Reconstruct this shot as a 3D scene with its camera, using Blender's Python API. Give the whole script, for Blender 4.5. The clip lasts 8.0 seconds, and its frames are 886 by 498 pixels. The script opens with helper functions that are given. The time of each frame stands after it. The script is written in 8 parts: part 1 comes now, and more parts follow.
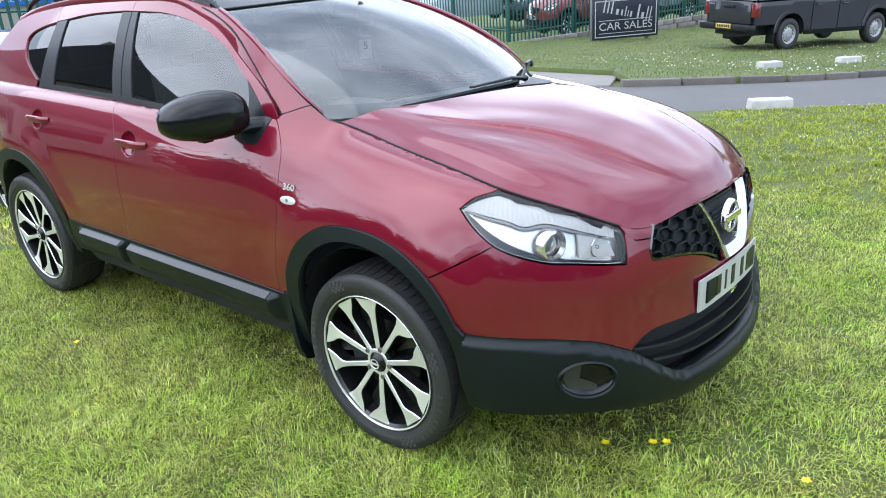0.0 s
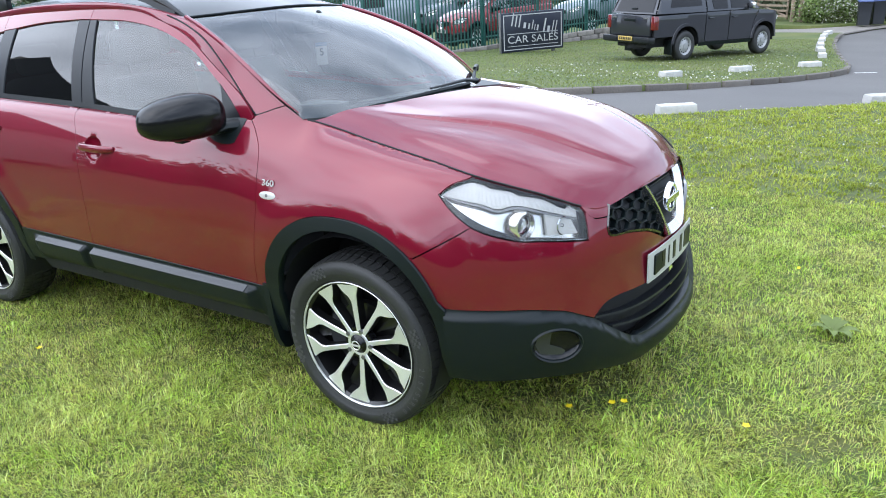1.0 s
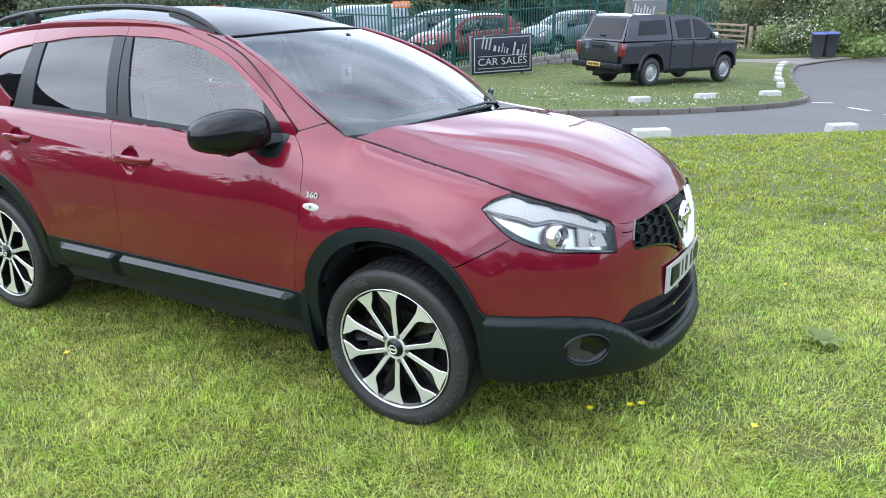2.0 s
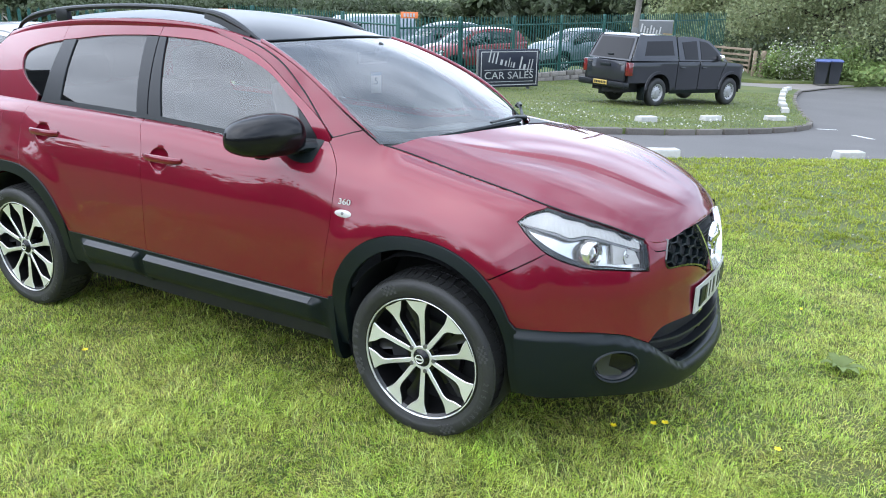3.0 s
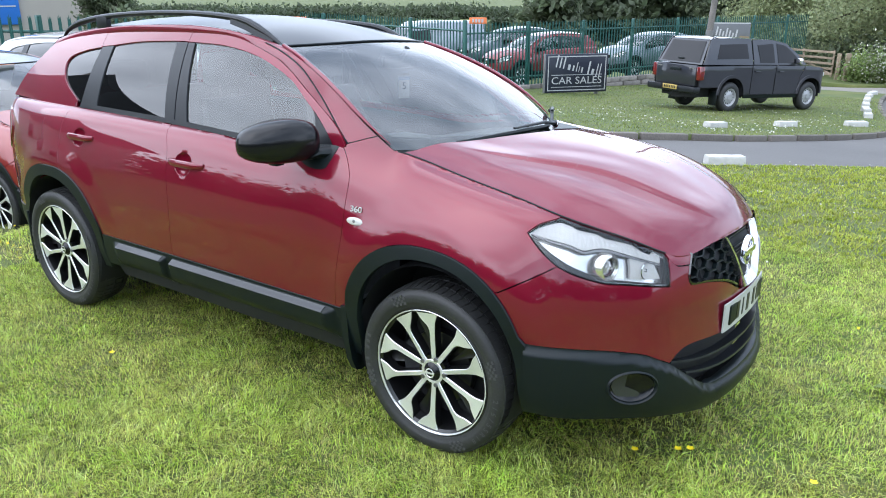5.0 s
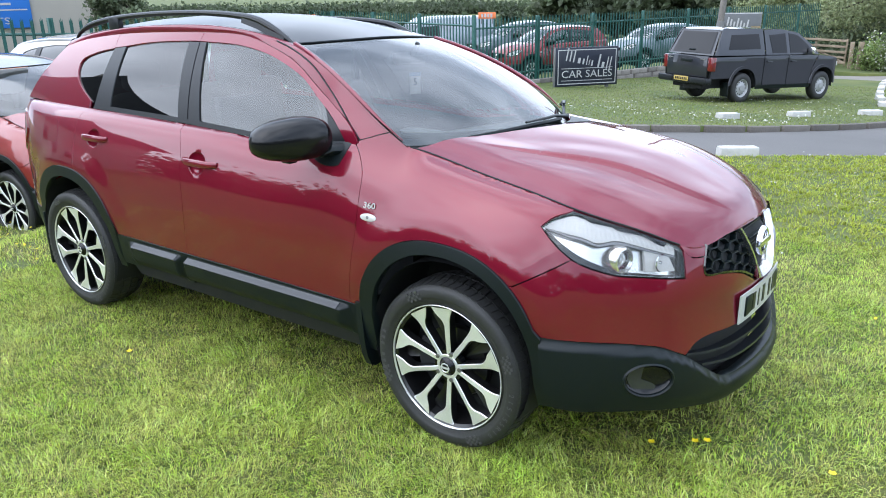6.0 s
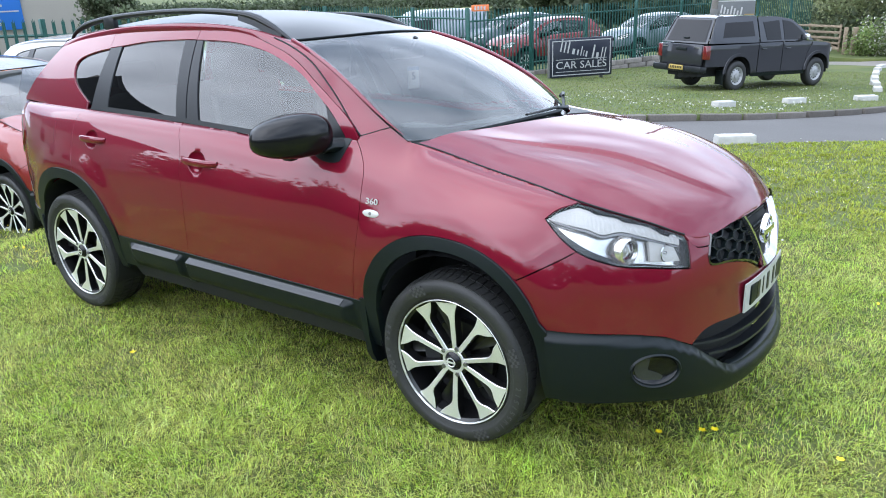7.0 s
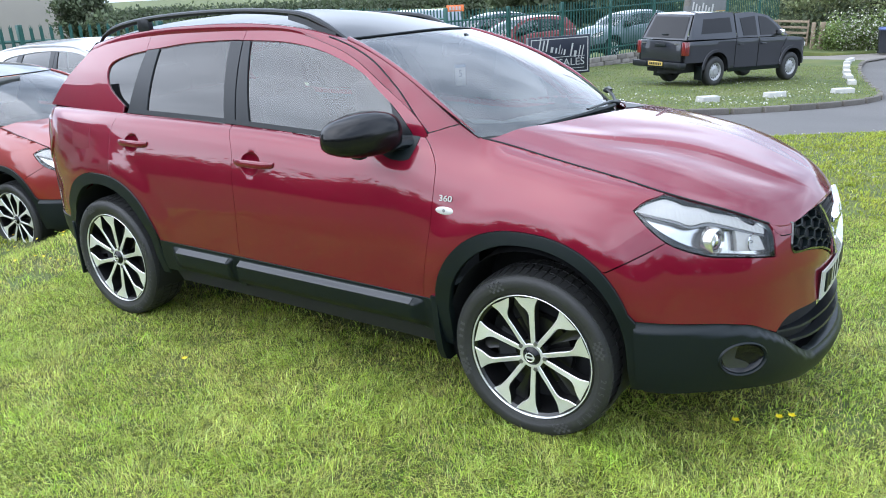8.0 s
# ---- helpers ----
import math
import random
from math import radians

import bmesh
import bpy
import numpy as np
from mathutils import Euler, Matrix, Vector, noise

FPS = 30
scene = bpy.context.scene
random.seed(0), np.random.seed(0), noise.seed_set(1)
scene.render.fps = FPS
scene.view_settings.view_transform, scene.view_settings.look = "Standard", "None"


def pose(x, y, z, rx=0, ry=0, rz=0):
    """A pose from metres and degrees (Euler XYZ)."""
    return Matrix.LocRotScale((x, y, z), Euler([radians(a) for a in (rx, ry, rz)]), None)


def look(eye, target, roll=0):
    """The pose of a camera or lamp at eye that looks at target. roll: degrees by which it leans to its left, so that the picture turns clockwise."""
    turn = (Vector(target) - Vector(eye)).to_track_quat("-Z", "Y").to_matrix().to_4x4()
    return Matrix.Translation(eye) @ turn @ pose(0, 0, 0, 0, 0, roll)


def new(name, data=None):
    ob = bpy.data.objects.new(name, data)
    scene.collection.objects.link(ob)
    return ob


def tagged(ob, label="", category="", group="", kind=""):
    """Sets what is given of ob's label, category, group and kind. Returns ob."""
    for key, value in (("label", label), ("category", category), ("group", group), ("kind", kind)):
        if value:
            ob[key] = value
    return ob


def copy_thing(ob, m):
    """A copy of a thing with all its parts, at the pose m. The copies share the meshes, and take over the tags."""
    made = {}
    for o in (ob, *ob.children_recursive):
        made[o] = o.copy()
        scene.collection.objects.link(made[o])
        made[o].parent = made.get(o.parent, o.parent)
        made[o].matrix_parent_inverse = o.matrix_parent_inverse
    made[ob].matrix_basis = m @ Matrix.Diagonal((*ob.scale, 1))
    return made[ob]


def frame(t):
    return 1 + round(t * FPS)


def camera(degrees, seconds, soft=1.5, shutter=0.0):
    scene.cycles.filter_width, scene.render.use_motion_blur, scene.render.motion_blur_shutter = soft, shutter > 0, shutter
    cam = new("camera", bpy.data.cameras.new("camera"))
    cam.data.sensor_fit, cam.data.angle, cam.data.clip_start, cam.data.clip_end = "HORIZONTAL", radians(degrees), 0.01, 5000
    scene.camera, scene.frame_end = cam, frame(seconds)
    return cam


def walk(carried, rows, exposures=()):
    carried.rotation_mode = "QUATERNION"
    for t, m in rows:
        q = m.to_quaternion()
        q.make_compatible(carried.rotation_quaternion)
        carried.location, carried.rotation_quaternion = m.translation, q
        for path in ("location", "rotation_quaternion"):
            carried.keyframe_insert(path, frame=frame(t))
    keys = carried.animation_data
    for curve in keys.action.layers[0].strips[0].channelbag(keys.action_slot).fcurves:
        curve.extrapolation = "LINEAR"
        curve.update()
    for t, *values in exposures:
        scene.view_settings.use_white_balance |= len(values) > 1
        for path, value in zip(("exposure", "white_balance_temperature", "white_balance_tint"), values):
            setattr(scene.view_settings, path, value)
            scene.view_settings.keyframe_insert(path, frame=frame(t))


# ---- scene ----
cam = camera(59.9, 8.0, soft=1.0)
PATH = [
    (0, (1.767, -2.494, 1.7), (0.551, -1.085, 0.969), -4.0),
    (0.5, (1.694, -2.616, 1.692), (0.573, -1.128, 0.965), -3.9),
    (1, (1.738, -2.824, 1.702), (0.699, -1.271, 0.99), -3.5),
    (1.5, (1.735, -2.982, 1.759), (0.75, -1.384, 1.069), -2.7),
    (2, (1.593, -3.144, 1.753), (0.637, -1.521, 1.083), -1.6),
    (2.2, (1.546, -3.185, 1.752), (0.586, -1.56, 1.091), -1.2),
    (3.3, (1.469, -3.22, 1.757), (0.513, -1.585, 1.116), 1.4),
    (3.5, (1.521, -3.162, 1.75), (0.541, -1.539, 1.112), 1.4),
    (4, (1.602, -3.049, 1.736), (0.576, -1.453, 1.104), 1.3),
    (4.5, (1.608, -3.002, 1.741), (0.536, -1.435, 1.11), 0.6),
    (5, (1.604, -3.005, 1.74), (0.498, -1.463, 1.109), -0.1),
    (6.5, (1.601, -3.015, 1.738), (0.47, -1.499, 1.088), -1.6),
    (7, (1.577, -3.021, 1.739), (0.456, -1.5, 1.083), -2.3),
    (7.5, (1.438, -3.115, 1.73), (0.338, -1.579, 1.073), -2.9),
    (8, (1.242, -3.252, 1.738), (0.182, -1.688, 1.081), -3.0),
]
walk(cam, [(t, look(eye, target, roll)) for t, eye, target, roll in PATH], [(0.0, 1.10), (8.0, 1.10)])

# ---- sky, sun and exposure ----
SUN_UP, SUN_FROM = 52.0, 235.0  # degrees above the ground; compass direction, counted from +x towards +y
world = bpy.data.worlds.new("sky")
scene.world = world
world.use_nodes = True
wn, wl = world.node_tree.nodes, world.node_tree.links
wn.clear()
sky = wn.new("ShaderNodeTexSky")
sky.sky_type, sky.sun_disc = "NISHITA", False
sky.sun_elevation, sky.sun_rotation = radians(SUN_UP), radians(90 - SUN_FROM)
sky.air_density, sky.dust_density = 1.0, 2.0
tc = wn.new("ShaderNodeTexCoord")
stretch = wn.new("ShaderNodeMapping")
stretch.inputs["Scale"].default_value = (1.0, 1.0, 1.6)
stretch.inputs["Location"].default_value = (3.1, 0.4, 1.7)
cloud = wn.new("ShaderNodeTexNoise")
cloud.inputs["Scale"].default_value, cloud.inputs["Detail"].default_value, cloud.inputs["Roughness"].default_value = 2.0, 5.0, 0.54
shape = wn.new("ShaderNodeValToRGB")
shape.color_ramp.elements[0].position, shape.color_ramp.elements[0].color = 0.37, (3.6, 4.45, 5.95, 1)
shape.color_ramp.elements[1].position, shape.color_ramp.elements[1].color = 0.63, (9.7, 11.1, 13.5, 1)
cover = wn.new("ShaderNodeMix")
cover.data_type = "RGBA"
cover.inputs[0].default_value = 0.86
back = wn.new("ShaderNodeBackground")
back.inputs["Strength"].default_value = 0.135
wout = wn.new("ShaderNodeOutputWorld")
wl.new(tc.outputs["Generated"], stretch.inputs["Vector"])
wl.new(stretch.outputs[0], cloud.inputs["Vector"])
wl.new(cloud.outputs["Fac"], shape.inputs[0])
# broken cloud, even from the horizon to overhead
wl.new(sky.outputs[0], cover.inputs["A"])
wl.new(shape.outputs[0], cover.inputs["B"])
wl.new(cover.outputs["Result"], back.inputs["Color"])
wl.new(back.outputs[0], wout.inputs[0])
sun = new("sun", bpy.data.lights.new("sun", "SUN"))
sun.data.energy, sun.data.angle, sun.data.color = 1.05, radians(100), (0.95, 0.97, 1.02)
sun_way = Vector((math.cos(radians(SUN_UP)) * math.cos(radians(SUN_FROM)), math.cos(radians(SUN_UP)) * math.sin(radians(SUN_FROM)), math.sin(radians(SUN_UP))))
sun.matrix_basis = look(sun_way * 60, (0, 0, 0))


# ---- materials ----
def material(name, colour, rough=0.5, metal=0.0, vary=0.12, grain=60.0, bump=0.0, coarse=4.0, **more):
    """A procedural surface: base colour varied at two scales, with fine relief."""
    m = bpy.data.materials.new(name)
    m.use_nodes = True
    n, l = m.node_tree.nodes, m.node_tree.links
    p = n["Principled BSDF"]
    p.inputs["Roughness"].default_value, p.inputs["Metallic"].default_value = rough, metal
    for key, value in more.items():
        p.inputs[key.replace("_", " ")].default_value = value
    c = n.new("ShaderNodeTexCoord")
    big, fine = n.new("ShaderNodeTexNoise"), n.new("ShaderNodeTexNoise")
    big.inputs["Scale"].default_value, fine.inputs["Scale"].default_value = coarse, grain
    big.inputs["Detail"].default_value = fine.inputs["Detail"].default_value = 4
    add = n.new("ShaderNodeMath")
    add.operation = "ADD"
    ramp = n.new("ShaderNodeMapRange")
    ramp.inputs["From Min"].default_value, ramp.inputs["From Max"].default_value = 0.65, 1.35
    ramp.inputs["To Min"].default_value, ramp.inputs["To Max"].default_value = 1 - vary, 1 + vary
    mul = n.new("ShaderNodeMix")
    mul.data_type, mul.blend_type = "RGBA", "MULTIPLY"
    mul.inputs[0].default_value = 1.0
    mul.inputs["A"].default_value = (*colour, 1)
    l.new(c.outputs["Object"], big.inputs["Vector"])
    l.new(c.outputs["Object"], fine.inputs["Vector"])
    l.new(big.outputs["Fac"], add.inputs[0])
    l.new(fine.outputs["Fac"], add.inputs[1])
    l.new(add.outputs[0], ramp.inputs["Value"])
    l.new(ramp.outputs[0], mul.inputs["B"])
    l.new(mul.outputs["Result"], p.inputs["Base Color"])
    if bump:
        b = n.new("ShaderNodeBump")
        b.inputs["Strength"].default_value, b.inputs["Distance"].default_value = bump, 0.01
        l.new(fine.outputs["Fac"], b.inputs["Height"])
        l.new(b.outputs[0], p.inputs["Normal"])
    return m


def paint(name, colour, metal=0.35, rough=0.38, vary=0.04, coat=1.5):
    """Clear-coated car paint with a little flake and waviness."""
    m = material(name, colour, rough, metal, vary, 900.0, 0.0, 1.5)
    p = m.node_tree.nodes["Principled BSDF"]
    p.inputs["Coat Weight"].default_value, p.inputs["Coat Roughness"].default_value, p.inputs["Coat IOR"].default_value = 1.0, 0.02, coat
    return m


def glazing(name, tint, gloss=1.0, ior=1.7):
    """A pane: seen through with its tint, mirroring by Fresnel."""
    m = bpy.data.materials.new(name)
    m.use_nodes = True
    n, l = m.node_tree.nodes, m.node_tree.links
    n.clear()
    see, shine, mix, fres, out = (n.new("ShaderNode" + k) for k in ("BsdfTransparent", "BsdfGlossy", "MixShader", "Fresnel", "OutputMaterial"))
    see.inputs["Color"].default_value = (*tint, 1)
    shine.inputs["Roughness"].default_value = 0.01
    shine.inputs["Color"].default_value = (gloss, gloss, gloss, 1)
    fres.inputs["IOR"].default_value = ior
    l.new(fres.outputs[0], mix.inputs[0])
    l.new(see.outputs[0], mix.inputs[1])
    l.new(shine.outputs[0], mix.inputs[2])
    l.new(mix.outputs[0], out.inputs[0])
    return m


def by_piece(m, amount=0.25, hue=0.02):
    """Lets a material differ a little from piece to piece (by the object's random number)."""
    n, l = m.node_tree.nodes, m.node_tree.links
    p = n["Principled BSDF"]
    old = p.inputs["Base Color"].links[0].from_socket
    info, hsv, rng = n.new("ShaderNodeObjectInfo"), n.new("ShaderNodeHueSaturation"), n.new("ShaderNodeMapRange")
    rng.inputs["To Min"].default_value, rng.inputs["To Max"].default_value = 1 - amount, 1 + amount
    l.new(info.outputs["Random"], rng.inputs["Value"])
    l.new(rng.outputs[0], hsv.inputs["Value"])
    l.new(old, hsv.inputs["Color"])
    l.new(hsv.outputs[0], p.inputs["Base Color"])
    return m


def by_island(m, amount=0.3, hue=0.03, sat=0.2):
    n, l = m.node_tree.nodes, m.node_tree.links
    p = n["Principled BSDF"]
    old = p.inputs["Base Color"].links[0].from_socket
    geo, hsv, rng, rng2, white = n.new("ShaderNodeNewGeometry"), n.new("ShaderNodeHueSaturation"), n.new("ShaderNodeMapRange"), n.new("ShaderNodeMapRange"), n.new("ShaderNodeTexWhiteNoise")
    rng.inputs["To Min"].default_value, rng.inputs["To Max"].default_value = 1 - amount, 1 + amount
    rng2.inputs["To Min"].default_value, rng2.inputs["To Max"].default_value = 0.5 - hue, 0.5 + hue
    white.noise_dimensions = "1D"
    l.new(geo.outputs["Random Per Island"], rng.inputs["Value"])
    l.new(geo.outputs["Random Per Island"], white.inputs["W"])
    l.new(white.outputs["Value"], rng2.inputs["Value"])
    l.new(rng.outputs[0], hsv.inputs["Value"])
    l.new(rng2.outputs[0], hsv.inputs["Hue"])
    l.new(old, hsv.inputs["Color"])
    l.new(hsv.outputs[0], p.inputs["Base Color"])
    return m


def leafy(m, share=0.35, tint=(0.20, 0.30, 0.04)):
    """Lets light through thin blades and leaves."""
    n, l = m.node_tree.nodes, m.node_tree.links
    p, out = n["Principled BSDF"], n["Material Output"]
    thin, mix = n.new("ShaderNodeBsdfTranslucent"), n.new("ShaderNodeMixShader")
    l.new(p.inputs["Base Color"].links[0].from_socket, thin.inputs["Color"])
    mix.inputs[0].default_value = share
    l.new(p.outputs[0], mix.inputs[1])
    l.new(thin.outputs[0], mix.inputs[2])
    l.new(mix.outputs[0], out.inputs[0])
    return m


def patchy(m, other, scale=0.7, share=1.0):
    """Blends a surface towards another colour in broad, uneven patches."""
    n, l = m.node_tree.nodes, m.node_tree.links
    p = n["Principled BSDF"]
    old = p.inputs["Base Color"].links[0].from_socket
    c, t, r, mix = n.new("ShaderNodeTexCoord"), n.new("ShaderNodeTexNoise"), n.new("ShaderNodeMapRange"), n.new("ShaderNodeMix")
    t.inputs["Scale"].default_value, t.inputs["Detail"].default_value, t.inputs["Roughness"].default_value = scale, 5.0, 0.65
    r.inputs["From Min"].default_value, r.inputs["From Max"].default_value, r.inputs["To Max"].default_value = 0.40, 0.64, share
    mix.data_type = "RGBA"
    mix.inputs["B"].default_value = (*other, 1)
    l.new(c.outputs["Object"], t.inputs["Vector"])
    l.new(t.outputs["Fac"], r.inputs["Value"])
    l.new(r.outputs[0], mix.inputs[0])
    l.new(old, mix.inputs["A"])
    l.new(mix.outputs["Result"], p.inputs["Base Color"])
    return m


RED = paint("red_paint", (0.166, 0.0044, 0.0190), 0.35, 0.38, coat=1.62)
RED.node_tree.nodes["Principled BSDF"].inputs["Specular IOR Level"].default_value = 0.05
ORANGE_RED = paint("brighter_red_paint", (0.22, 0.010, 0.008), 0.2)
WHITE_PAINT = paint("white_paint", (0.40, 0.41, 0.42), 0.0)
SILVER_PAINT = paint("silver_blue_paint", (0.16, 0.20, 0.22), 0.5)
GREY_PAINT = paint("dark_grey_paint", (0.030, 0.032, 0.040), 0.4, coat=1.5)
TINTED = paint("tinted_glass", (0.006, 0.006, 0.008), 0.0, 0.3, coat=1.28)
for m in (GREY_PAINT, TINTED):
    m.node_tree.nodes["Principled BSDF"].inputs["Specular IOR Level"].default_value = 0.08
ROOF_BLACK = paint("roof_black", (0.006, 0.006, 0.007), 0.0, 0.3, coat=1.36)
ROOF_BLACK.node_tree.nodes["Principled BSDF"].inputs["Coat Weight"].default_value = 0.42
ROOF_BLACK.node_tree.nodes["Principled BSDF"].inputs["Specular IOR Level"].default_value = 0.1
GLOSS_BLACK = paint("gloss_black", (0.006, 0.006, 0.007), 0.0, 0.2)
PLASTIC = material("black_plastic", (0.0040, 0.0078, 0.0092), 0.42, 0, 0.15, 500, 0.05, Specular_IOR_Level=0.30)
TRIM = material("dull_trim", (0.012, 0.014, 0.017), 0.34, 0, 0.1, 300, 0.02, Specular_IOR_Level=0.32)
DARK = material("dark_inside", (0.011, 0.012, 0.014), 0.8)
RUBBER = material("tyre_rubber", (0.021, 0.0215, 0.022), 0.55, 0, 0.25, 120, 0.1)
RUBBER_MARK = material("tyre_marking", (0.050, 0.050, 0.052), 0.55)
MACHINED = material("machined_alloy", (0.84, 0.84, 0.84), 0.28, 0.65, 0.06, 200)
WHEEL_BLACK = material("black_wheel_paint", (0.006, 0.006, 0.0065), 0.35, 0.0, 0.1, Coat_Weight=0.3)
STEEL = material("steel_grey", (0.20, 0.20, 0.20), 0.42, 0.8)
CHROME = material("chrome", (0.82, 0.83, 0.85), 0.06, 1.0, 0.02)
LAMP_BOWL = material("lamp_reflector", (0.80, 0.79, 0.77), 0.20, 0.85, 0.05, 80)
SATIN = material("satin_black", (0.006, 0.006, 0.007), 0.16, 0, 0.1, 300, 0.0, Specular_IOR_Level=0.35)
SILL_HIGHLIGHT = material("sill_strip", (0.038, 0.041, 0.045), 0.28, 0, 0.08, 200)
FOG_GLASS = material("fog_glass", (0.050, 0.052, 0.055), 0.12, 0.4, 0.1, 80)
BRIGHT = material("bright_trim", (0.68, 0.68, 0.69), 0.15, 0.95, 0.02)
LAMP_WHITE = material("lamp_white", (0.56, 0.55, 0.53), 0.25, 0.0, 0.04)
WHEEL_SILVER = material("silver_wheel", (0.36, 0.365, 0.37), 0.35, 0.3, 0.08)
TAIL_RED = material("red_lens", (0.14, 0.004, 0.007), 0.12, 0, 0.05, Coat_Weight=1.0)
LENS = material("clear_lens", (1, 1, 1), 0.0, 0, 0.0, Transmission_Weight=1.0, IOR=1.5)
COVER = glazing("clear_cover", (0.96, 0.97, 0.97), 1.0, 1.45)
SCREEN = glazing("windscreen_glass", (0.70, 0.80, 0.78), 1.0, 2.05)
PANE = glazing("side_glass", (0.58, 0.68, 0.66), 1.0, 1.85)
PRIVACY = glazing("privacy_glass", (0.07, 0.075, 0.08), 1.0, 1.72)
CLOTH = material("dark_cloth", (0.12, 0.125, 0.13), 0.9, 0, 0.2, 200)
DASH = material("dash_plastic", (0.13, 0.14, 0.145), 0.6, 0, 0.1, 200, 0.05)
PLATE_WHITE = material("plate_white", (0.46, 0.46, 0.45), 0.35, 0, 0.04)
PLATE_YELLOW = material("plate_yellow", (0.50, 0.36, 0.10), 0.4)
INK = material("black_ink", (0.012, 0.012, 0.012), 0.4)
BIN_BLUE = material("card_blue", (0.10, 0.20, 0.36), 0.5)
WHITE = material("white_print", (0.45, 0.45, 0.45), 0.4, 0, 0.03)


# ---- mesh tools ----
from mathutils.geometry import delaunay_2d_cdt


def mesh_of(name, verts, faces, smooth=True, angle=35.0):
    me = bpy.data.meshes.new(name)
    me.from_pydata([tuple(map(float, v)) for v in verts], [], [tuple(int(i) for i in f) for f in faces])
    me.validate()
    me.update()
    if smooth and len(me.polygons):
        me.polygons.foreach_set("use_smooth", [True] * len(me.polygons))
        me.set_sharp_from_angle(angle=radians(angle))
    return me


def joined(*geos):
    """Several (verts, faces) as one."""
    verts, faces = [], []
    for v, f in geos:
        k = len(verts)
        verts.extend(v)
        faces.extend(tuple(i + k for i in q) for q in f)
    return verts, faces


def moved(geo, m):
    return [m @ Vector(v) for v in geo[0]], geo[1]


def flipped(geo):
    """Mirrored to the other side of the car."""
    return [(v[0], -v[1], v[2]) for v in geo[0]], [tuple(reversed(f)) for f in geo[1]]


def part(name, geo, mat, parent=None, label="", m=None, angle=35.0):
    ob = new(name, mesh_of(name, *geo, angle=angle) if isinstance(geo, tuple) else geo)
    if not ob.data.materials:
        ob.data.materials.append(mat)
    if parent:
        ob.parent = parent
    if m is not None:
        ob.matrix_basis = m
    if label:
        ob["label"] = label
    return ob


def thing(name, label, category, m=None, group="", kind="", geo=None, mat=None):
    ob = new(name, mesh_of(name, *geo) if geo else None)
    if geo:
        ob.data.materials.append(mat)
    if m is not None:
        ob.matrix_basis = m
    return tagged(ob, label, category, group, kind)


def box(x0, y0, z0, x1, y1, z1, bevel=0.0, segments=2):
    bm = bmesh.new()
    bmesh.ops.create_cube(bm, size=1)
    for v in bm.verts:
        v.co = Vector(((x0 + x1) / 2 + v.co.x * (x1 - x0), (y0 + y1) / 2 + v.co.y * (y1 - y0), (z0 + z1) / 2 + v.co.z * (z1 - z0)))
    if bevel:
        bmesh.ops.bevel(bm, geom=bm.edges[:], offset=bevel, segments=segments, profile=0.5, affect="EDGES")
    bm.verts.index_update()
    out = [tuple(v.co) for v in bm.verts], [tuple(v.index for v in f.verts) for f in bm.faces]
    bm.free()
    return out


def loft(rings, closed=True, caps=True):
    """Rings of equally many points, joined in turn."""
    n = len(rings[0])
    verts = [tuple(p) for r in rings for p in r]
    faces = []
    for i in range(len(rings) - 1):
        for j in range(n if closed else n - 1):
            a, b = i * n + j, i * n + (j + 1) % n
            faces.append((a, b, b + n, a + n))
    if caps and closed:
        faces.append(tuple(range(n - 1, -1, -1)))
        faces.append(tuple(range((len(rings) - 1) * n, len(rings) * n)))
    return verts, faces


def tube(path, radius, sides=8, squash=1.0, up=(0, 0, 1)):
    """A bar along a path; radius a number or one for each point."""
    path = [Vector(p) for p in path]
    rings = []
    for i, p in enumerate(path):
        d = (path[min(i + 1, len(path) - 1)] - path[max(i - 1, 0)]).normalized()
        side = d.cross(Vector(up))
        side = side.normalized() if side.length > 1e-4 else Vector((1, 0, 0))
        top = side.cross(d).normalized()
        r = radius[i] if isinstance(radius, (list, tuple)) else radius
        rings.append([p + side * (r * math.cos(a)) + top * (r * squash * math.sin(a)) for a in (2 * math.pi * k / sides for k in range(sides))])
    return loft(rings)


def lathe(profile, sides=48, start=0.0, end=2 * math.pi):
    """Turns (radius, along) points about the y axis; along runs outwards to -y."""
    full = abs(end - start - 2 * math.pi) < 1e-6
    n = sides if full else sides + 1
    verts = [(r * math.cos(a), -y, r * math.sin(a)) for a in (start + (end - start) * k / sides for k in range(n)) for r, y in profile]
    k, faces = len(profile), []
    for i in range(sides):
        for j in range(k - 1):
            a, b = i * k + j, ((i + 1) % n) * k + j
            faces.append((a, b, b + 1, a + 1))
    return verts, faces


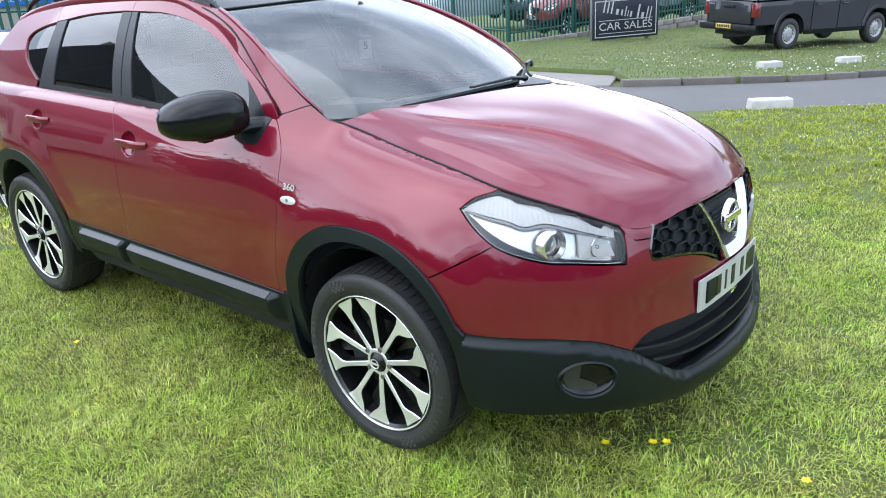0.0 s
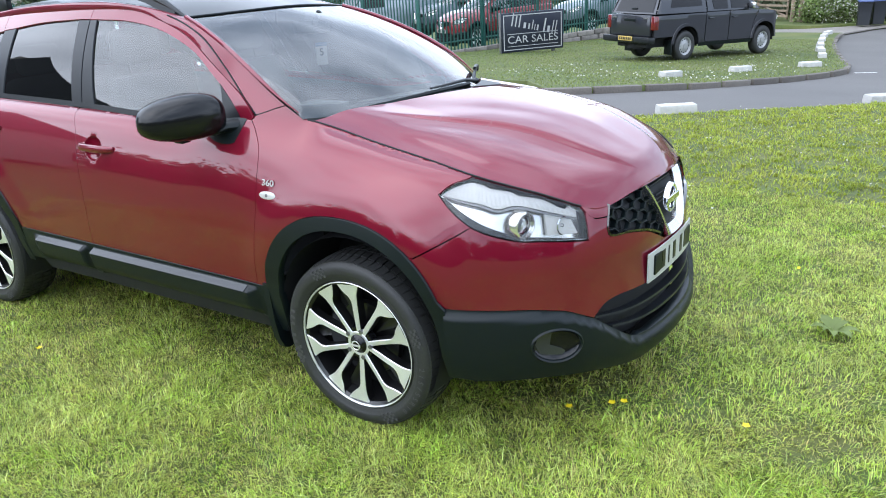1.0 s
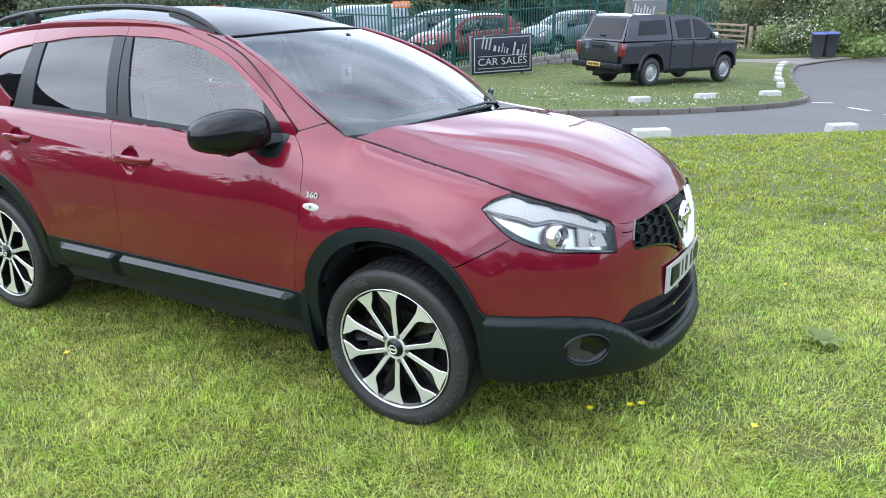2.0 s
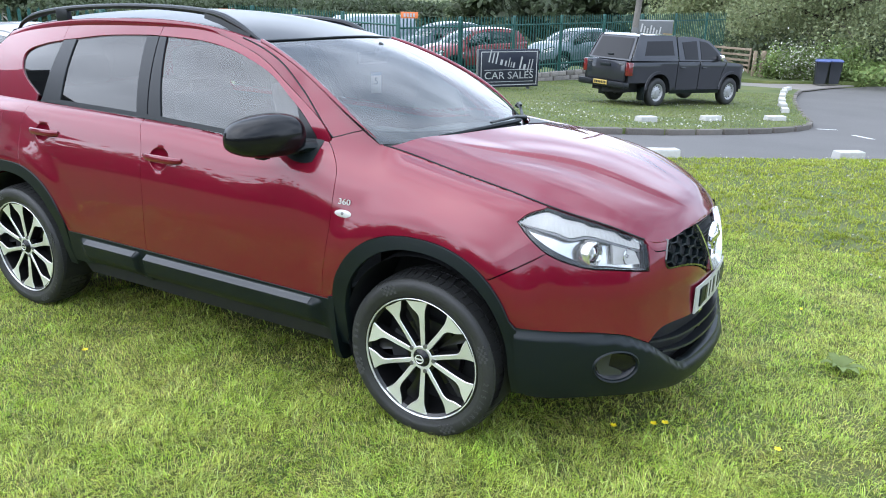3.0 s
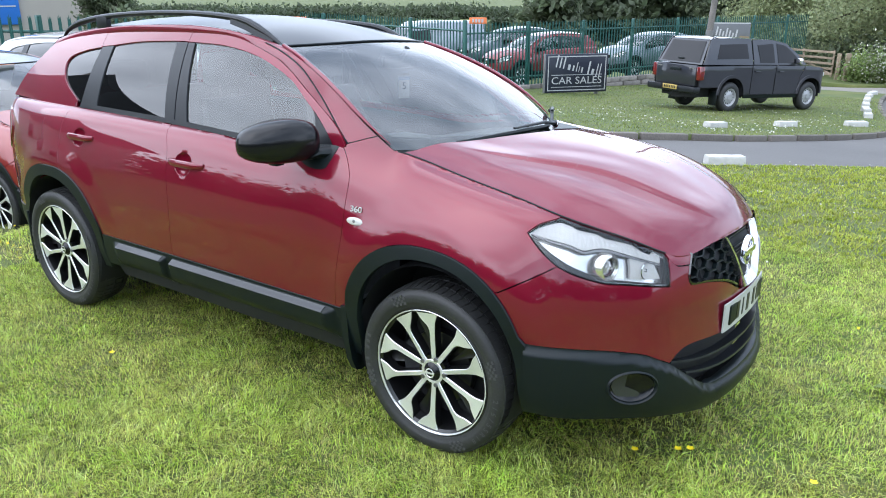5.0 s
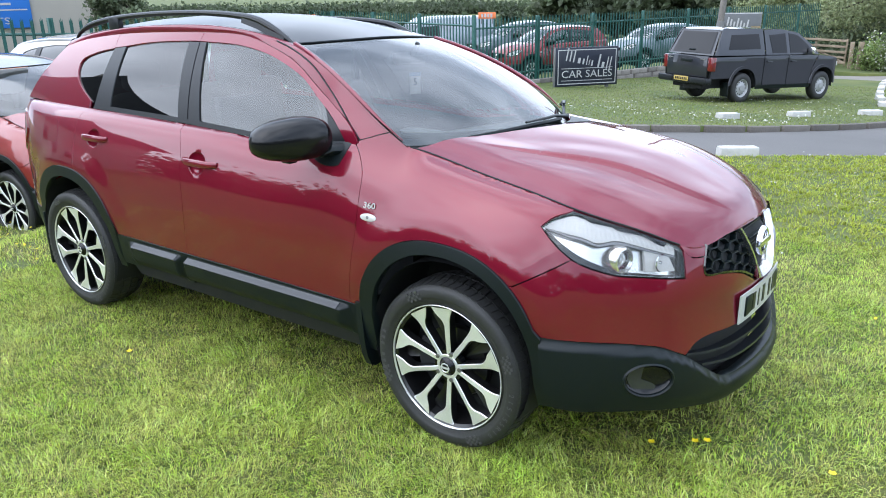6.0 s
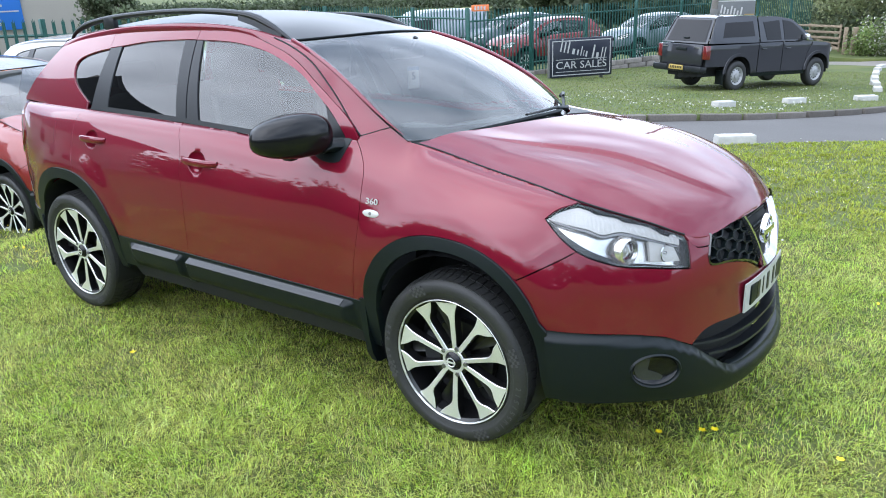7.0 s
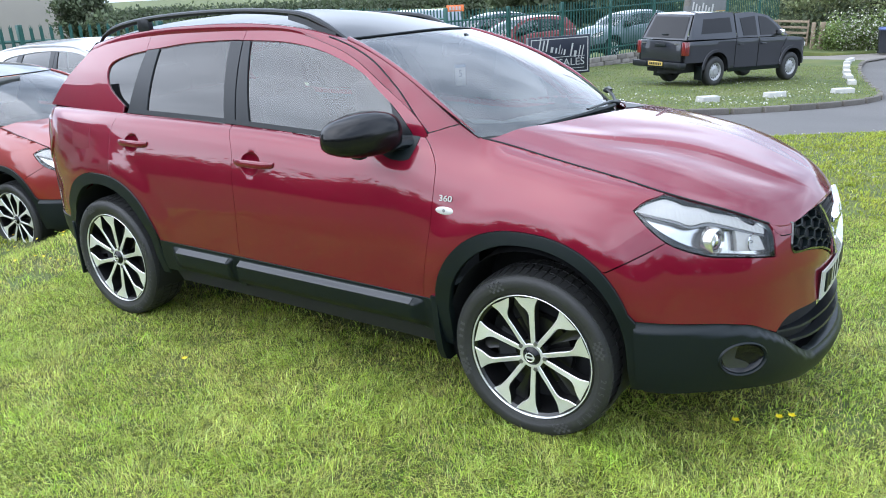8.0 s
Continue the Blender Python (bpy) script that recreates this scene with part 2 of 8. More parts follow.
def along(points, count):
    """A smooth open curve through points, evenly sampled."""
    p = [np.array(q, float) for q in points]
    if len(p) == 2:
        return [tuple(p[0] + (p[1] - p[0]) * k / (count - 1)) for k in range(count)]
    p = [2 * p[0] - p[1]] + p + [2 * p[-1] - p[-2]]
    fine = []
    for i in range(1, len(p) - 2):
        for k in range(12):
            t = k / 12
            fine.append(0.5 * (2 * p[i] + (p[i + 1] - p[i - 1]) * t + (2 * p[i - 1] - 5 * p[i] + 4 * p[i + 1] - p[i + 2]) * t * t + (3 * p[i] - p[i - 1] - 3 * p[i + 1] + p[i + 2]) * t ** 3))
    fine.append(p[-2])
    fine = np.array(fine)
    run = np.r_[0, np.cumsum(np.linalg.norm(np.diff(fine, axis=0), axis=1))]
    want = np.linspace(0, run[-1], count)
    return [tuple(np.interp(w, run, fine[:, c]) for c in range(fine.shape[1])) for w in want]


def outline(*runs, step=0.02):
    """A closed outline out of open curves that meet at corners."""
    out = []
    for r in runs:
        length = sum(math.dist(a, b) for a, b in zip(r, r[1:]))
        pts = along(r, max(2, int(length / step) + 1))
        out.extend(pts if not out or math.dist(out[-1], pts[0]) > 1e-4 else pts[1:])
    if math.dist(out[0], out[-1]) < 1e-4:
        out.pop()
    return out


def inside(poly, pts):
    pts, c = np.asarray(pts), np.zeros(len(pts), bool)
    for (x0, y0), (x1, y1) in zip(poly, poly[1:] + poly[:1]):
        if y0 != y1:
            c ^= ((y0 > pts[:, 1]) != (y1 > pts[:, 1])) & (pts[:, 0] < (x1 - x0) * (pts[:, 1] - y0) / (y1 - y0) + x0)
    return c


def normals_of(surf, a, b, e=1e-3):
    n = np.cross(surf(a + e, b) - surf(a - e, b), surf(a, b + e) - surf(a, b - e))
    return n / np.maximum(np.linalg.norm(n, axis=-1, keepdims=True), 1e-9)


def sheet(surf, poly, step=0.03, gap=0.0, depth=0.012, lift=0.0, seam=None, mirror=None, flip=1, relief=None, extra=(), bend=None):
    """A curved panel: the part of surf inside the outline, with rolled-in edges. seam: the first coordinate at which the two halves meet.
    mirror: None for the right half alone, 'left' for the other, 'both' for one mesh of the two. Returns a mesh with the surface's own normals."""
    poly = [tuple(p) for p in poly]
    area = sum(p[0] * q[1] - q[0] * p[1] for p, q in zip(poly, poly[1:] + poly[:1]))
    if area < 0:
        poly.reverse()
    n = len(poly)
    if gap:
        moved_in = []
        for i in range(n):
            p, a, b = (np.array(poly[k % n]) for k in (i, i - 1, i + 1))
            d1, d2 = p - a, b - p
            n1, n2 = np.array((-d1[1], d1[0])), np.array((-d2[1], d2[0]))
            m = n1 / max(np.linalg.norm(n1), 1e-9) + n2 / max(np.linalg.norm(n2), 1e-9)
            q = p + gap * m / max(np.linalg.norm(m), 0.6)
            if seam is not None and abs(p[0] - seam) < 1e-4:
                q[0] = p[0]
            moved_in.append(tuple(q))
        poly = moved_in
    arr = np.array(poly)
    lo, hi = arr.min(0), arr.max(0)
    gx, gy = np.meshgrid(np.arange(lo[0] + step / 2, hi[0], step), np.arange(lo[1] + step / 2, hi[1], step))
    grid = np.c_[gx.ravel(), gy.ravel()]
    grid = grid[inside(poly, grid)] if len(grid) else grid
    if len(grid):
        far = np.min(np.linalg.norm(grid[:, None] - arr[None], axis=2), axis=1) > 0.55 * step
        grid = grid[far]
    if len(extra):
        ex = np.array(extra)
        ex = ex[inside(poly, ex)]
        grid = np.r_[grid[np.min(np.linalg.norm(grid[:, None] - ex[None], axis=2), axis=1) > 0.3 * step], ex] if len(grid) else ex
    co = [Vector(p) for p in poly] + [Vector(p) for p in grid]
    v2, _, f2, _, _, _ = delaunay_2d_cdt(co, [(i, (i + 1) % n) for i in range(n)], [], 1, 1e-6)
    ab = np.array([tuple(v) for v in v2])
    P = surf(ab[:, 0], ab[:, 1])
    N = normals_of(surf, ab[:, 0], ab[:, 1]) * flip
    if relief is None:
        P = P + N * lift
    else:
        raised = lambda a, b: surf(a, b) + normals_of(surf, a, b) * (flip * (lift + relief(a, b)))[..., None]
        P = raised(ab[:, 0], ab[:, 1])
        N = normals_of(raised, ab[:, 0], ab[:, 1], 2e-3) * flip
    if bend is not None:
        N = bend(ab, P, N)
    faces = [tuple(f) if flip > 0 else tuple(reversed(f)) for f in f2]
    fix = []
    for f in faces:
        g = np.cross(P[f[1]] - P[f[0]], P[f[2]] - P[f[0]])
        fix.append(f if g @ N[f[0]] > 0 else tuple(reversed(f)))
    faces = fix
    # rolled edge
    count = {}
    for f in faces:
        for a, b in zip(f, f[1:] + f[:1]):
            count[(a, b)] = 1
    rim = [(a, b) for a, b in count if (b, a) not in count and not (seam is not None and abs(ab[a][0] - seam) < 1e-4 and abs(ab[b][0] - seam) < 1e-4)]
    verts, norms = [tuple(p) for p in P], [tuple(q) for q in N]
    if depth:
        for a, b in rim:
            e = P[b] - P[a]
            o = np.cross(e, N[a])
            o = o / max(np.linalg.norm(o), 1e-9)
            k = len(verts)
            verts += [tuple(P[a]), tuple(P[b]), tuple(P[b] - N[b] * depth), tuple(P[a] - N[a] * depth)]
            t1 = (o + 0.7 * N[a]) / np.linalg.norm(o + 0.7 * N[a])
            norms += [tuple(t1), tuple(t1), tuple(o), tuple(o)]
            faces.append((k + 1, k, k + 3, k + 2))
    if mirror in ("left", "both"):
        mv, mn, mf = [(x, -y, z) for x, y, z in verts], [(x, -y, z) for x, y, z in norms], [tuple(reversed(f)) for f in faces]
        if mirror == "left":
            verts, norms, faces = mv, mn, mf
        else:
            k = len(verts)
            verts, norms, faces = verts + mv, norms + mn, faces + [tuple(i + k for i in f) for f in mf]
    me = bpy.data.meshes.new("panel")
    me.from_pydata([tuple(map(float, v)) for v in verts], [], faces)
    me.polygons.foreach_set("use_smooth", [True] * len(faces))
    me.normals_split_custom_set_from_vertices([tuple(map(float, q)) for q in norms])
    me.update()
    return me


def lettering(text, size, m, mat, parent=None, name="lettering", depth=0.004, shear=0.0, width=None):
    """Raised writing as a mesh, centred, standing in the pose's x (along) and y (up)."""
    c = bpy.data.curves.new(name, "FONT")
    c.body, c.size, c.extrude, c.align_x, c.align_y, c.shear, c.resolution_u = text, size, depth / 2, "CENTER", "CENTER", shear, 3
    ob = bpy.data.objects.new(name, c)
    scene.collection.objects.link(ob)
    bpy.context.view_layer.update()
    me = bpy.data.meshes.new_from_object(ob.evaluated_get(bpy.context.evaluated_depsgraph_get()))
    bpy.data.objects.remove(ob)
    bpy.data.curves.remove(c)
    if width:
        xs = [v.co.x for v in me.vertices]
        k = width / (max(xs) - min(xs))
        for v in me.vertices:
            v.co.x *= k
    me.materials.clear()
    me.materials.append(mat)
    out = new(name, me)
    out.parent, out.matrix_basis = parent, m
    return out


# ---- the car's skin: lengthwise curves and the surfaces between them ----
def spline(ks, vs):
    """Natural cubic through (k, value) knots; returns f(array)."""
    ks, vs = np.asarray(ks, float), np.asarray(vs, float)
    n, h = len(ks), np.diff(ks)
    A, r = np.eye(n), np.zeros(n)
    for i in range(1, n - 1):
        A[i, i - 1:i + 2] = h[i - 1], 2 * (h[i - 1] + h[i]), h[i]
        r[i] = 6 * ((vs[i + 1] - vs[i]) / h[i] - (vs[i] - vs[i - 1]) / h[i - 1])
    m = np.linalg.solve(A, r)

    def f(x):
        x = np.asarray(x, float)
        i = np.clip(np.searchsorted(ks, x) - 1, 0, n - 2)
        a, b = ks[i + 1] - x, x - ks[i]
        inside = (m[i] * a ** 3 + m[i + 1] * b ** 3) / (6 * h[i]) + (vs[i] / h[i] - m[i] * h[i] / 6) * a + (vs[i + 1] / h[i] - m[i + 1] * h[i] / 6) * b
        return inside
    return f


STATIONS = (-3.47, -3.25, -3.0, -2.63, -2.1, -1.6, -1.2, -0.9, -0.55, -0.3, 0.0, 0.3, 0.5, 0.7, 0.85, 1.0, 1.2, 1.48)


def rail(xs, hs, zs):
    """A lengthwise curve of the body: x, half width and height at the stations, mirrored past the nose."""
    k = STATIONS + tuple(2 * STATIONS[-1] - s for s in STATIONS[-2:-4:-1])
    m = lambda v, sign: tuple(v) + tuple(sign * a for a in v[-2:-4:-1])
    return spline(k, m(xs, 1)), spline(k, m(hs, -1)), spline(k, m(zs, 1))


SIDE = STATIONS[:12]
RAIL_BOTTOM = rail((-3.42, -3.24) + SIDE[2:] + (0.50, 0.65, 0.75, 0.815, 0.88, 0.905),
                   (0.40, 0.66, 0.76, 0.79, 0.79, 0.785, 0.785, 0.785, 0.785, 0.80, 0.82, 0.80, 0.76, 0.64, 0.53, 0.41, 0.24, 0.0),
                   (0.30, 0.28, 0.26, 0.25, 0.25, 0.25, 0.25, 0.25, 0.25, 0.25, 0.25, 0.25, 0.245, 0.24, 0.235, 0.235, 0.235, 0.235))
RAIL_LIP = rail((-3.46, -3.29) + SIDE[2:] + (0.52, 0.69, 0.79, 0.865, 0.93, 0.957),
                (0.44, 0.70, 0.81, 0.84, 0.835, 0.83, 0.83, 0.83, 0.83, 0.845, 0.865, 0.85, 0.80, 0.68, 0.58, 0.45, 0.26, 0.0),
                (0.38, 0.37, 0.36, 0.36, 0.36, 0.36, 0.36, 0.36, 0.36, 0.36, 0.36, 0.36, 0.355, 0.35, 0.345, 0.34, 0.34, 0.34))
RAIL_CLAD = rail((-3.47, -3.31) + SIDE[2:] + (0.505, 0.68, 0.785, 0.855, 0.915, 0.942),
                 (0.45, 0.715, 0.82, 0.858, 0.855, 0.852, 0.852, 0.852, 0.853, 0.86, 0.875, 0.868, 0.815, 0.70, 0.59, 0.46, 0.27, 0.0),
                 (0.52, 0.51, 0.50, 0.50, 0.50, 0.50, 0.50, 0.50, 0.50, 0.50, 0.50, 0.50, 0.50, 0.50, 0.50, 0.50, 0.50, 0.50))
RAIL_WIDE = rail((-3.45, -3.30) + SIDE[2:] + (0.49, 0.655, 0.762, 0.836, 0.902, 0.927),
                 (0.45, 0.72, 0.825, 0.862, 0.864, 0.865, 0.865, 0.865, 0.862, 0.865, 0.875, 0.868, 0.815, 0.705, 0.60, 0.47, 0.28, 0.0),
                 (0.74, 0.74, 0.74, 0.73, 0.73, 0.73, 0.72, 0.72, 0.72, 0.71, 0.70, 0.69, 0.68, 0.68, 0.68, 0.68, 0.68, 0.68))
RAIL_TOP = rail((-3.40, -3.26) + SIDE[2:-1] + (0.29, 0.43, 0.565, 0.685, 0.785, 0.845, 0.875),
                (0.46, 0.662, 0.70, 0.714, 0.722, 0.728, 0.735, 0.735, 0.692, 0.638, 0.665, 0.684, 0.682, 0.638, 0.575, 0.475, 0.29, 0.0),
                (1.12, 1.150, 1.155, 1.152, 1.145, 1.135, 1.12, 1.11, 1.155, 1.137, 1.09, 1.04, 1.008, 0.968, 0.925, 0.872, 0.875, 0.888))
ROUND = spline(STATIONS, (2.0, 2.0, 2.0, 2.0, 2.0, 2.0, 2.0, 2.0, 2.0, 2.0, 2.1, 2.0, 1.7, 1.5, 1.4, 1.3, 1.3, 1.3))


def body(s, v):
    """The lower body's skin, right side: s runs from the tail along the side and round to the nose, v from sill (0) over the widest line (1) to belt and bonnet edge (2)."""
    s, v = np.broadcast_arrays(np.asarray(s, float), np.asarray(v, float))
    b, l, c, w, t = ([f(s) for f in r] for r in (RAIL_BOTTOM, RAIL_LIP, RAIL_CLAD, RAIL_WIDE, RAIL_TOP))
    u = np.clip(v, -0.3, 1) * 3
    out = []
    k = np.clip(v - 1, 0, 1.3)
    n = ROUND(s)
    kk = np.minimum(k, 1.0)
    for i in range(3):
        # Lagrange cubic through the four lower rails
        low = (-(u - 1) * (u - 2) * (u - 3) / 6 * b[i] + u * (u - 2) * (u - 3) / 2 * l[i] - u * (u - 1) * (u - 3) / 2 * c[i] + u * (u - 1) * (u - 2) / 6 * w[i])
        q = kk if i == 2 else 1 - (1 - np.minimum(kk, 0.9999) ** n) ** (1 / n)
        high = w[i] + (t[i] - w[i]) * q
        out.append(np.where(v <= 1, low, high))
    return np.stack([out[0], -out[1], out[2]], -1)


BELT_X = (-3.3, -2.9, -2.5, -2.1, -1.6, -1.2, -0.9, -0.55, -0.3, 0.0)
BELT_H = spline(BELT_X, (0.66, 0.70, 0.716, 0.722, 0.728, 0.735, 0.738, 0.738, 0.735, 0.73))
BELT_Z = spline(BELT_X, (1.165, 1.155, 1.15, 1.145, 1.135, 1.12, 1.11, 1.10, 1.09, 1.08))
TOP_H = spline(BELT_X, (0.46, 0.495, 0.52, 0.535, 0.545, 0.545, 0.54, 0.53, 0.52, 0.51))
TOP_Z = spline(BELT_X, (1.50, 1.50, 1.505, 1.51, 1.515, 1.515, 1.51, 1.50, 1.49, 1.48))


def house(x, z):
    """The upper side of the cabin, right side: x along, z height."""
    x, z = np.broadcast_arrays(np.asarray(x, float), np.asarray(z, float))
    w = (z - BELT_Z(x)) / (TOP_Z(x) - BELT_Z(x))
    h = BELT_H(x) + (TOP_H(x) - BELT_H(x)) * w + 0.02 * (1 - (2 * w - 1) ** 2)
    return np.stack([x, -h, z], -1)


def skin(s, z):
    """The same skin by s and height z."""
    s, z = np.broadcast_arrays(np.asarray(s, float), np.asarray(z, float))
    b, l, c, w, t = (r[2](s) for r in (RAIL_BOTTOM, RAIL_LIP, RAIL_CLAD, RAIL_WIDE, RAIL_TOP))
    u = np.clip((z - b) / (w - b), 0, 1) * 3
    for _ in range(12):
        g = lambda q: -(q - 1) * (q - 2) * (q - 3) / 6 * b + q * (q - 2) * (q - 3) / 2 * l - q * (q - 1) * (q - 3) / 2 * c + q * (q - 1) * (q - 2) / 6 * w
        u = np.clip(u - (g(u) - z) / np.maximum((g(u + 1e-3) - g(u - 1e-3)) / 2e-3, 0.03), -0.5, 3)
    return body(s, np.where(z > w, 1 + (z - w) / (t - w), u / 3))


def widest(s):
    return RAIL_WIDE[2](s)


def q_of(s, z):
    """Height z as the panel coordinate q, which spreads the turn towards belt and bonnet."""
    s, z = np.asarray(s, float), np.asarray(z, float)
    w, t = RAIL_WIDE[2](s), RAIL_TOP[2](s)
    k = np.clip((z - w) / (t - w), 0, 1)
    return np.where(z > w, w + (t - w) * (1 - np.sqrt(1 - k)), z)


def z_of(s, q):
    w, t = RAIL_WIDE[2](s), RAIL_TOP[2](s)
    k = np.clip((q - w) / (t - w), 0, 1)
    return np.where(q > w, w + (t - w) * k * (2 - k), q)


def flank(s, q):
    s, q = np.broadcast_arrays(np.asarray(s, float), np.asarray(q, float))
    return skin(s, z_of(s, q))


def on_flank(poly):
    a = np.array(poly)
    return [(float(s), float(q)) for s, q in zip(a[:, 0], q_of(a[:, 0], a[:, 1]))]


def top_run(s0, s1, n=24):
    """Along the belt and bonnet edge."""
    return [(float(s), float(RAIL_TOP[2](s))) for s in np.linspace(s0, s1, n)]


def arch(cx, cz, rx, rz, n, a0, a1, count=40):
    out = []
    for a in np.radians(np.linspace(a0, a1, count)):
        c, s = math.cos(a), math.sin(a)
        out.append((cx + rx * math.copysign(abs(c) ** (2 / n), c), cz + rz * math.copysign(abs(s) ** (2 / n), s)))
    return out


def smooth(e0, e1, x):
    t = np.clip((x - e0) / (e1 - e0), 0, 1)
    return t * t * (3 - 2 * t)


# bonnet
SPINE_X = spline((-0.3, 0.0, 0.3, 0.5, 0.7, 0.85, 1.0, 1.2, 1.48), (0.03, 0.20, 0.40, 0.53, 0.65, 0.735, 0.80, 0.85, 0.875))
SPINE_Z = spline((0.03, 0.2, 0.4, 0.6, 0.75, 0.83, 0.875), (1.175, 1.155, 1.118, 1.058, 0.99, 0.94, 0.888))
BONNET_W = 0.6


def bonnet_skin(a, t):
    a, t = np.broadcast_arrays(np.asarray(a, float), np.asarray(t, float))
    tt = np.clip(t, -0.3, 1.48)
    r = np.clip(a / BONNET_W, 0, 2)
    ex, eh, ez = (f(tt) for f in RAIL_TOP)
    cx = SPINE_X(tt)
    rr = np.where(r > 1, 2 - r, r)
    x = ex + (cx - ex) * (1 - (1 - rr) ** 1.35)
    h = eh * (1 - r)
    z = ez + (SPINE_Z(cx) - ez) * (1 - (1 - rr) ** 2.3)
    return np.stack([x, -h, z], -1)


RIDGE = spline((-0.4, 0.0, 0.29, 0.7, 0.92, 1.5), (0.20, 0.34, 0.50, 0.59, 0.62, 0.66))


def bonnet_relief(a, t):
    r = a / BONNET_W
    mid = RIDGE(t)
    keep = smooth(1.12, 0.80, t) * smooth(-0.25, 0.20, t)
    swell = 0.012 * smooth(mid - 0.026, mid + 0.006, r)
    valley = -0.005 * np.exp(-((r - mid + 0.11) / 0.08) ** 2)
    inner = -0.010 * smooth(mid + 0.0, mid + 0.30, r)
    fold = 0.012 * smooth(0.05, 0.20, r) * (1 - smooth(0.20, 0.46, r)) * smooth(1.05, 0.6, t)
    return (swell + valley + inner) * keep + fold


RIDGE_GRID = [(BONNET_W * (float(RIDGE(t)) + d), float(t)) for t in np.arange(-0.28, 1.14, 0.018) for d in (-0.10, -0.08, -0.065, -0.05, -0.035, -0.02, -0.008, 0.004, 0.018, 0.035, 0.055)]


# windscreen
SCREEN_W = spline((-0.2, 0.0, 0.12, 0.25, 0.45, 0.74, 1.0, 1.2), (0.62, 0.655, 0.672, 0.670, 0.642, 0.582, 0.523, 0.475))
def screen_skin(a, b):
    a, b = np.broadcast_arrays(np.asarray(a, float), np.asarray(b, float))
    u, v = a / 0.65, b / 0.95
    w = SCREEN_W(v) * u
    low = np.stack([-0.05 - 0.27 * u ** 2, w, 1.135 + 0.012 * u ** 2], -1)
    top = np.stack([-0.865 - 0.195 * u ** 2, w, 1.525 - 0.012 * u ** 2], -1)
    p = low + (top - low) * v[..., None]
    return p + np.array((0.42, 0, 0.9)) * (0.045 * 4 * v * (1 - v))[..., None]


SEAM = ((-0.521, 1.153), (-0.567, 1.204), (-0.657, 1.265), (-0.805, 1.348), (-0.966, 1.435), (-1.126, 1.491), (-1.373, 1.546), (-1.661, 1.557), (-2.1, 1.55), (-2.45, 1.535), (-2.8, 1.50), (-3.0, 1.46))
CANT = tuple(tuple(float(c) for c in screen_skin(-0.645, b)) for b in (0.03, 0.12, 0.25, 0.42, 0.60, 0.80, 0.948)) + ((-1.3, -0.507, 1.56), (-1.661, -0.495, 1.592), (-2.1, -0.49, 1.588), (-2.45, -0.48, 1.57), (-2.8, -0.465, 1.535), (-3.0, -0.455, 1.495))
CANT_Z = spline([-p[0] for p in CANT[6:]], [p[2] for p in CANT[6:]])
CANT_H = spline([-p[0] for p in CANT[6:]], [-p[1] for p in CANT[6:]])


ROOF_FRONT = 1.5265 - float(CANT_Z(0.871))


def roof_skin(y, x):
    y, x = np.broadcast_arrays(np.asarray(y, float), np.asarray(x, float))
    h = CANT_H(-x)
    return np.stack([x, y, CANT_Z(-x) + (ROOF_FRONT + (0.042 - ROOF_FRONT) * smooth(-0.87, -1.45, x)) * (1 - (y / h) ** 2)], -1)


LAMP = ((0.513, 1.004), (0.601, 0.989), (0.759, 0.953), (0.863, 0.92), (0.949, 0.885)), ((0.949, 0.885), (0.957, 0.855), (0.943, 0.772)), \
    ((0.943, 0.772), (0.783, 0.793), (0.682, 0.803), (0.579, 0.83), (0.51, 0.858), (0.446, 0.903), (0.38, 0.959)), ((0.38, 0.959), (0.427, 0.988), (0.513, 1.004))
JOINT = ((0.305, 0.751), (0.403, 0.804), (0.51, 0.858))
CLAD_TOP = ((0.411, 0.578), (0.524, 0.572), (0.679, 0.564), (0.77, 0.55), (0.821, 0.537), (0.869, 0.514), (0.918, 0.491))
CLAD_LIP = ((0.918, 0.491), (1.001, 0.428), (1.08, 0.372), (1.15, 0.352), (1.293, 0.35), (1.48, 0.35))
MOUTH_TOP = ((0.918, 0.491), (0.973, 0.528), (1.043, 0.54), (1.155, 0.535), (1.3, 0.53), (1.48, 0.53))
GRILLE_TOP = ((1.079, 0.862), (1.111, 0.866), (1.213, 0.876), (1.30, 0.879), (1.48, 0.882))
GRILLE_LOW = ((1.037, 0.764), (1.143, 0.752), (1.251, 0.726), (1.355, 0.675), (1.39, 0.660), (1.48, 0.656))
DOOR_FRONT = ((-0.492, 0.503), (-0.465, 0.66), (-0.437, 0.833), (-0.433, 0.988), (-0.445, 1.06), (-0.49, 1.12), (-0.542, 1.154))
DOOR_MID = ((-1.589, 0.511), (-1.584, 0.589), (-1.564, 0.767), (-1.574, 0.931), (-1.586, 1.035), (-1.647, 1.136))
DOOR_REAR = ((-2.508, 0.838), (-2.518, 0.915), (-2.528, 1.076), (-2.513, 1.149))
FRONT_ARCH, FRONT_HOLE = (-0.008, 0.42, 0.422, 0.431, 2.3), (0.008, 0.42, 0.372, 0.386, 2.2)
REAR_ARCH, REAR_HOLE = (-2.62, 0.42, 0.43, 0.418, 2.4), (-2.62, 0.42, 0.375, 0.362, 2.2)
GLASS_TOP = ((-1.65, 1.512), (-1.426, 1.505), (-1.226, 1.479), (-1.068, 1.438), (-0.911, 1.379), (-0.79, 1.304), (-0.733, 1.269))
QUARTER = ((-2.448, 1.462), (-2.6, 1.438), (-2.727, 1.400), (-2.745, 1.347), (-2.68, 1.272), (-2.52, 1.188))


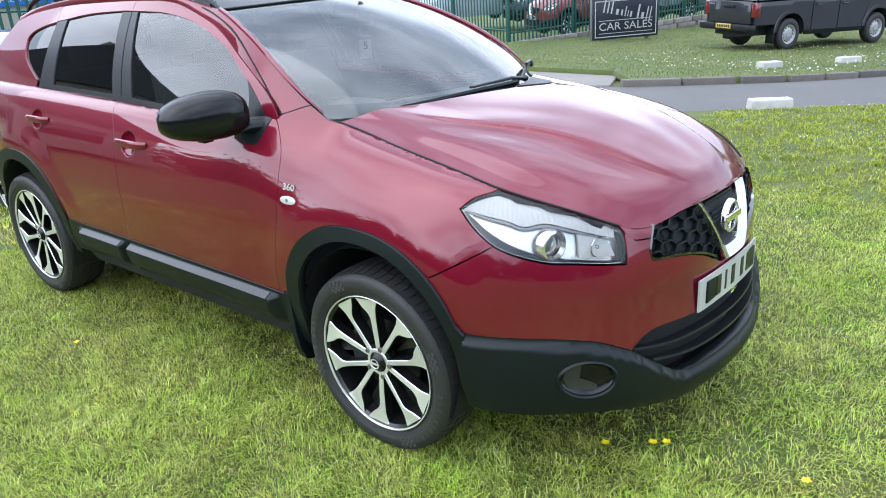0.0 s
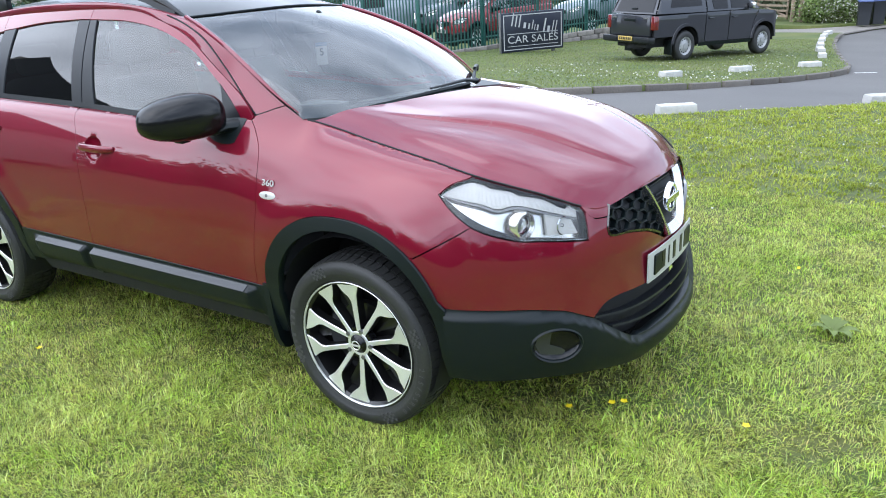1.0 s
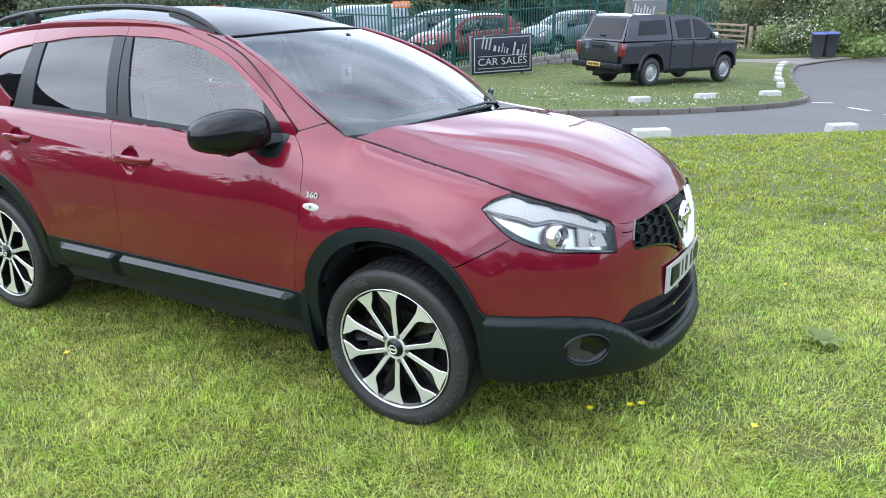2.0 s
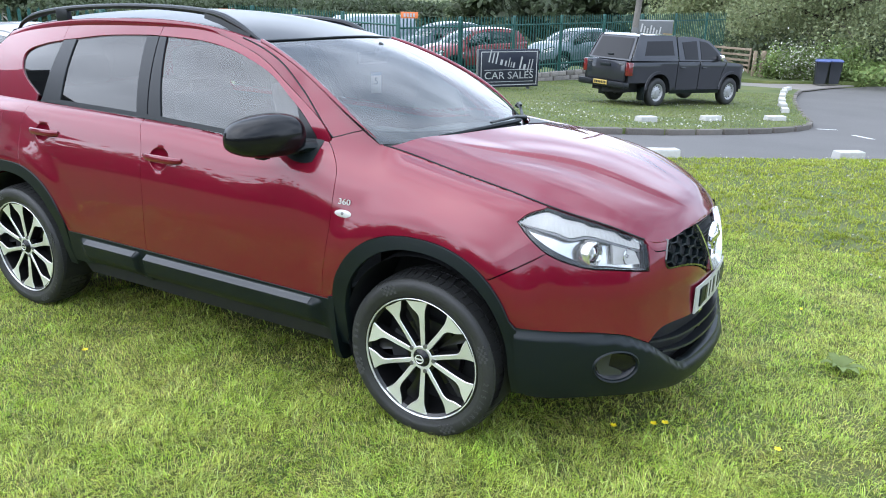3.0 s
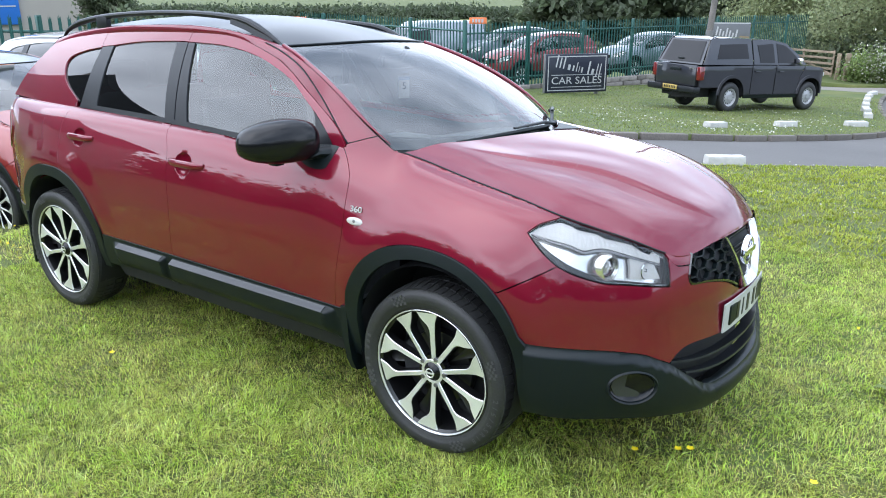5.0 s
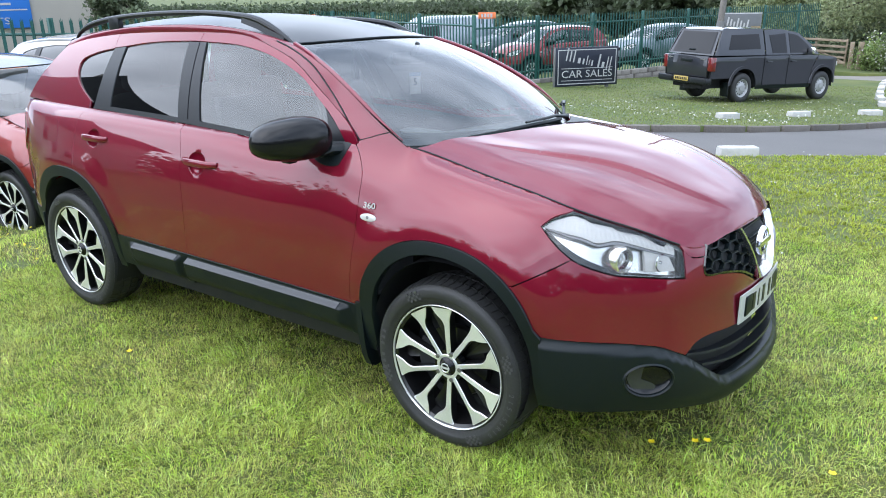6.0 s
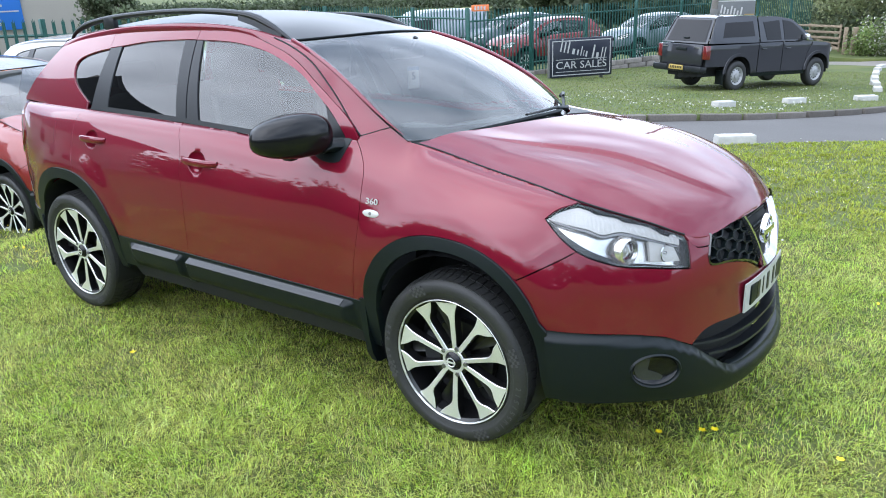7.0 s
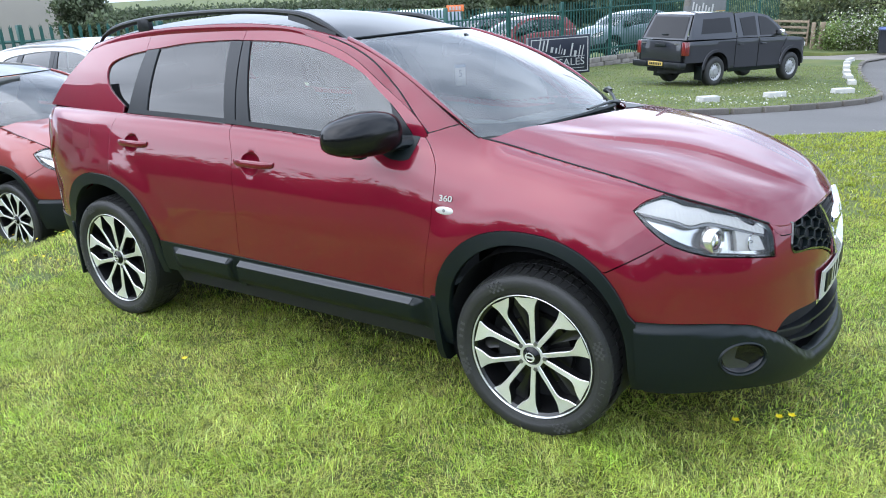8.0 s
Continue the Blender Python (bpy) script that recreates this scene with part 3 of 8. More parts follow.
def bowl(s0, z0, ra, rb, depth):
    """A dished recess in a panel, round (s0, z0)."""
    q0 = float(q_of(s0, z0))

    def f(s, q):
        d = ((s - s0) / ra) ** 2 + ((q - q0) / rb) ** 2
        return -depth * np.clip(1 - d, 0, 1) ** 0.6
    pts = [(s0 + ra * k * math.cos(t), q0 + rb * k * math.sin(t)) for k in (0.0, 0.3, 0.55, 0.75, 0.88, 0.96, 1.0, 1.04) for t in np.linspace(0, 2 * math.pi, 29)[:-1]]
    return f, pts


def flare(s, q):
    """The swelling of the sheet metal round both wheel arches."""
    z = z_of(s, q)
    out = 0.0
    for cx, cz, rx, rz, _ in (FRONT_ARCH, REAR_ARCH):
        r = np.sqrt(((s - cx) / rx) ** 2 + ((z - cz) / rz) ** 2)
        out = out + 0.013 * smooth(1.42, 1.10, r)
    return out * smooth(0.50, 0.64, z)


def wheel(parent, cx, y, cz, side, turn, mats=None, radius=0.345, rim=0.262, marks=True):
    """A road wheel: tyre with tread blocks and markings, and a two-tone alloy with five pairs of arms. side: -1 right, 1 left."""
    face, back = mats or (MACHINED, WHEEL_BLACK)
    m = pose(cx, y, cz) @ (pose(0, 0, 0, 0, 0, 180) if side > 0 else Matrix())
    w = new("wheel")
    w.parent, w.matrix_basis = parent, m
    # tyre: profile from the inner bead over the tread to the outer bead, axis y, outwards -y
    prof = [(rim - 0.01, -0.19), (rim + 0.02, -0.205), (radius - 0.03, -0.212), (radius - 0.012, -0.200), (radius - 0.004, -0.175), (radius, -0.105), (radius - 0.002, -0.035),
            (radius - 0.006, -0.008), (radius - 0.016, 0.006), (radius - 0.030, 0.012), (radius - 0.052, 0.014), (rim + 0.025, 0.011), (rim + 0.012, 0.004), (rim + 0.006, 0.003), (rim - 0.004, -0.008)]
    tyre = part("tyre", lathe(prof, 72), RUBBER, w, angle=50)
    blocks = []
    for k in range(64):
        a = 2 * math.pi * k / 64
        for lo, hi, lift, lean in ((-0.004, -0.050, 0.007, 0.35), (-0.058, -0.100, 0.006, -0.3), (-0.110, -0.152, 0.006, 0.3), (-0.160, -0.195, 0.006, 0.0)):
            pts = []
            for rr in (0.0, lift):
                for yy, da in ((lo, -0.039), (lo, 0.039), (hi, 0.039), (hi, -0.039)):
                    base = np.interp(yy, (-0.205, -0.175, -0.105, -0.035, -0.008, 0.004, 0.030), (radius - 0.016, radius - 0.004, radius, radius - 0.004, radius - 0.013, radius - 0.012, radius - 0.012))
                    if lo > 0:
                        base, y2 = (radius - 0.006, -0.010) if yy == lo else (radius - 0.034, 0.0105)
                    else:
                        y2 = yy
                    ang = a + da + lean * (yy - lo)
                    r2 = base + (rr if lo < 0 else rr * 0.4)
                    pts.append((r2 * math.cos(ang), -(y2 + (rr * 0.9 if lo > 0 else 0)), r2 * math.sin(ang)))
            blocks.append((pts, [(4, 5, 6, 7), (0, 1, 5, 4), (1, 2, 6, 5), (2, 3, 7, 6), (3, 0, 4, 7)]))
    part("tread", joined(*blocks), RUBBER, tyre)["kind"] = "stuff"
    # rim barrel, lip and dark back
    part("barrel", lathe([(rim - 0.004, -0.19), (rim - 0.022, -0.18), (rim - 0.030, -0.10), (rim - 0.018, -0.012), (rim - 0.006, 0.0), (rim + 0.004, 0.004), (rim + 0.007, 0.0), (rim + 0.004, -0.008)], 72), back, w)
    part("rim_edge", lathe([(rim - 0.008, -0.004), (rim - 0.007, 0.0035), (rim - 0.0035, 0.0055), (rim - 0.002, 0.004)], 72), face, w, "machined silver rim edge")
    disc = lathe([(0.02, -0.075), (0.145, -0.075), (0.150, -0.085), (0.150, -0.10)], 40)
    part("brake_disc", disc, WHEEL_BLACK, w)
    part("brake_calliper", loft([[(r * math.cos(a), yy, r * math.sin(a)) for r, yy in ((0.09, 0.05), (0.165, 0.05), (0.165, 0.11), (0.09, 0.11))] for a in np.linspace(2.6, 3.6, 7)]), DARK, w)
    part("back_plate", lathe([(0.0, -0.13), (rim - 0.03, -0.13)], 40), DARK, w)
    # ten arms in five pairs
    for k in range(5):
        mid = radians(turn + 72 * k)
        for sgn in (-1, 1):
            k2 = (rim - 0.010) / 0.252
            edge_in = along(((0.038, 0.007), (0.052, 0.012), (0.08, 0.0205), (0.12, 0.032), (0.152, 0.042), (0.174, 0.0465), (0.194, 0.041), (0.216, 0.026), (0.250, 0.012)), 16)
            edge_out = along(((0.030, 0.024), (0.055, 0.034), (0.08, 0.0425), (0.12, 0.0545), (0.165, 0.0695), (0.195, 0.082), (0.214, 0.096), (0.228, 0.108)), 16)
            rings = []
            for i, ((u0, v0), (u1, v1)) in enumerate(zip(edge_in, edge_out)):
                t = i / 15
                h = -0.016 * (1 - t) ** 2 - 0.004 * math.sin(math.pi * t)

                def at(u, v, hh):
                    u, v = u * k2, v * k2 * sgn
                    return (u * math.cos(mid) - v * math.sin(mid), -hh, u * math.sin(mid) + v * math.cos(mid))
                e = 0.0025
                rings.append([at(u0, v0, h - 0.045), at(u0, v0, h - 0.003), at(u0, v0 + e, h), at(u1, v1 - e, h - 0.007 * t), at(u1, v1, h - 0.003 - 0.007 * t), at(u1, v1, h - 0.045)])
            body_geo = loft([[q[0], q[1], q[4], q[5]] for q in rings])
            arm = part("arm", body_geo, back, w)
            part("machined_face", loft([[q[1], q[2], q[3], q[4]] for q in rings], caps=False), face, arm, "bright machined arm face")
        # the two arms join in a rounded root at the hub
        root = [[(r * math.cos(mid + a), 0.0135 + dy, r * math.sin(mid + a)) for r, dy in ((0.0385, 0.012), (0.0385, 0.001), (0.041, 0.0), (0.049, 0.0), (0.051, 0.002), (0.051, 0.012))] for a in np.linspace(-0.62, 0.62, 9)]
        part("arm_root", loft(root), face, w, "bright machined arm root")
        # black web at the back of the U pocket, with a sculpted rib
        web = []
        for i in range(9):
            r = 0.075 + 0.16 * i / 8
            web.append([(r * math.cos(mid + a), 0.045 + 0.012 * math.cos(a * 9), r * math.sin(mid + a)) for a in np.linspace(-0.05 - 0.10 * i / 8, 0.05 + 0.10 * i / 8, 7)])
        part("web", loft(web, closed=False), back, w)
    # hub, cap, nuts
    hub = part("hub", lathe([(0.0, -0.004), (0.028, -0.004), (0.033, -0.008), (0.040, -0.016), (0.066, -0.020), (0.072, -0.045)], 40), SATIN, w)
    cap = part("centre_cap", lathe([(0.0, 0.002), (0.024, 0.001), (0.0275, -0.004)], 32), SATIN, hub)
    part("cap_ring", lathe([(0.0150, 0.0025), (0.0175, 0.0040), (0.0205, 0.0030)], 32), face, hub, "plain silver ring emblem")
    part("cap_bar", box(-0.021, -0.0045, -0.0035, 0.021, -0.001, 0.0035), face, hub)
    for k in range(5):
        a = radians(turn + 36 + 72 * k)
        part("wheel_nut", moved(lathe([(0.0, -0.010), (0.009, -0.010), (0.0105, -0.018), (0.0105, -0.04)], 6), pose(0.057 * math.cos(a), 0, 0.057 * math.sin(a))), STEEL, w)
    if marks:
        # raised writing and bars on the side wall
        mid_r = (rim + radius) / 2 + 0.004
        for text, a0, size, step in (("215/55R18", -4, 0.030, 5.2),):
            for i, ch in enumerate(text):
                a = radians(a0 - step * i)
                mm = pose(mid_r * math.cos(a), -0.0125, mid_r * math.sin(a), 0, 0, 0) @ pose(0, 0, 0, 0, 90 - math.degrees(a), 0) @ pose(0, 0, 0, 90, 0, 0)
                lettering(ch, size, mm, RUBBER_MARK, tyre, "sidewall_letter", 0.002)
        for i in range(8):
            a = radians(205 - 5.4 * i - (4 if i > 4 else 0))
            g = box(-0.006, -0.0145, -0.010, 0.006, -0.0105, 0.010)
            part("sidewall_bar", moved(g, pose(mid_r * math.cos(a), 0, mid_r * math.sin(a), 0, 90 - math.degrees(a), 0)), RUBBER_MARK, tyre)
        for centre in (118, 298, 20, 200):
            chk = []
            for i in range(6):
                for j in range(4):
                    if (i + j) % 2 == 0:
                        a, r = radians(centre + (i - 3) * 2.2), mid_r - 0.018 + 0.010 * j
                        chk.append(moved(box(-0.0055, -0.0142, -0.0048, 0.0055, -0.0105, 0.0048), pose(r * math.cos(a), 0, r * math.sin(a), 0, 90 - math.degrees(a), 0)))
            part("sidewall_check", joined(*chk), RUBBER_MARK, tyre)["kind"] = "stuff"
    return w


def lamp_q(*runs):
    return on_flank(outline(*runs, step=0.015))


PILLAR_N = np.array((0.30, -0.84, 0.45))


def to_pillar(ab, P, N):
    """Turns the wing's upper corner smoothly towards the windscreen pillar."""
    k = smooth(0.13, 0.0, RAIL_TOP[2](ab[:, 0]) - P[:, 2]) * smooth(-0.66, -0.50, ab[:, 0]) * smooth(-0.16, -0.34, ab[:, 0])
    M = N * (1 - k[:, None]) + PILLAR_N * k[:, None]
    return M / np.linalg.norm(M, axis=1, keepdims=True)


def round_tail(ab, P, N):
    """Rolls the rear corner's sheet metal round towards the tailgate, with a soft shoulder at the belt."""
    k = (smooth(-2.5, -3.15, P[:, 0]) * (0.45 + 0.55 * smooth(1.13, 1.2, P[:, 2])))[:, None]
    up = (smooth(1.30, 1.20, P[:, 2]) * smooth(1.06, 1.13, P[:, 2]))[:, None]
    M = N + k * np.array((-0.15, 0.03, 0.0)) - k * (1 - up) * np.array((0, 0, 0.08)) * smooth(1.15, 1.25, P[:, 2])[:, None] + up * k * np.array((0.03, 0.03, 0.25))
    return M / np.linalg.norm(M, axis=1, keepdims=True)


def suv(label, m, red, fine=True, wheel_turns=(30, 30), roof_paint=None, plate=True):
    """A five-door crossover, nose to +x, built as thing > parts. fine: the one that the camera passes."""
    car = thing("car", label, "car", m)
    st = 0.026 if fine else 0.06
    gap, sides = 0.0015, (("", None), ("", "left"))
    roof_paint = roof_paint or ROOF_BLACK
    for _, mir in sides:
        f = lambda g: flipped(g) if mir else g
        sgn = 1 if mir else -1
        # ---- red panels of the flank ----
        wing = on_flank(outline(DOOR_FRONT, top_run(-0.542, 0.513), LAMP[3][::-1], LAMP[2][:-3:-1] + LAMP[2][4:3:-1], ((0.51, 0.858), (0.403, 0.804), (0.305, 0.751)),
                                arch(*FRONT_ARCH, 48, 168), ((-0.428, 0.503), (-0.492, 0.503))))
        part("front_wing", sheet(flank, wing, st, gap, mirror=mir, bend=to_pillar, relief=flare), red, car)
        hand, pts = bowl(-1.452, 0.985, 0.062, 0.045, 0.022)
        door = on_flank(outline(DOOR_FRONT, top_run(-0.542, -1.647), DOOR_MID[::-1], ((-1.589, 0.511), (-1.0, 0.507), (-0.492, 0.503))))
        d1 = part("front_door", sheet(flank, door, st, gap, mirror=mir, relief=lambda s, q: hand(s, q) + flare(s, q), extra=pts if fine else ()), red, car)
        hand2, pts = bowl(-2.338, 1.02, 0.058, 0.042, 0.022)
        door = on_flank(outline(DOOR_MID, top_run(-1.647, -2.513), DOOR_REAR[::-1], arch(*REAR_ARCH, 74, 14), ((-2.19, 0.512), (-1.589, 0.511))))
        d2 = part("rear_door", sheet(flank, door, st, gap, mirror=mir, relief=lambda s, q: hand2(s, q) + flare(s, q), extra=pts if fine else ()), red, car)
        quarter = on_flank(outline(DOOR_REAR, top_run(-2.513, -3.43), ((-3.43, 1.05), (-3.45, 0.80), (-3.45, 0.52)), ((-3.45, 0.52), (-3.05, 0.52)), arch(*REAR_ARCH, 166, 76)))
        part("rear_quarter", sheet(flank, quarter, st, gap, mirror=mir, bend=round_tail, relief=flare), red, car)
        flap = on_flank(outline(((-2.91, 0.96), (-2.91, 1.085)), ((-2.91, 1.085), (-2.74, 1.085)), ((-2.74, 1.085), (-2.72, 0.955)), ((-2.72, 0.955), (-2.91, 0.96))))
        if not mir:
            part("fuel_flap", sheet(flank, flap, 0.04, 0, 0.003, 0.0025), red, car)
        tail = on_flank(outline(((-3.42, 0.86), (-3.40, 1.05), (-3.30, 1.10), (-3.17, 1.085)), ((-3.17, 1.085), (-3.12, 1.0), (-3.16, 0.90), (-3.25, 0.84), (-3.42, 0.86))))
        part("tail_lamp", sheet(flank, tail, 0.04, 0, 0.02, 0.006, mirror=mir), TAIL_RED, car, "clear and red tail lamp")
        for d, s0, z0, ln in ((d1, -1.43, 0.988, 0.125), (d2, -2.325, 1.022, 0.115)):
            path = []
            for t in np.linspace(-1, 1, 13):
                p = skin(s0 + t * ln, z0)
                out = 0.024 * (1 - abs(t) ** 4)
                path.append((p[0], p[1] - out, p[2]))
            bar = tube(path, [0.012 + 0.006 * (1 - abs(t) ** 3) for t in np.linspace(-1, 1, 13)], 10, 0.62, (0, 1, 0))
            part("door_handle", f(bar), red, d)
        # ---- black lower trim ----
        trim = on_flank(arch(*FRONT_ARCH, 22, 168, 60) + [(-0.428, 0.503), (-0.428, 0.31), (-0.362, 0.31)] + arch(*FRONT_HOLE, 172, -3, 60) + [(0.385, 0.30), (0.412, 0.30), (0.412, 0.572)])
        part("front_arch_trim", sheet(flank, trim, 0.03, 0.0, 0.035, 0.012, mirror=mir, relief=flare), PLASTIC, car)
        trim = on_flank([(-3.06, 0.30), (-3.06, 0.52)] + arch(*REAR_ARCH, 166, 14, 60) + [(-2.19, 0.32), (-2.245, 0.32)] + arch(*REAR_HOLE, 0, 180, 60) + [(-3.0, 0.30)])
        part("rear_arch_trim", sheet(flank, trim, 0.03, 0.0, 0.035, 0.008, mirror=mir, relief=flare), PLASTIC, car)
        ledge = lambda s, q: (0.034 * smooth(0.496, 0.474, q) - 0.045 * smooth(0.43, 0.345, q) ** 2) * (smooth(-0.485, -0.53, s) * smooth(-1.592, -1.586, s) + smooth(-1.640, -1.66, s) * smooth(-2.11, -2.03, s))
        ex = [(a, b) for a in np.arange(-2.15, -0.46, 0.012) for b in (0.462, 0.469, 0.476, 0.483, 0.490, 0.497)] + [(a, b) for a in (-1.593, -1.588, -1.584, -1.638, -1.65, -1.662) for b in np.arange(0.36, 0.5, 0.015)]
        sill = on_flank(outline(((-2.19, 0.512), (-1.0, 0.507), (-0.43, 0.503)), ((-0.43, 0.503), (-0.43, 0.352)), ((-0.43, 0.352), (-2.19, 0.345)), ((-2.19, 0.345), (-2.19, 0.512))))
        part("sill_trim", sheet(flank, sill, 0.03, 0, 0.03, 0.004, mirror=mir, relief=ledge, extra=ex if fine else ()), PLASTIC, car)
        # lighter strips put the highlight of the ledge's top edge into colour
        if fine:
            for s0, s1 in ((-0.545, -1.585), (-1.668, -2.04)):
                strip = on_flank(outline(((s0, 0.478), (s1, 0.478)), ((s1, 0.478), (s1, 0.493)), ((s1, 0.493), (s0, 0.493)), ((s0, 0.493), (s0, 0.478))))
                part("sill_strip", sheet(flank, strip, 0.006, 0.0, 0.004, 0.009, mirror=mir, relief=ledge), SILL_HIGHLIGHT, car, "lighter grey strip painted as the highlight along the sill ledge")
        rear_low = on_flank(outline(((-3.06, 0.30), (-3.06, 0.52)), ((-3.06, 0.52), (-3.46, 0.52)), ((-3.46, 0.52), (-3.46, 0.32)), ((-3.46, 0.32), (-3.06, 0.30))))
        part("rear_bumper_trim", sheet(flank, rear_low, 0.04, 0, 0.03, 0.003, mirror=mir), PLASTIC, car)
        flapz = loft([[(x0, -0.868 + 0.05 * k * k, z), (x0, -0.62, z), (x0 + 0.03, -0.62, z), (x0 + 0.03, -0.868 + 0.05 * k * k, z)] for k, z, x0 in ((1.0, 0.222, -0.428), (0.75, 0.232, -0.43), (0.4, 0.28, -0.433), (0.0, 0.36, -0.44), (0.0, 0.52, -0.45))])
        part("mud_flap", f(flapz), PLASTIC, car)
        part("mud_flap", f(box(-3.06, -0.83, 0.17, -3.04, -0.63, 0.50, 0.006)), PLASTIC, car)
        # ---- upper side ----
        belt = lambda x0, x1, n=14: [(float(x), float(BELT_Z(x)) + 0.002) for x in np.linspace(x0, x1, n)]
        seam = along(SEAM, 60)
        fr = outline(((-0.555, 1.105), (-0.60, 1.16), (-0.66, 1.215), (-0.733, 1.271)), GLASS_TOP[::-1], ((-1.65, 1.512), (-1.70, 1.513)), ((-1.70, 1.513), (-1.70, 1.555)), tuple(p for p in seam if p[0] > -1.695)[::-1] , ((-0.521, 1.153), (-0.555, 1.105)))
        part("door_frame", sheet(house, fr, 0.03, 0.002, mirror=mir, lift=0.004), red, d1)
        rr = outline(((-1.70, 1.513), (-1.793, 1.513), (-2.1, 1.50), (-2.344, 1.474), (-2.448, 1.464)), ((-2.448, 1.464), (-2.46, 1.533)), tuple(p for p in seam if -2.455 < p[0] < -1.705)[::-1] + ((-1.70, 1.556),), ((-1.70, 1.556), (-1.70, 1.513)))
        part("door_frame", sheet(house, rr, 0.03, 0.002, mirror=mir, lift=0.004), red, d2)
        dp = outline(QUARTER, ((-2.52, 1.188), (-2.52, 1.148)), [(x, z - 0.006) for x, z in belt(-2.52, -3.28)], ((-3.28, 1.161), (-3.17, 1.30), (-3.0, 1.46)), tuple(p for p in seam if p[0] < -2.465)[::-1] + ((-2.46, 1.533),), ((-2.46, 1.533), (-2.448, 1.462)))
        part("rear_pillar", sheet(house, dp, 0.03, 0.001, mirror=mir, lift=0.004), red, car)
        g1 = outline(GLASS_TOP, ((-0.733, 1.269), (-0.705, 1.21), (-0.69, 1.10)), belt(-0.69, -1.535), ((-1.535, 1.13), (-1.65, 1.512)))
        part("window", sheet(house, g1, 0.05, -0.008, 0, -0.005, mirror=mir), PANE, d1).visible_shadow = False
        g2 = outline(((-2.321, 1.15), (-2.344, 1.472)), ((-2.344, 1.472), (-2.1, 1.499), (-1.793, 1.512)), ((-1.793, 1.512), (-1.71, 1.14)), belt(-1.71, -2.321))
        part("window", sheet(house, g2, 0.05, -0.008, 0, -0.005, mirror=mir), PRIVACY, d2, "dark privacy glass").visible_shadow = False
        g3 = outline(QUARTER, ((-2.52, 1.188), (-2.47, 1.18)), ((-2.47, 1.18), (-2.448, 1.462)))
        part("quarter_window", sheet(house, g3, 0.05, -0.008, 0, -0.005, mirror=mir), PRIVACY, car, "dark privacy glass").visible_shadow = False
        for pl, own in ((outline(((-1.535, 1.13), (-1.65, 1.512)), ((-1.65, 1.512), (-1.70, 1.512)), ((-1.70, 1.512), (-1.628, 1.137)), belt(-1.628, -1.535)), d1),
                        (outline(((-1.635, 1.137), (-1.706, 1.512)), ((-1.706, 1.512), (-1.793, 1.512)), ((-1.793, 1.512), (-1.712, 1.14)), belt(-1.712, -1.635)), d2),
                        (outline(((-2.318, 1.15), (-2.341, 1.474)), ((-2.341, 1.474), (-2.448, 1.464)), ((-2.448, 1.464), (-2.475, 1.18), (-2.51, 1.155)), belt(-2.51, -2.318)), d2),
                        (outline(((-0.69, 1.10), (-0.705, 1.21), (-0.733, 1.269)), ((-0.733, 1.269), (-0.66, 1.215), (-0.60, 1.16), (-0.56, 1.10)), belt(-0.56, -0.69)), d1)):
            part("pillar_trim", sheet(house, pl, 0.04, 0.001, 0.008, 0.002, mirror=mir), TRIM, own)
        strip = outline(belt(-0.60, -2.46), ((-2.46, 1.149), (-2.46, 1.172)), [(x, z + 0.022) for x, z in belt(-2.46, -0.60)], ((-0.60, 1.124), (-0.60, 1.104)))
        part("belt_strip", sheet(house, strip, 0.04, 0, 0.008, 0.008, mirror=mir), TRIM, car)
        # roof side between door seam and roof panel
        low = [house(x, z) for x, z in along(SEAM, 40)]
        high = along(CANT, 40)
        base_row = [tuple(flank(s, float(RAIL_TOP[2](s)) - 0.008) + PILLAR_N * 0.0012) for s in np.linspace(-0.543, -0.305, 7)]
        rings = [base_row]
        for p, q in list(zip(low, high))[4:]:
            p, q = np.array(p), np.array(q)
            bulge = np.array((0.25 if p[0] > -1.1 else 0.0, -0.6, 0.75)) * 0.014
            rings.append([tuple(p + (q - p) * t + bulge * 4 * t * (1 - t)) for t in np.linspace(0, 1, 7)])
        one, two = np.array(rings[0]), np.array(rings[1])
        rings[1:1] = [[tuple(p) for p in one + (two - one) * k] for k in (0.25, 0.5, 0.75)]
        geo = loft(rings, closed=False)
        side_ob = part("roof_side", geo, red, car)
        me = side_ob.data
        nn = np.array([tuple(v.normal) for v in me.vertices])
        co = np.array([tuple(v.co) for v in me.vertices])
        if np.mean(nn[:, 1]) > 0:
            me.flip_normals()
            nn = -nn
        grid = nn.reshape(-1, 7, 3)
        mean = grid[:, :4].mean(axis=1, keepdims=True)
        low_x = smooth(-1.15, -0.85, co.reshape(-1, 7, 3)[..., :1]) * 0.8
        nn = (grid * (1 - low_x) + mean * low_x).reshape(-1, 3)
        nn = nn + smooth(-1.05, -0.60, co[:, :1]) * np.array((0.10, -0.22, -0.10))
        nn /= np.linalg.norm(nn, axis=1, keepdims=True)
        first = np.array(rings[0])
        d = np.min(np.linalg.norm(co[:, None] - first[None], axis=2), axis=1)
        k = smooth(0.0, 0.45, d)[:, None]
        nn = PILLAR_N * (1 - k) + nn * k
        nn /= np.linalg.norm(nn, axis=1, keepdims=True)
        me.polygons.foreach_set("use_smooth", [True] * len(me.polygons))
        if mir:
            for v in me.vertices:
                v.co.y = -v.co.y
            me.flip_normals()
            nn = nn * np.array((1, -1, 1))
        me.normals_split_custom_set_from_vertices([tuple(map(float, q)) for q in nn])
        join = []
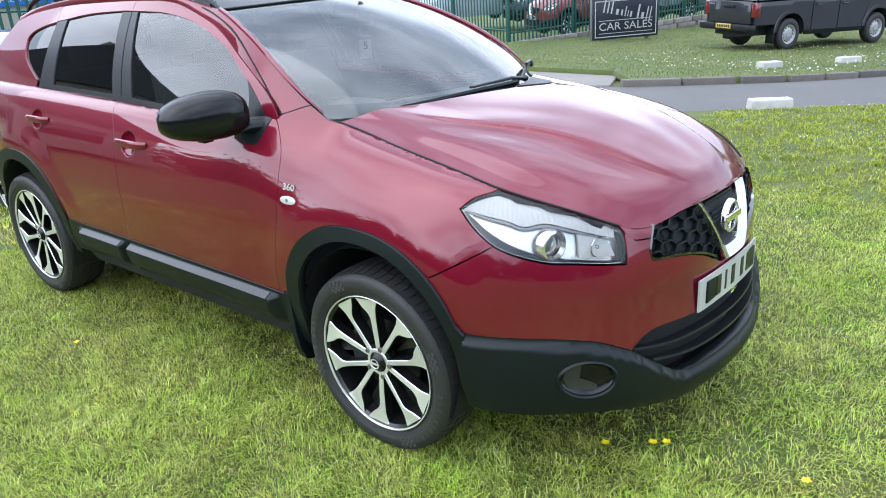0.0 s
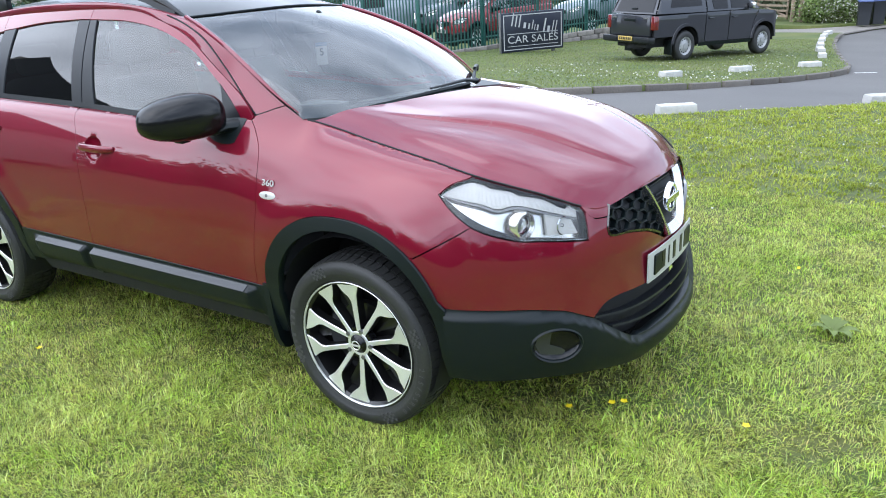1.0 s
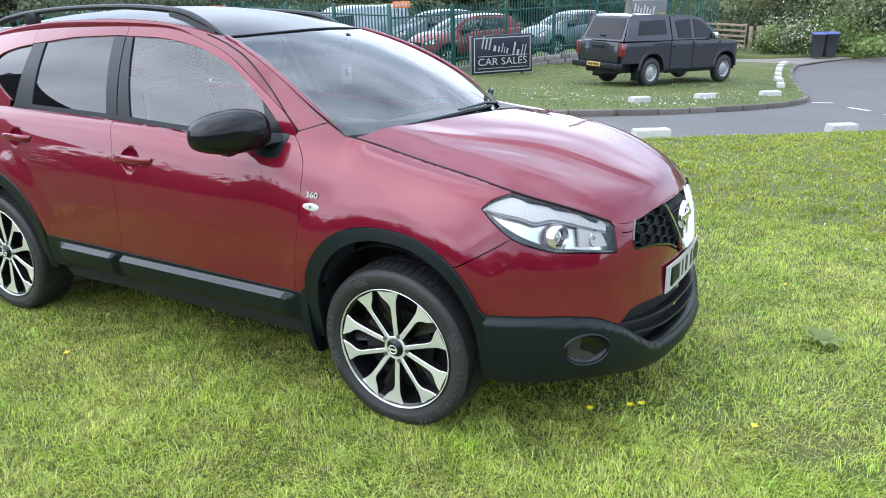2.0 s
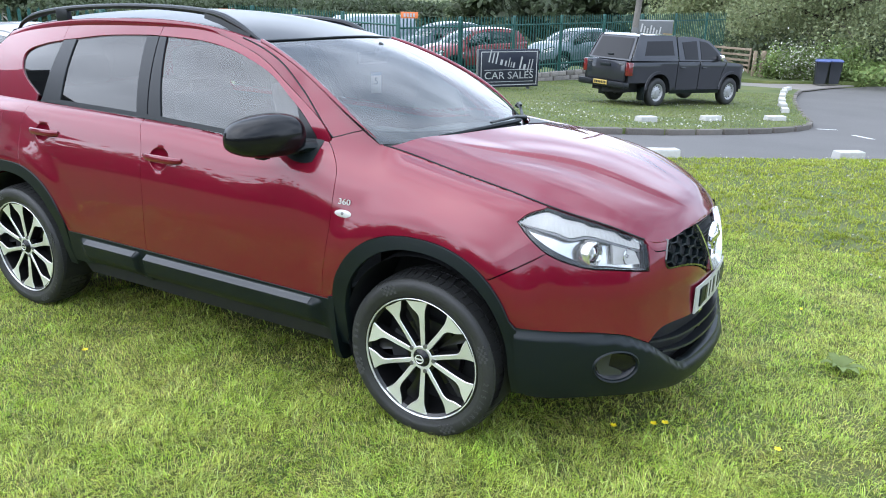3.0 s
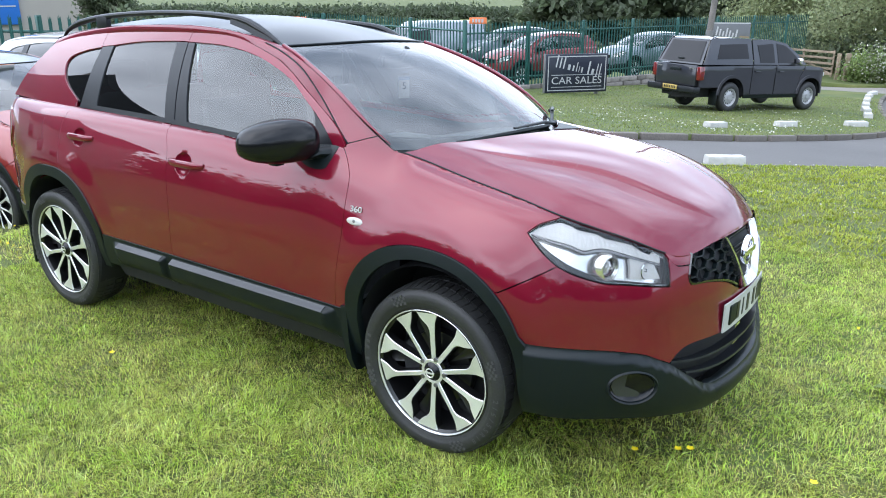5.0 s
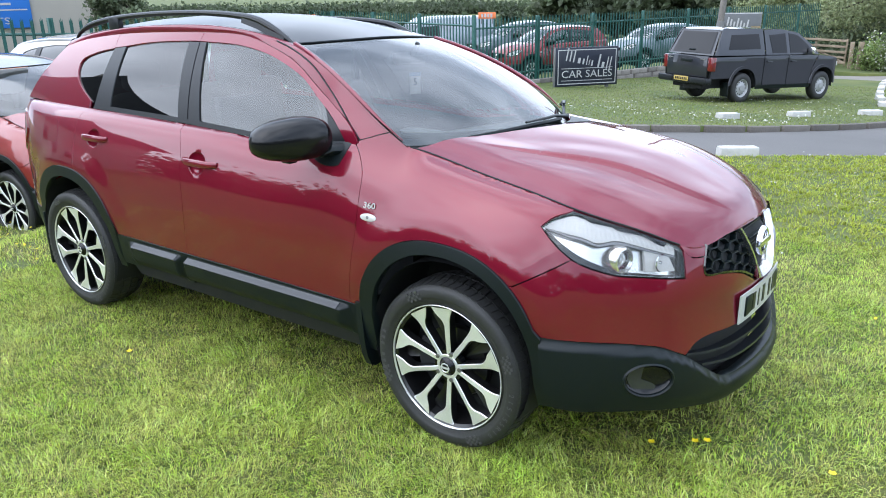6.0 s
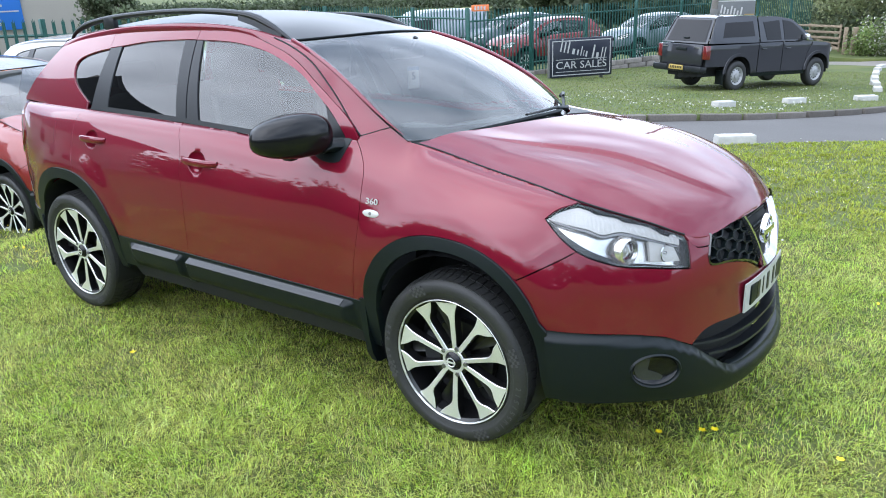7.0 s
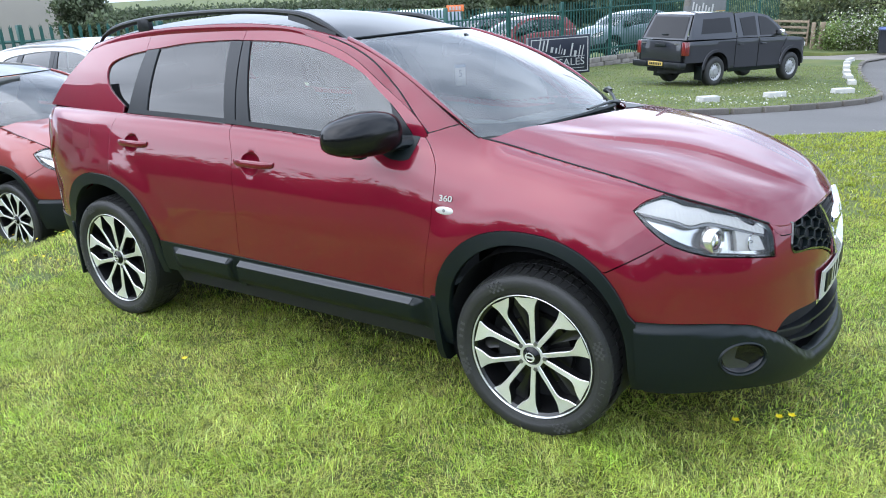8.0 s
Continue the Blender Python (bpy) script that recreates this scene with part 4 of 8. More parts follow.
        for a, b in ((0.0, 0.0), (0.3, 1.5), (0.7, 3.2), (1.05, 4.8), (1.35, 6.0)):
            i, j = int(a), min(int(b), 5)
            quad = [np.array(rings[i + di][j + dj]) for di in (0, 1) for dj in (0, 1)]
            u, v = a - i, b - j
            join.append(Vector((quad[0] * (1 - v) + quad[1] * v) * (1 - u) + (quad[2] * (1 - v) + quad[3] * v) * u))
        part("pillar_seam", f(tube([tuple(p) for p in join], 0.0022, 6)), DARK, car)
        # raised edge of the windscreen pillar, and the door's shut line along it
        rim = [tuple(np.array(p) + np.array((0.003, -0.004, 0.006))) for p in along(CANT[:7], 30)]
        part("pillar_edge", f(tube(rim, [0.010 * min(1.0, 0.2 + i / 10) for i in range(30)], 10, 0.9)), red, car)
        shut = []
        for i, ring in enumerate(rings):
            if ring[3][0] > -1.16:
                k = 6 * (0.04 + 0.46 * float(smooth(0.0, 0.22, i / len(rings))))
                a, b = np.array(ring[int(k)]), np.array(ring[min(int(k) + 1, 6)])
                shut.append(tuple(a + (b - a) * (k - int(k)) + np.array((0.001, -0.0012, 0.0008))))
        part("door_gap", f(tube(along(shut, 60), 0.0034, 6)), DARK, car)
        # roof rail
        if fine:
            path = along(((-1.09, -0.498, 1.518), (-1.16, -0.494, 1.552), (-1.24, -0.492, 1.588), (-1.38, -0.49, 1.628), (-1.7, -0.487, 1.648), (-2.1, -0.482, 1.645), (-2.5, -0.475, 1.622), (-2.78, -0.466, 1.585), (-2.93, -0.462, 1.54), (-2.99, -0.461, 1.50)), 34)
            rads = [(0.024 - 0.006 * math.sin(math.pi * i / 33)) * min(1.0, 0.35 + 0.2 * min(i, 33 - i)) for i in range(34)]
            rl = part("roof_rail", f(tube(path, rads, 10, 0.75)), TRIM, car, "black roof rail")
            part("rail_foot", f(box(-2.58, -0.495, 1.555, -2.48, -0.463, 1.625, 0.008)), TRIM, rl)
            part("rail_foot", f(loft([[(x, -0.492 + dy, z + dz) for dy, dz in ((-0.022, -0.02), (0.022, -0.02), (0.014, 0.012), (-0.014, 0.012))] for x, z in ((-1.14, 1.535), (-1.22, 1.565), (-1.32, 1.60), (-1.42, 1.625))])), TRIM, rl)
        # mirror, on a black plate at the corner of the door
        sail = on_flank(outline(((-0.552, 1.152), (-0.548, 1.137), (-0.553, 1.10), (-0.566, 1.068)), ((-0.566, 1.068), (-0.60, 1.060), (-0.66, 1.064), (-0.72, 1.085)), ((-0.72, 1.085), (-0.72, 1.108)), top_run(-0.72, -0.552, 8)))
        part("mirror_plate", sheet(flank, sail, 0.02, 0.0, 0.008, 0.003, mirror=mir), PLASTIC, d1)
        rings = []
        for t, sx, sz in ((0.0, 0.52, 0.50), (0.015, 0.70, 0.68), (0.06, 0.86, 0.84), (0.16, 0.97, 0.97), (0.30, 1.03, 1.03), (0.48, 1.06, 1.02), (0.64, 1.03, 0.95), (0.78, 0.96, 0.83), (0.88, 0.84, 0.68), (0.95, 0.65, 0.49), (0.985, 0.42, 0.30), (1.0, 0.14, 0.09)):
            cx, cy, cz = -0.650 - 0.125 * t, -0.79 - 0.268 * t, 1.180 - 0.010 * t
            ring = []
            for a in np.linspace(0, 2 * math.pi, 29)[:-1]:
                c, s = math.cos(a), math.sin(a)
                ring.append((cx + 0.088 * sx * math.copysign(abs(c) ** (0.85 if c > 0 else 0.6), c), cy - 0.03 * (c < 0) * c * sx, cz + (0.088 if s > 0 else 0.082) * sz * math.copysign(abs(s) ** (0.85 if s > 0 else 0.6), s)))
            rings.append(ring)
        mirror = part("door_mirror", f(loft(rings)), SATIN, car, "gloss black door mirror", angle=80)
        part("mirror_glass", f(box(-0.800, -0.975, 1.11, -0.794, -0.84, 1.235, 0.003)), CHROME, mirror)
        part("mirror_foot", f(loft([[(cx + rx * math.cos(a), y, cz + rz * math.sin(a)) for a in np.linspace(0, 2 * math.pi, 13)[:-1]] for y, cx, cz, rx, rz in ((-0.72, -0.60, 1.118, 0.05, 0.03), (-0.76, -0.61, 1.122, 0.045, 0.026), (-0.80, -0.635, 1.125, 0.05, 0.022), (-0.83, -0.66, 1.115, 0.055, 0.02))])), PLASTIC, mirror)
        part("mirror_lens", f(box(-0.755, -0.93, 1.080, -0.705, -0.885, 1.102, 0.006)), PLASTIC, mirror)
        # side repeater, badge
        c = skin(-0.372, 0.889)
        rep = [(0.042 * math.cos(a), 0, 0.016 * math.sin(a)) for a in np.linspace(0, 2 * math.pi, 25)[:-1]]
        nrm = Vector(normals_of(skin, np.array(-0.372), np.array(0.889)))
        rot = nrm.to_track_quat("-Y", "Z").to_matrix().to_4x4()
        base = Matrix.Translation(Vector(c)) @ rot
        part("side_repeater", f(moved(loft([[(x, 0.002, z) for x, _, z in rep], [(x * 0.97, -0.004, z * 0.95) for x, _, z in rep], [(x * 0.7, -0.008, z * 0.6) for x, _, z in rep]]), base)), LAMP_WHITE, car, "white side repeater lamp")
        if fine and not mir:
            part("repeater_bulb", moved(lathe([(0, 0.0095), (0.006, 0.009), (0.009, 0.006)], 16), base), STEEL, car)
            c2 = skin(-0.372, 0.934)
            lettering("360", 0.034, Matrix.Translation(Vector(c2) + nrm * 0.003) @ nrm.to_track_quat("Z", "Y").to_matrix().to_4x4() @ pose(0, 0, 0, 0, 0, 0), LAMP_WHITE, car, "badge", 0.004, width=0.058)
        # wheel housings
        for cx in (0.0, -2.63):
            liner = [[(cx + r * math.cos(a), y, 0.40 + r * math.sin(a)) for a in np.linspace(-0.55, math.pi + 0.55, 25)] for r, y in ((0.372, -0.845), (0.385, -0.60), (0.385, -0.48))]
            part("wheel_housing", f(loft(liner, closed=False)), DARK, car)
            part("wheel_housing", f(([(cx - 0.43, -0.50, 0.2), (cx + 0.43, -0.50, 0.2), (cx + 0.43, -0.50, 0.82), (cx - 0.43, -0.50, 0.82)], [(0, 1, 2, 3)])), DARK, car)
            wheel(car, cx, sgn * 0.857, 0.342, sgn, wheel_turns[0] if cx == 0.0 else wheel_turns[1], marks=fine and not mir)
        # head lamp
        bowl_l = sheet(flank, lamp_q(*LAMP), 0.03, 0.003, -0.046, -0.05, mirror=mir)
        lamp = part("head_lamp", bowl_l, LAMP_BOWL, car, "clear head lamp with a chrome projector")
        low_run = ((0.943, 0.772), (0.783, 0.793), (0.682, 0.803), (0.579, 0.83), (0.51, 0.858), (0.446, 0.903), (0.38, 0.959))
        bez = outline(low_run, ((0.38, 0.959), (0.415, 0.949), (0.48, 0.909), (0.55, 0.872), (0.615, 0.846), (0.69, 0.822), (0.80, 0.806), (0.931, 0.785)), ((0.931, 0.785), (0.944, 0.855), (0.936, 0.880)), ((0.936, 0.880), (0.949, 0.885), (0.957, 0.855), (0.943, 0.772)), step=0.015)
        part("bezel", sheet(flank, on_flank(bez), 0.03, 0.003, 0.02, -0.022, mirror=mir), WHEEL_BLACK, lamp)
        brow = outline(((0.392, 0.961), (0.43, 0.982), (0.515, 0.999), (0.601, 0.984), (0.759, 0.948), (0.863, 0.915), (0.938, 0.884)), ((0.938, 0.884), (0.928, 0.855)), ((0.928, 0.855), (0.80, 0.893), (0.70, 0.918), (0.62, 0.912), (0.56, 0.93), (0.48, 0.945), (0.392, 0.961)), step=0.015)
        flute = lambda s, q: 0.0005 * np.sin(s * 330)
        part("brow", sheet(flank, on_flank(brow), 0.006, 0.0, 0.015, -0.018, mirror=mir, relief=flute), LAMP_WHITE, lamp, "fluted white lamp strip")
        boxl = outline(((0.79, 0.812), (0.80, 0.884)), ((0.80, 0.884), (0.90, 0.856)), ((0.90, 0.856), (0.915, 0.802)), ((0.915, 0.802), (0.79, 0.812)), step=0.015)
        part("reflector", sheet(flank, on_flank(boxl), 0.03, 0.0, 0.02, -0.020, mirror=mir), LAMP_WHITE, lamp)
        cen, nn = skin(0.712, 0.852), Vector(normals_of(skin, np.array(0.712), np.array(0.852)))
        aim = Vector((0.965, -0.25, 0.05)).normalized()
        pm = Matrix.Translation(Vector(cen) - nn * 0.018) @ aim.to_track_quat("-Y", "Z").to_matrix().to_4x4()
        pr = part("projector", f(moved(lathe([(0.036, -0.03), (0.037, 0.0), (0.041, 0.008), (0.047, 0.006), (0.050, -0.004), (0.054, -0.03)], 36), pm)), LAMP_BOWL, lamp)
        part("projector_lens", f(moved(lathe([(0.0, 0.014), (0.014, 0.012), (0.026, 0.007), (0.037, -0.002)], 32), pm)), LENS, pr)
        part("projector_back", f(moved(lathe([(0.0, -0.02), (0.037, -0.02)], 24), pm)), STEEL, pr)
        cup_c, cup_n = skin(0.858, 0.838), Vector(normals_of(skin, np.array(0.858), np.array(0.838)))
        cm = Matrix.Translation(Vector(cup_c) - cup_n * 0.020) @ aim.to_track_quat("-Y", "Z").to_matrix().to_4x4()
        cup = part("bulb_cup", f(moved(lathe([(0.0, -0.022), (0.012, -0.020), (0.024, -0.008), (0.029, 0.006), (0.032, 0.004)], 28), cm)), CHROME, lamp)
        part("bulb", f(moved(lathe([(0.0, 0.006), (0.006, 0.003), (0.007, -0.02)], 14), cm)), LENS, cup)
        split = outline(((0.41, 0.956), (0.48, 0.941), (0.56, 0.926), (0.62, 0.908), (0.70, 0.914), (0.80, 0.889), (0.925, 0.852)), ((0.925, 0.852), (0.924, 0.846)), ((0.924, 0.846), (0.80, 0.882), (0.70, 0.906), (0.62, 0.901), (0.56, 0.919), (0.48, 0.936), (0.41, 0.952)), ((0.41, 0.952), (0.41, 0.956)), step=0.012)
        part("brow_edge", sheet(flank, on_flank(split), 0.02, 0.0, 0.02, -0.016, mirror=mir), STEEL, lamp)
        part("lamp_cover", sheet(flank, lamp_q(*LAMP), 0.03, 0.0015, 0, -0.001, mirror=mir), COVER, lamp).visible_shadow = False
        # fog lamp
        fc = (0.757, 0.430)
        ring = [(fc[0] + 0.099 * math.cos(a), fc[1] + 0.069 * math.sin(a)) for a in np.linspace(0, 2 * math.pi, 41)[:-1]]
        ring_in = [(fc[0] + 0.084 * math.cos(a), fc[1] + 0.056 * math.sin(a)) for a in np.linspace(0, 2 * math.pi, 41)[:-1]]
        fog = part("fog_lamp", f(loft([[tuple(skin(s, z) + normals_of(skin, np.array(s), np.array(z)) * h) for s, z in rr] for rr, h in ((ring, 0.020), ([(fc[0] + 0.089 * math.cos(a), fc[1] + 0.060 * math.sin(a)) for a in np.linspace(0, 2 * math.pi, 41)[:-1]], 0.031), (ring_in, 0.026), (ring_in, -0.02))], caps=False)), PLASTIC, car)
        dish = lambda s, q: -0.022 * np.clip(1 - ((s - fc[0]) / 0.084) ** 2 - ((q - fc[1]) / 0.056) ** 2, 0, 1) ** 0.5
        part("fog_bowl", sheet(flank, on_flank(ring_in), 0.012, 0, 0, 0.018, mirror=mir, relief=dish), SATIN, fog)
        wedge = outline(((fc[0] - 0.074, fc[1] + 0.005), (fc[0] - 0.055, fc[1] + 0.036), (fc[0] - 0.010, fc[1] + 0.048)), ((fc[0] - 0.010, fc[1] + 0.048), (fc[0] - 0.022, fc[1] - 0.004)), ((fc[0] - 0.022, fc[1] - 0.004), (fc[0] + 0.03, fc[1] - 0.030), (fc[0] + 0.02, fc[1] - 0.046)), ((fc[0] + 0.02, fc[1] - 0.046), (fc[0] - 0.055, fc[1] - 0.034), (fc[0] - 0.074, fc[1] + 0.005)), step=0.008)
        part("fog_lens", sheet(flank, on_flank(wedge), 0.012, 0.0, 0.006, 0.019, mirror=mir, relief=lambda s, q: 0.75 * dish(s, q)), FOG_GLASS, fog)
    # ---- parts across both halves ----
    hood = [(a, t) for a, t in outline(((0.0, -0.295), (0.0, 1.479)), ((0.0, 1.479), (BONNET_W, 1.479)), ((BONNET_W, 1.479), (BONNET_W, -0.295)), ((BONNET_W, -0.295), (0.0, -0.295)), step=0.02)]
    hb = part("bonnet", sheet(bonnet_skin, hood, 0.022 if fine else 0.06, 0.0, 0.012, seam=BONNET_W, mirror="both", flip=-1, relief=bonnet_relief, extra=RIDGE_GRID if fine else ()), red, car)
    for sd in (1, -1):
        seam_path = [(float(RAIL_TOP[0](s)), -sd * float(RAIL_TOP[1](s)), float(RAIL_TOP[2](s)) + 0.0022) for s in np.linspace(-0.30, 0.955, 160)]
        part("bonnet_gap", tube(seam_path, 0.0034, 8), DARK, hb)
    lipz = on_flank(outline(((0.955, 0.882), (0.975, 0.848), (1.0, 0.838), (1.055, 0.834)), ((1.055, 0.834), (1.075, 0.862)), GRILLE_TOP, ((1.48, 0.882), (1.48, 0.8875)), top_run(1.48, 0.955, 20)))
    part("bonnet_lip", sheet(flank, lipz, 0.03, 0.0, 0.012, 0.001, seam=1.48, mirror="both"), red, hb)
    bump = on_flank(outline(((0.305, 0.751), (0.403, 0.804), (0.51, 0.858)), LAMP[2][4::-1], LAMP[1][::-1][:2] + ((0.965, 0.868), (0.985, 0.842), (1.0, 0.835), (1.055, 0.830)), ((1.055, 0.830), (1.037, 0.764)), GRILLE_LOW, ((1.48, 0.656), (1.48, 0.53)), MOUTH_TOP[::-1],
                             CLAD_TOP[::-1], arch(*FRONT_ARCH, 22, 48, 16)))
    part("front_bumper", sheet(flank, bump, 0.024 if fine else 0.06, gap, seam=1.48, mirror="both", relief=flare), red, car)
    fogcut, fpts = bowl(0.757, 0.430, 0.089, 0.060, 0.05)
    roll = lambda s, q: 0.024 * smooth(0.0, 0.034, np.interp(s, [p[0] for p in CLAD_TOP + CLAD_LIP[1:]], [p[1] for p in CLAD_TOP + CLAD_LIP[1:]]) - q) - 0.0
    low = on_flank(outline(((0.405, 0.579), (0.411, 0.578)), CLAD_TOP, CLAD_LIP, ((1.48, 0.35), (1.48, 0.237)), tuple((float(s), float(RAIL_BOTTOM[2](s) + 0.002 + 0.066 * smooth(1.30, 0.80, s))) for s in np.linspace(1.48, 0.405, 30)), ((0.405, 0.316), (0.405, 0.579))))
    part("lower_bumper", sheet(flank, low, 0.018, 0.001, 0.04, 0.001, seam=1.48, mirror="both", relief=lambda s, q: roll(s, q) + fogcut(s, q), extra=fpts if fine else ()), PLASTIC, car)
    # mouth: dark back, two slats
    back = on_flank(outline(((0.86, 0.30), (0.86, 0.57)), ((0.86, 0.57), (1.48, 0.60)), ((1.48, 0.60), (1.48, 0.26)), ((1.48, 0.26), (0.86, 0.30))))
    part("mouth_back", sheet(flank, back, 0.04, 0.0, 0, -0.085, seam=1.48, mirror="both"), DARK, car)
    for run in (((0.925, 0.489), (1.083, 0.470), (1.261, 0.465), (1.48, 0.462)), ((1.00, 0.432), (1.157, 0.411), (1.373, 0.405), (1.48, 0.404))):
        pts = along(run, 24)
        half = [tuple(skin(s, z) + normals_of(skin, np.array(s), np.array(z)) * -0.016) for s, z in pts]
        whole = half + [(x, -y, z) for x, y, z in half[-2::-1]]
        part("mouth_slat", loft([[(x + dx, y, z + dz) for dx, dz in ((0.010, 0.004), (0.012, -0.004), (-0.03, -0.012), (-0.03, -0.002))] for x, y, z in whole]), TRIM, car)
    # grille
    gb = on_flank(outline(GRILLE_TOP, ((1.48, 0.882), (1.48, 0.656)), GRILLE_LOW[::-1], ((1.037, 0.764), (1.05, 0.82), (1.079, 0.862))))
    grille = part("grille", sheet(flank, gb, 0.04, 0, 0.03, -0.030, seam=1.48, mirror="both"), DARK, car, "black honeycomb grille")
    frame_run = along(((1.079, 0.862), (1.05, 0.82), (1.037, 0.766), (1.143, 0.753), (1.251, 0.728), (1.34, 0.69)), 30)
    for sd in (1, -1):
        pts = [Vector(skin(s, z)) for s, z in frame_run]
        part("grille_frame", loft([[(p.x + dx, sd * p.y, p.z + dz) for dx, dz in ((0.002, 0.0), (0.004, 0.008), (-0.02, 0.010), (-0.02, -0.002))] for p in pts]), GLOSS_BLACK, grille)
        # honeycomb cells
        for row in range(-1, 6):
            for col in range(0, 6):
                cs, cz = 1.058 + col * 0.062, 0.680 + row * 0.042 + (0.021 if col % 2 else 0)
                upper = np.interp(cs, [p[0] for p in GRILLE_TOP], [p[1] for p in GRILLE_TOP])
                lower = np.interp(cs, [p[0] for p in GRILLE_LOW], [p[1] for p in GRILLE_LOW])
                right = 1.30 + (0.875 - cz) * 0.40
                if not (lower - 0.002 < cz < upper + 0.004 and 1.04 < cs < right + 0.008):
                    continue
                ang = np.radians((0, 60, 120, 180, 240, 300))
                nn = normals_of(skin, np.array(cs), np.array(cz))
                rings = []
                for hh, k in ((-0.026, 0.97), (-0.006, 0.97), (-0.005, 0.88), (-0.028, 0.84)):
                    ss = np.clip(cs + 0.041 * k * np.cos(ang), 1.05, min(right, 1.479))
                    zz = np.clip(cz + 0.0242 * k * np.sin(ang), lower + 0.002, upper - 0.002)
                    rings.append([tuple(p) for p in skin(ss, zz) + nn * hh])
                g = loft(rings, caps=False)
                part("mesh_cell", g if sd == 1 else flipped(g), PLASTIC, grille)
        # chrome V leg: proud outer edge, sloping in
        outer = along(((1.294, 0.878), (1.335, 0.79), (1.385, 0.685), (1.41, 0.664), (1.48, 0.660)), 24)
        inner = along(((1.338, 0.878), (1.372, 0.80), (1.415, 0.715), (1.435, 0.700), (1.48, 0.698)), 24)
        rings = []
        for (s0, z0), (s1, z1) in zip(outer, inner):
            n0 = normals_of(skin, np.array(s0), np.array(z0))
            p0, p1 = skin(s0, z0), skin(s1, z1)
            ring = [p0 + n0 * -0.02, p0 + n0 * 0.010, p0 * 0.9 + p1 * 0.1 + n0 * 0.014, p1 + n0 * -0.006, p1 + n0 * -0.03]
            rings.append([(q[0], sd * q[1], q[2]) for q in ring])
        g = loft(rings, closed=False)
        part("chrome_leg", g, BRIGHT, grille, "chrome V bar")
    for k in range(9):
        z = 0.715 + 0.018 * k
        s_in = 1.44 - (z - 0.69) * 0.42
        h = float(skin(s_in, z)[1])
        part("grille_rib", box(0.872 - 0.02 * (z > 0.84), h, z - 0.003, 0.886 - 0.02 * (z > 0.84), -h, z + 0.003), PLASTIC, grille)
    # emblem, drawn as a plain ring and bar
    em = pose(0.908, 0, 0.795, 0, 0, 90) @ pose(0, 0, 0, 0, 0, 0)
    ring = moved(lathe([(0.042, -0.004), (0.044, 0.010), (0.052, 0.013), (0.058, 0.008), (0.060, -0.006)], 40), em)
    e = part("emblem_ring", ring, CHROME, grille, "plain chrome ring emblem")
    part("emblem_bar", box(0.905, -0.066, 0.783, 0.926, 0.066, 0.809, 0.004), CHROME, e)
    if plate:
        nose = skin(np.linspace(1.0, 1.48, 60), np.full(60, 0.59))
        px = lambda y: 0.936 - 0.7 * (nose[-1, 0] - float(np.interp(abs(y), -nose[::-1, 1], nose[::-1, 0])))

        def slab(y0, y1, z0, z1, back, front):
            return loft([[(px(y) + back, y, z0), (px(y) + front, y, z0), (px(y) + front, y, z1), (px(y) + back, y, z1)] for y in np.linspace(y0, y1, 2 + int(abs(y1 - y0) / 0.02))])
        pl = part("number_plate", slab(-0.261, 0.261, 0.532, 0.645, -0.004, 0.002), PLATE_WHITE, car, "white number plate with plain bars")
        for y0 in (-0.215, -0.15, -0.085, -0.03, 0.06, 0.125, 0.19):
            part("plate_bar", slab(y0 + 0.006, y0 + (0.018 if y0 == -0.085 else 0.036), 0.554, 0.624, 0.001, 0.004), INK, pl)
        part("plate_bracket", box(0.88, -0.22, 0.55, 0.934, 0.22, 0.63, 0.005), PLASTIC, car)
    # windscreen, frit, roof
    rect = outline(((-0.65, 0.0), (0.65, 0.0)), ((0.65, 0.0), (0.65, 0.95)), ((0.65, 0.95), (-0.65, 0.95)), ((-0.65, 0.95), (-0.65, 0.0)), step=0.04)
    part("windscreen", sheet(screen_skin, rect, 0.05, 0.0, 0, 0.0), SCREEN, car).visible_shadow = False
    for runs in ((((-0.65, 0.0), (0.65, 0.0)), ((0.65, 0.0), (0.65, 0.10)), ((0.65, 0.10), (0.45, 0.075), (0, 0.065), (-0.45, 0.075), (-0.65, 0.10)), ((-0.65, 0.10), (-0.65, 0.0))),
                 (((-0.65, 0.930), (-0.4, 0.936), (0, 0.938), (0.4, 0.936), (0.65, 0.930)), ((0.65, 0.930), (0.65, 0.95)), ((0.65, 0.95), (-0.65, 0.95)), ((-0.65, 0.95), (-0.65, 0.930))),
                 (((-0.65, 0.05), (-0.61, 0.05)), ((-0.61, 0.05), (-0.622, 0.5), (-0.61, 0.92)), ((-0.61, 0.92), (-0.65, 0.92)), ((-0.65, 0.92), (-0.65, 0.05))),
                 (((0.61, 0.05), (0.65, 0.05)), ((0.65, 0.05), (0.65, 0.92)), ((0.65, 0.92), (0.61, 0.92)), ((0.61, 0.92), (0.622, 0.5), (0.61, 0.05)))):
        part("screen_border", sheet(screen_skin, outline(*runs, step=0.03), 0.04, 0, 0, -0.004), INK, car)
    edge = [(float(0.521 * u), float(-0.865 - 0.195 * u * u - 0.006)) for u in np.linspace(-1, 1, 25)]
    side = [(float(CANT_H(-x)) - 0.001, float(x)) for x in np.linspace(-1.10, -3.0, 16)]
    rf = edge + side + [(-y, x) for y, x in side[::-1]]
